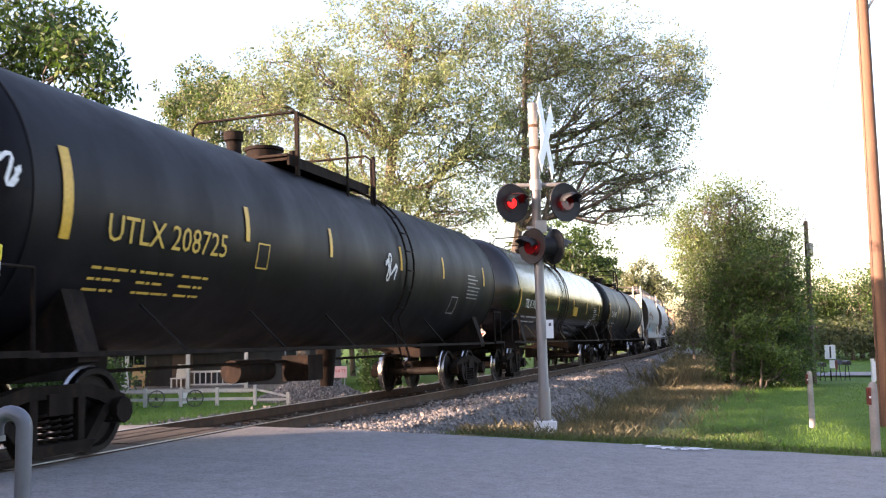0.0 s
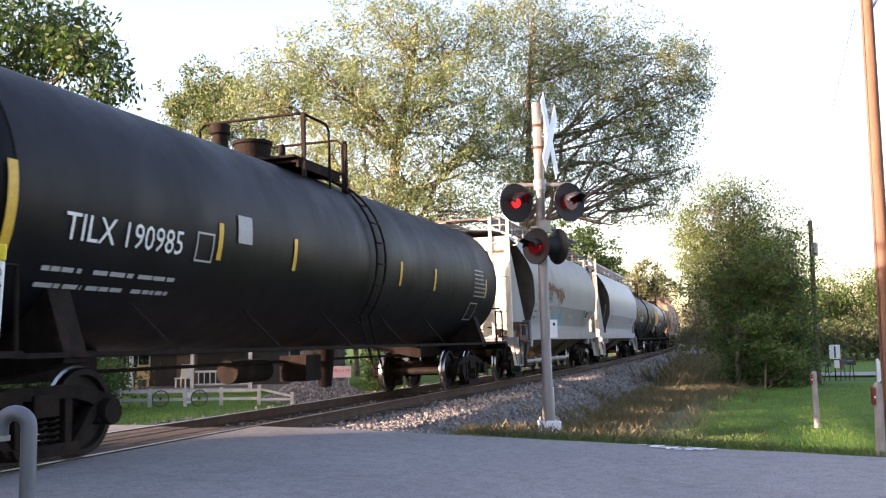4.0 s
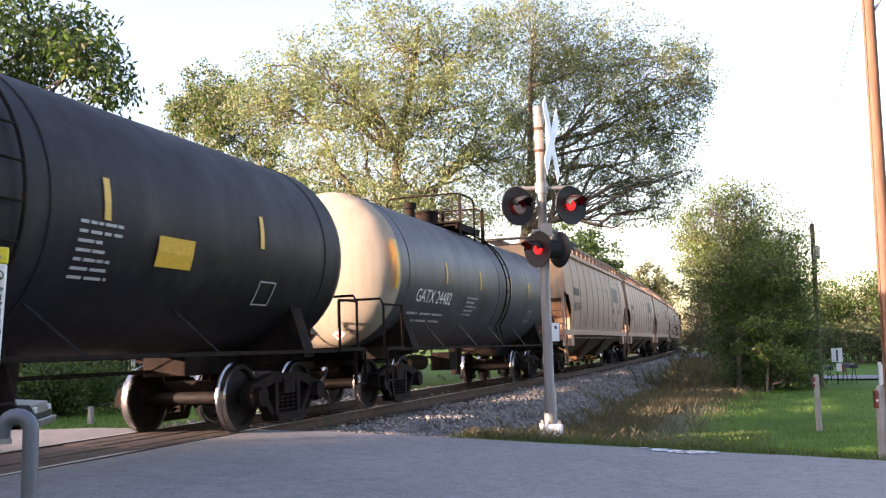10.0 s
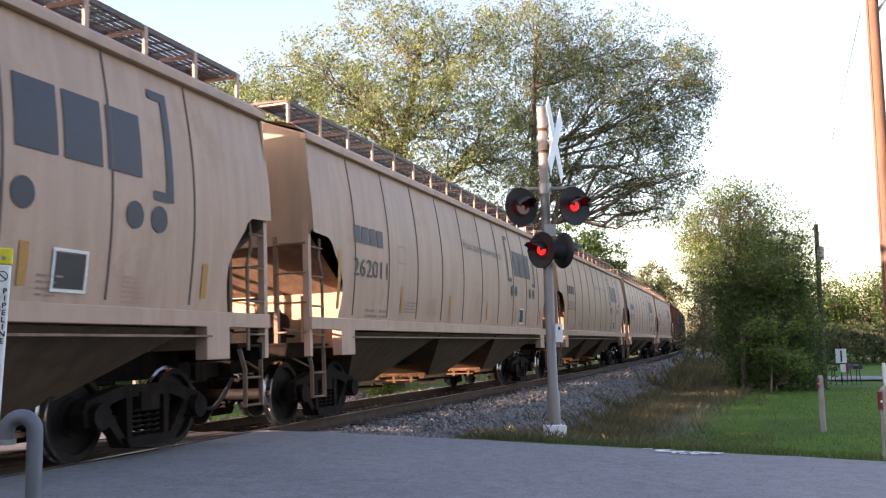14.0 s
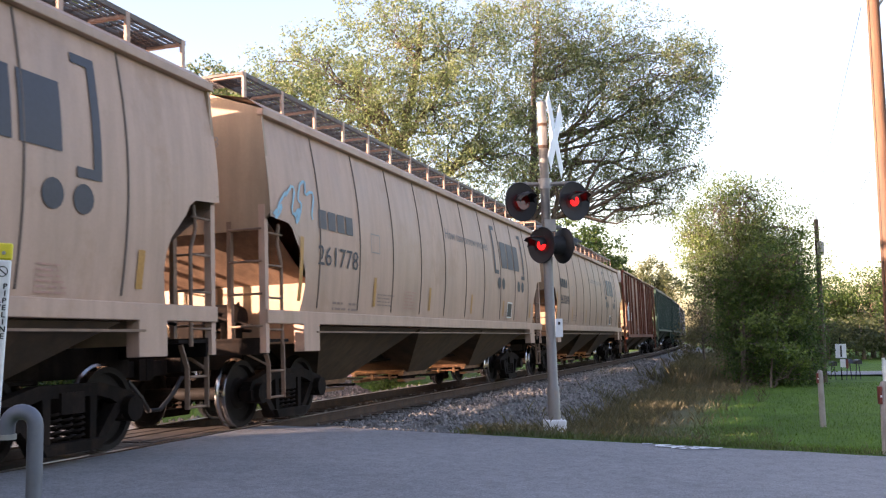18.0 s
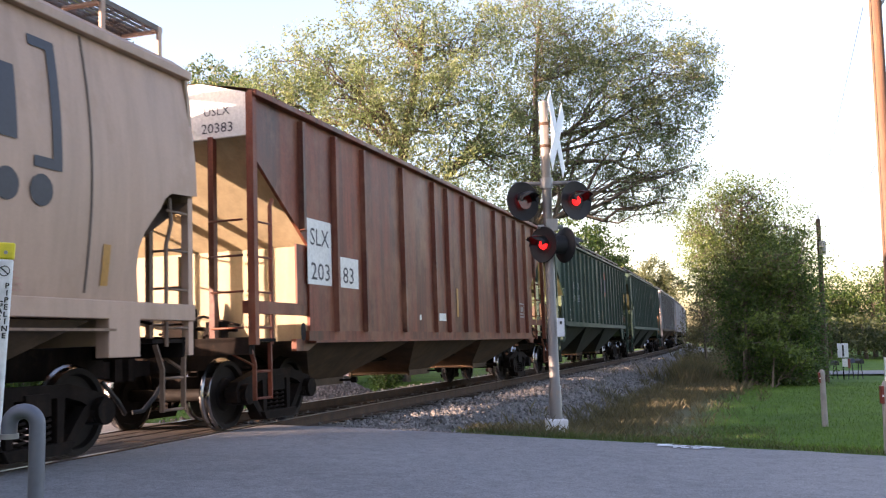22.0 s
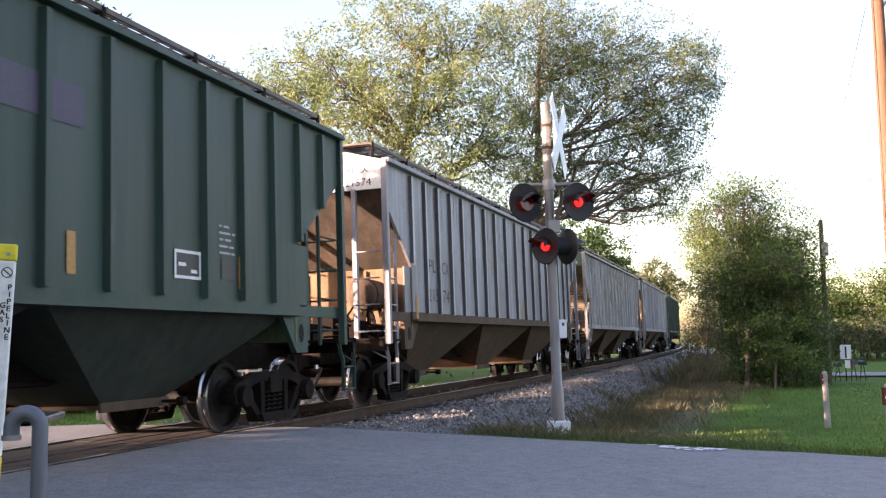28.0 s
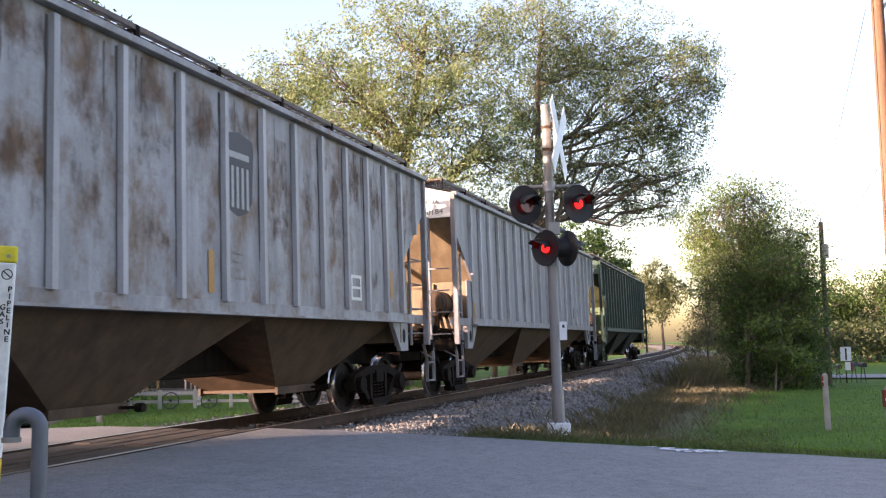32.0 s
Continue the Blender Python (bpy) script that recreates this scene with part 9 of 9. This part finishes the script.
    for x, y in ((-9.05, 24.6), (-10.3, 25.0)):
        k = thing("stub_post", "short weathered wooden stub post in the grass", "post", "stub posts", m=Matrix.Translation((x, y, -0.75)))
        part("stub", Shape().lathe([(-0.1, 0.085), (0.42, 0.075), (0.45, 0.06), (0.45, 0.0)], "z", 12), CONC, k)
    # shrubs
    rs = np.random.RandomState(31)
    for x, y, w, hh in ((-14.8, 32, 1.5, 1.5), (-12.0, 33.2, 1.0, 1.1), (-11.3, 28.2, 2.3, 1.7), (-2.4, 36.0, 1.0, 1.6), (-16.8, 30.0, 1.4, 1.7)):
        sb = thing("shrub", "rounded dark green shrub in the yard", "shrub", "yard shrubs", m=Matrix.Translation((x, y, -0.76)))
        n = int(2600 * w)
        u = rs.normal(size=(n, 3))
        u /= np.linalg.norm(u, axis=1)[:, None]
        rr = rs.uniform(0.55, 1.0, n)[:, None] ** 0.5 * (1 + 0.25 * np.sin(u[:, :1] * 7 + u[:, 1:2] * 5))
        c = u * rr * np.array([w * 0.6, w * 0.6, hh * 0.5]) + np.array([0, 0, hh * 0.5])
        o = part("foliage", leaf_mesh("foliage", c, 3, 0.12, 0.06, LEAF_DARK, 0.1), None, sb)
        o["kind"] = "stuff"
        part("stems", Shape().tube([(0, 0, -0.05), (0.05, 0, hh * 0.6)], [0.05, 0.02], 6), BARK, sb)
    # dark pickup parked in the yard
    pk = thing("pickup_truck", "dark pickup truck parked in the yard beyond the track", "pickup truck", m=Matrix.Translation((-10.75, 19.4, -0.72)) @ Matrix.Rotation(radians(12), 4, "Z") @ Matrix.Diagonal((1, 1, 0.8, 1)))
    paint = plain("dark_teal_car_paint", (0.008, 0.016, 0.02), 0.35)
    part("body", Shape().prism([(-2.5, 0.45), (2.45, 0.45), (2.5, 0.75), (2.4, 0.98), (1.2, 1.08), (0.75, 1.1), (-0.9, 1.1), (-0.95, 1.05), (-2.5, 1.05)], "y", -0.9, 0.9), paint, pk, bevel=0.05)
    part("cab", Shape().prism([(1.15, 1.07), (0.5, 1.68), (-0.75, 1.72), (-0.92, 1.08)], "y", -0.78, 0.78), paint, pk, bevel=0.06)
    for k in (-1, 1):
        part("side_window", Shape().prism([(0.85, 1.12), (0.42, 1.58), (-0.65, 1.6), (-0.75, 1.12)], "y", k * 0.79, k * 0.8), GLASS, pk)
        part("headlight", Shape().box(2.4, 2.49, k * 0.7 - 0.14, k * 0.7 + 0.14, 0.72, 0.9), MARK_WHITE, pk, bevel=0.02)
        for x in (-1.55, 1.55):
            w = part("wheel", Shape().lathe([(-0.11, 0.2), (-0.11, 0.34), (-0.08, 0.37), (0.08, 0.37), (0.11, 0.34), (0.11, 0.2)], "y", 24), PLATE, pk, m=pose(x, k * 0.83, 0.37))
            part("rim", Shape().lathe([(-0.06 * k, 0.0), (0.09 * k, 0.05), (0.06 * k, 0.2), (-0.06 * k, 0.2)], "y", 20), GALV, w)
    part("bumper", Shape().box(2.48, 2.6, -0.88, 0.88, 0.42, 0.6), GALV, pk, bevel=0.03)
    part("windscreen", Shape().prism([(1.14, 1.1), (0.53, 1.66), (0.55, 1.67), (1.17, 1.11)], "y", -0.7, 0.7), GLASS, pk)


build_yard()


def build_hedge():
    """A rough hedge along the yard that keeps the low sun off the grass."""
    rs = np.random.RandomState(55)
    hd = thing("hedge", "rough green hedge along the yard beyond the track", "hedge")
    cs = []
    st = Shape()
    for s in np.arange(-8.6, 3, 0.55):
        p = tk(s, -12.2 + rs.uniform(-0.4, 0.4), 0)
        h = 1.5 + 0.35 * math.sin(s * 0.8) * math.sin(s * 0.31) + rs.uniform(-0.15, 0.15)
        n = 520
        u = rs.normal(size=(n, 3)) * np.array([0.42, 0.5, h * 0.24]) + np.array([p.x, p.y, -0.75 + h * 0.5])
        u[:, 2] = np.clip(u[:, 2], -0.7, -0.75 + h * 1.05)
        cs.append(u)
        st.tube([(p.x, p.y, -0.85), (p.x + rs.uniform(-0.2, 0.2), p.y, -0.75 + h * 0.7)], [0.035, 0.01], 4, False)
    part("foliage", leaf_mesh("foliage", np.concatenate(cs), 8, 0.14, 0.08, LEAF_DARK, 0.1), None, hd)["kind"] = "stuff"
    part("stems", st, BARK, hd, clean=False)["kind"] = "stuff"


build_hedge()


# ---------------------------------------------------------------- movement of the train
V13, ACC = 9.261, -0.03865


def gone(t):
    """Metres that the train has travelled since 13 s."""
    d = t - 13.0
    return V13 * d + 0.5 * ACC * d * d


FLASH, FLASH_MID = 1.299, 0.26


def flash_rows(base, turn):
    """Added flaps cover and bare the lenses of the two sides in turn, so the lamps seem to flash."""
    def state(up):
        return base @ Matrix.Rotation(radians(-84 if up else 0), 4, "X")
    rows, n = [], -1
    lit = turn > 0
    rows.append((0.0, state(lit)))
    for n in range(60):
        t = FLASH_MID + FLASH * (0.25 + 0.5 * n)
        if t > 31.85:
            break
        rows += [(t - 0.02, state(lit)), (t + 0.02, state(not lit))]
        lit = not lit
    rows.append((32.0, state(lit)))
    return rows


def motions():
    for flap, turn in LENS_FLAPS:
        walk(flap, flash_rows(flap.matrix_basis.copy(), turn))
    for car, q, half, wheels in CARS:
        rows = []
        for i in range(65):
            t = i * 0.5
            s = q - gone(t)
            a, b = tk(s - half, 0), tk(s + half, 0)
            yaw = math.atan2(b.y - a.y, b.x - a.x)
            m = Matrix.Translation((a + b) / 2) @ Matrix.Rotation(yaw, 4, "Z") @ Matrix.Rotation(-math.asin((b.z - a.z) / (b - a).length), 4, "Y") @ Matrix.Rotation(-CANT, 4, "X")
            rows.append((t, m))
        walk(car, rows)
        # wheels turn while they are near the crossing
        for w in wheels:
            base = w.matrix_basis.translation.copy()
            wx = w.parent.matrix_basis.translation.x + base.x
            last, rows = None, []
            for i in range(481):
                t = i / 15.0
                s = q + wx - gone(t)
                near = -22 < s < 6
                if i in (0, 480) or near or last:
                    turn = -gone(t) / R_WHEEL if near else (rows[-1][2] if rows else 0.0)
                    rows.append((t, near, turn))
                last = near
            first = next((r[2] for r in rows if r[1]), 0.0)
            out = []
            for t, near, turn in rows:
                if not near and not any(r[1] for r in rows if r[0] < t):
                    turn = first
                out.append((t, Matrix.Translation(base) @ Matrix.Rotation(-turn % (2 * math.pi), 4, "Y")))
            walk(w, out)


motions()
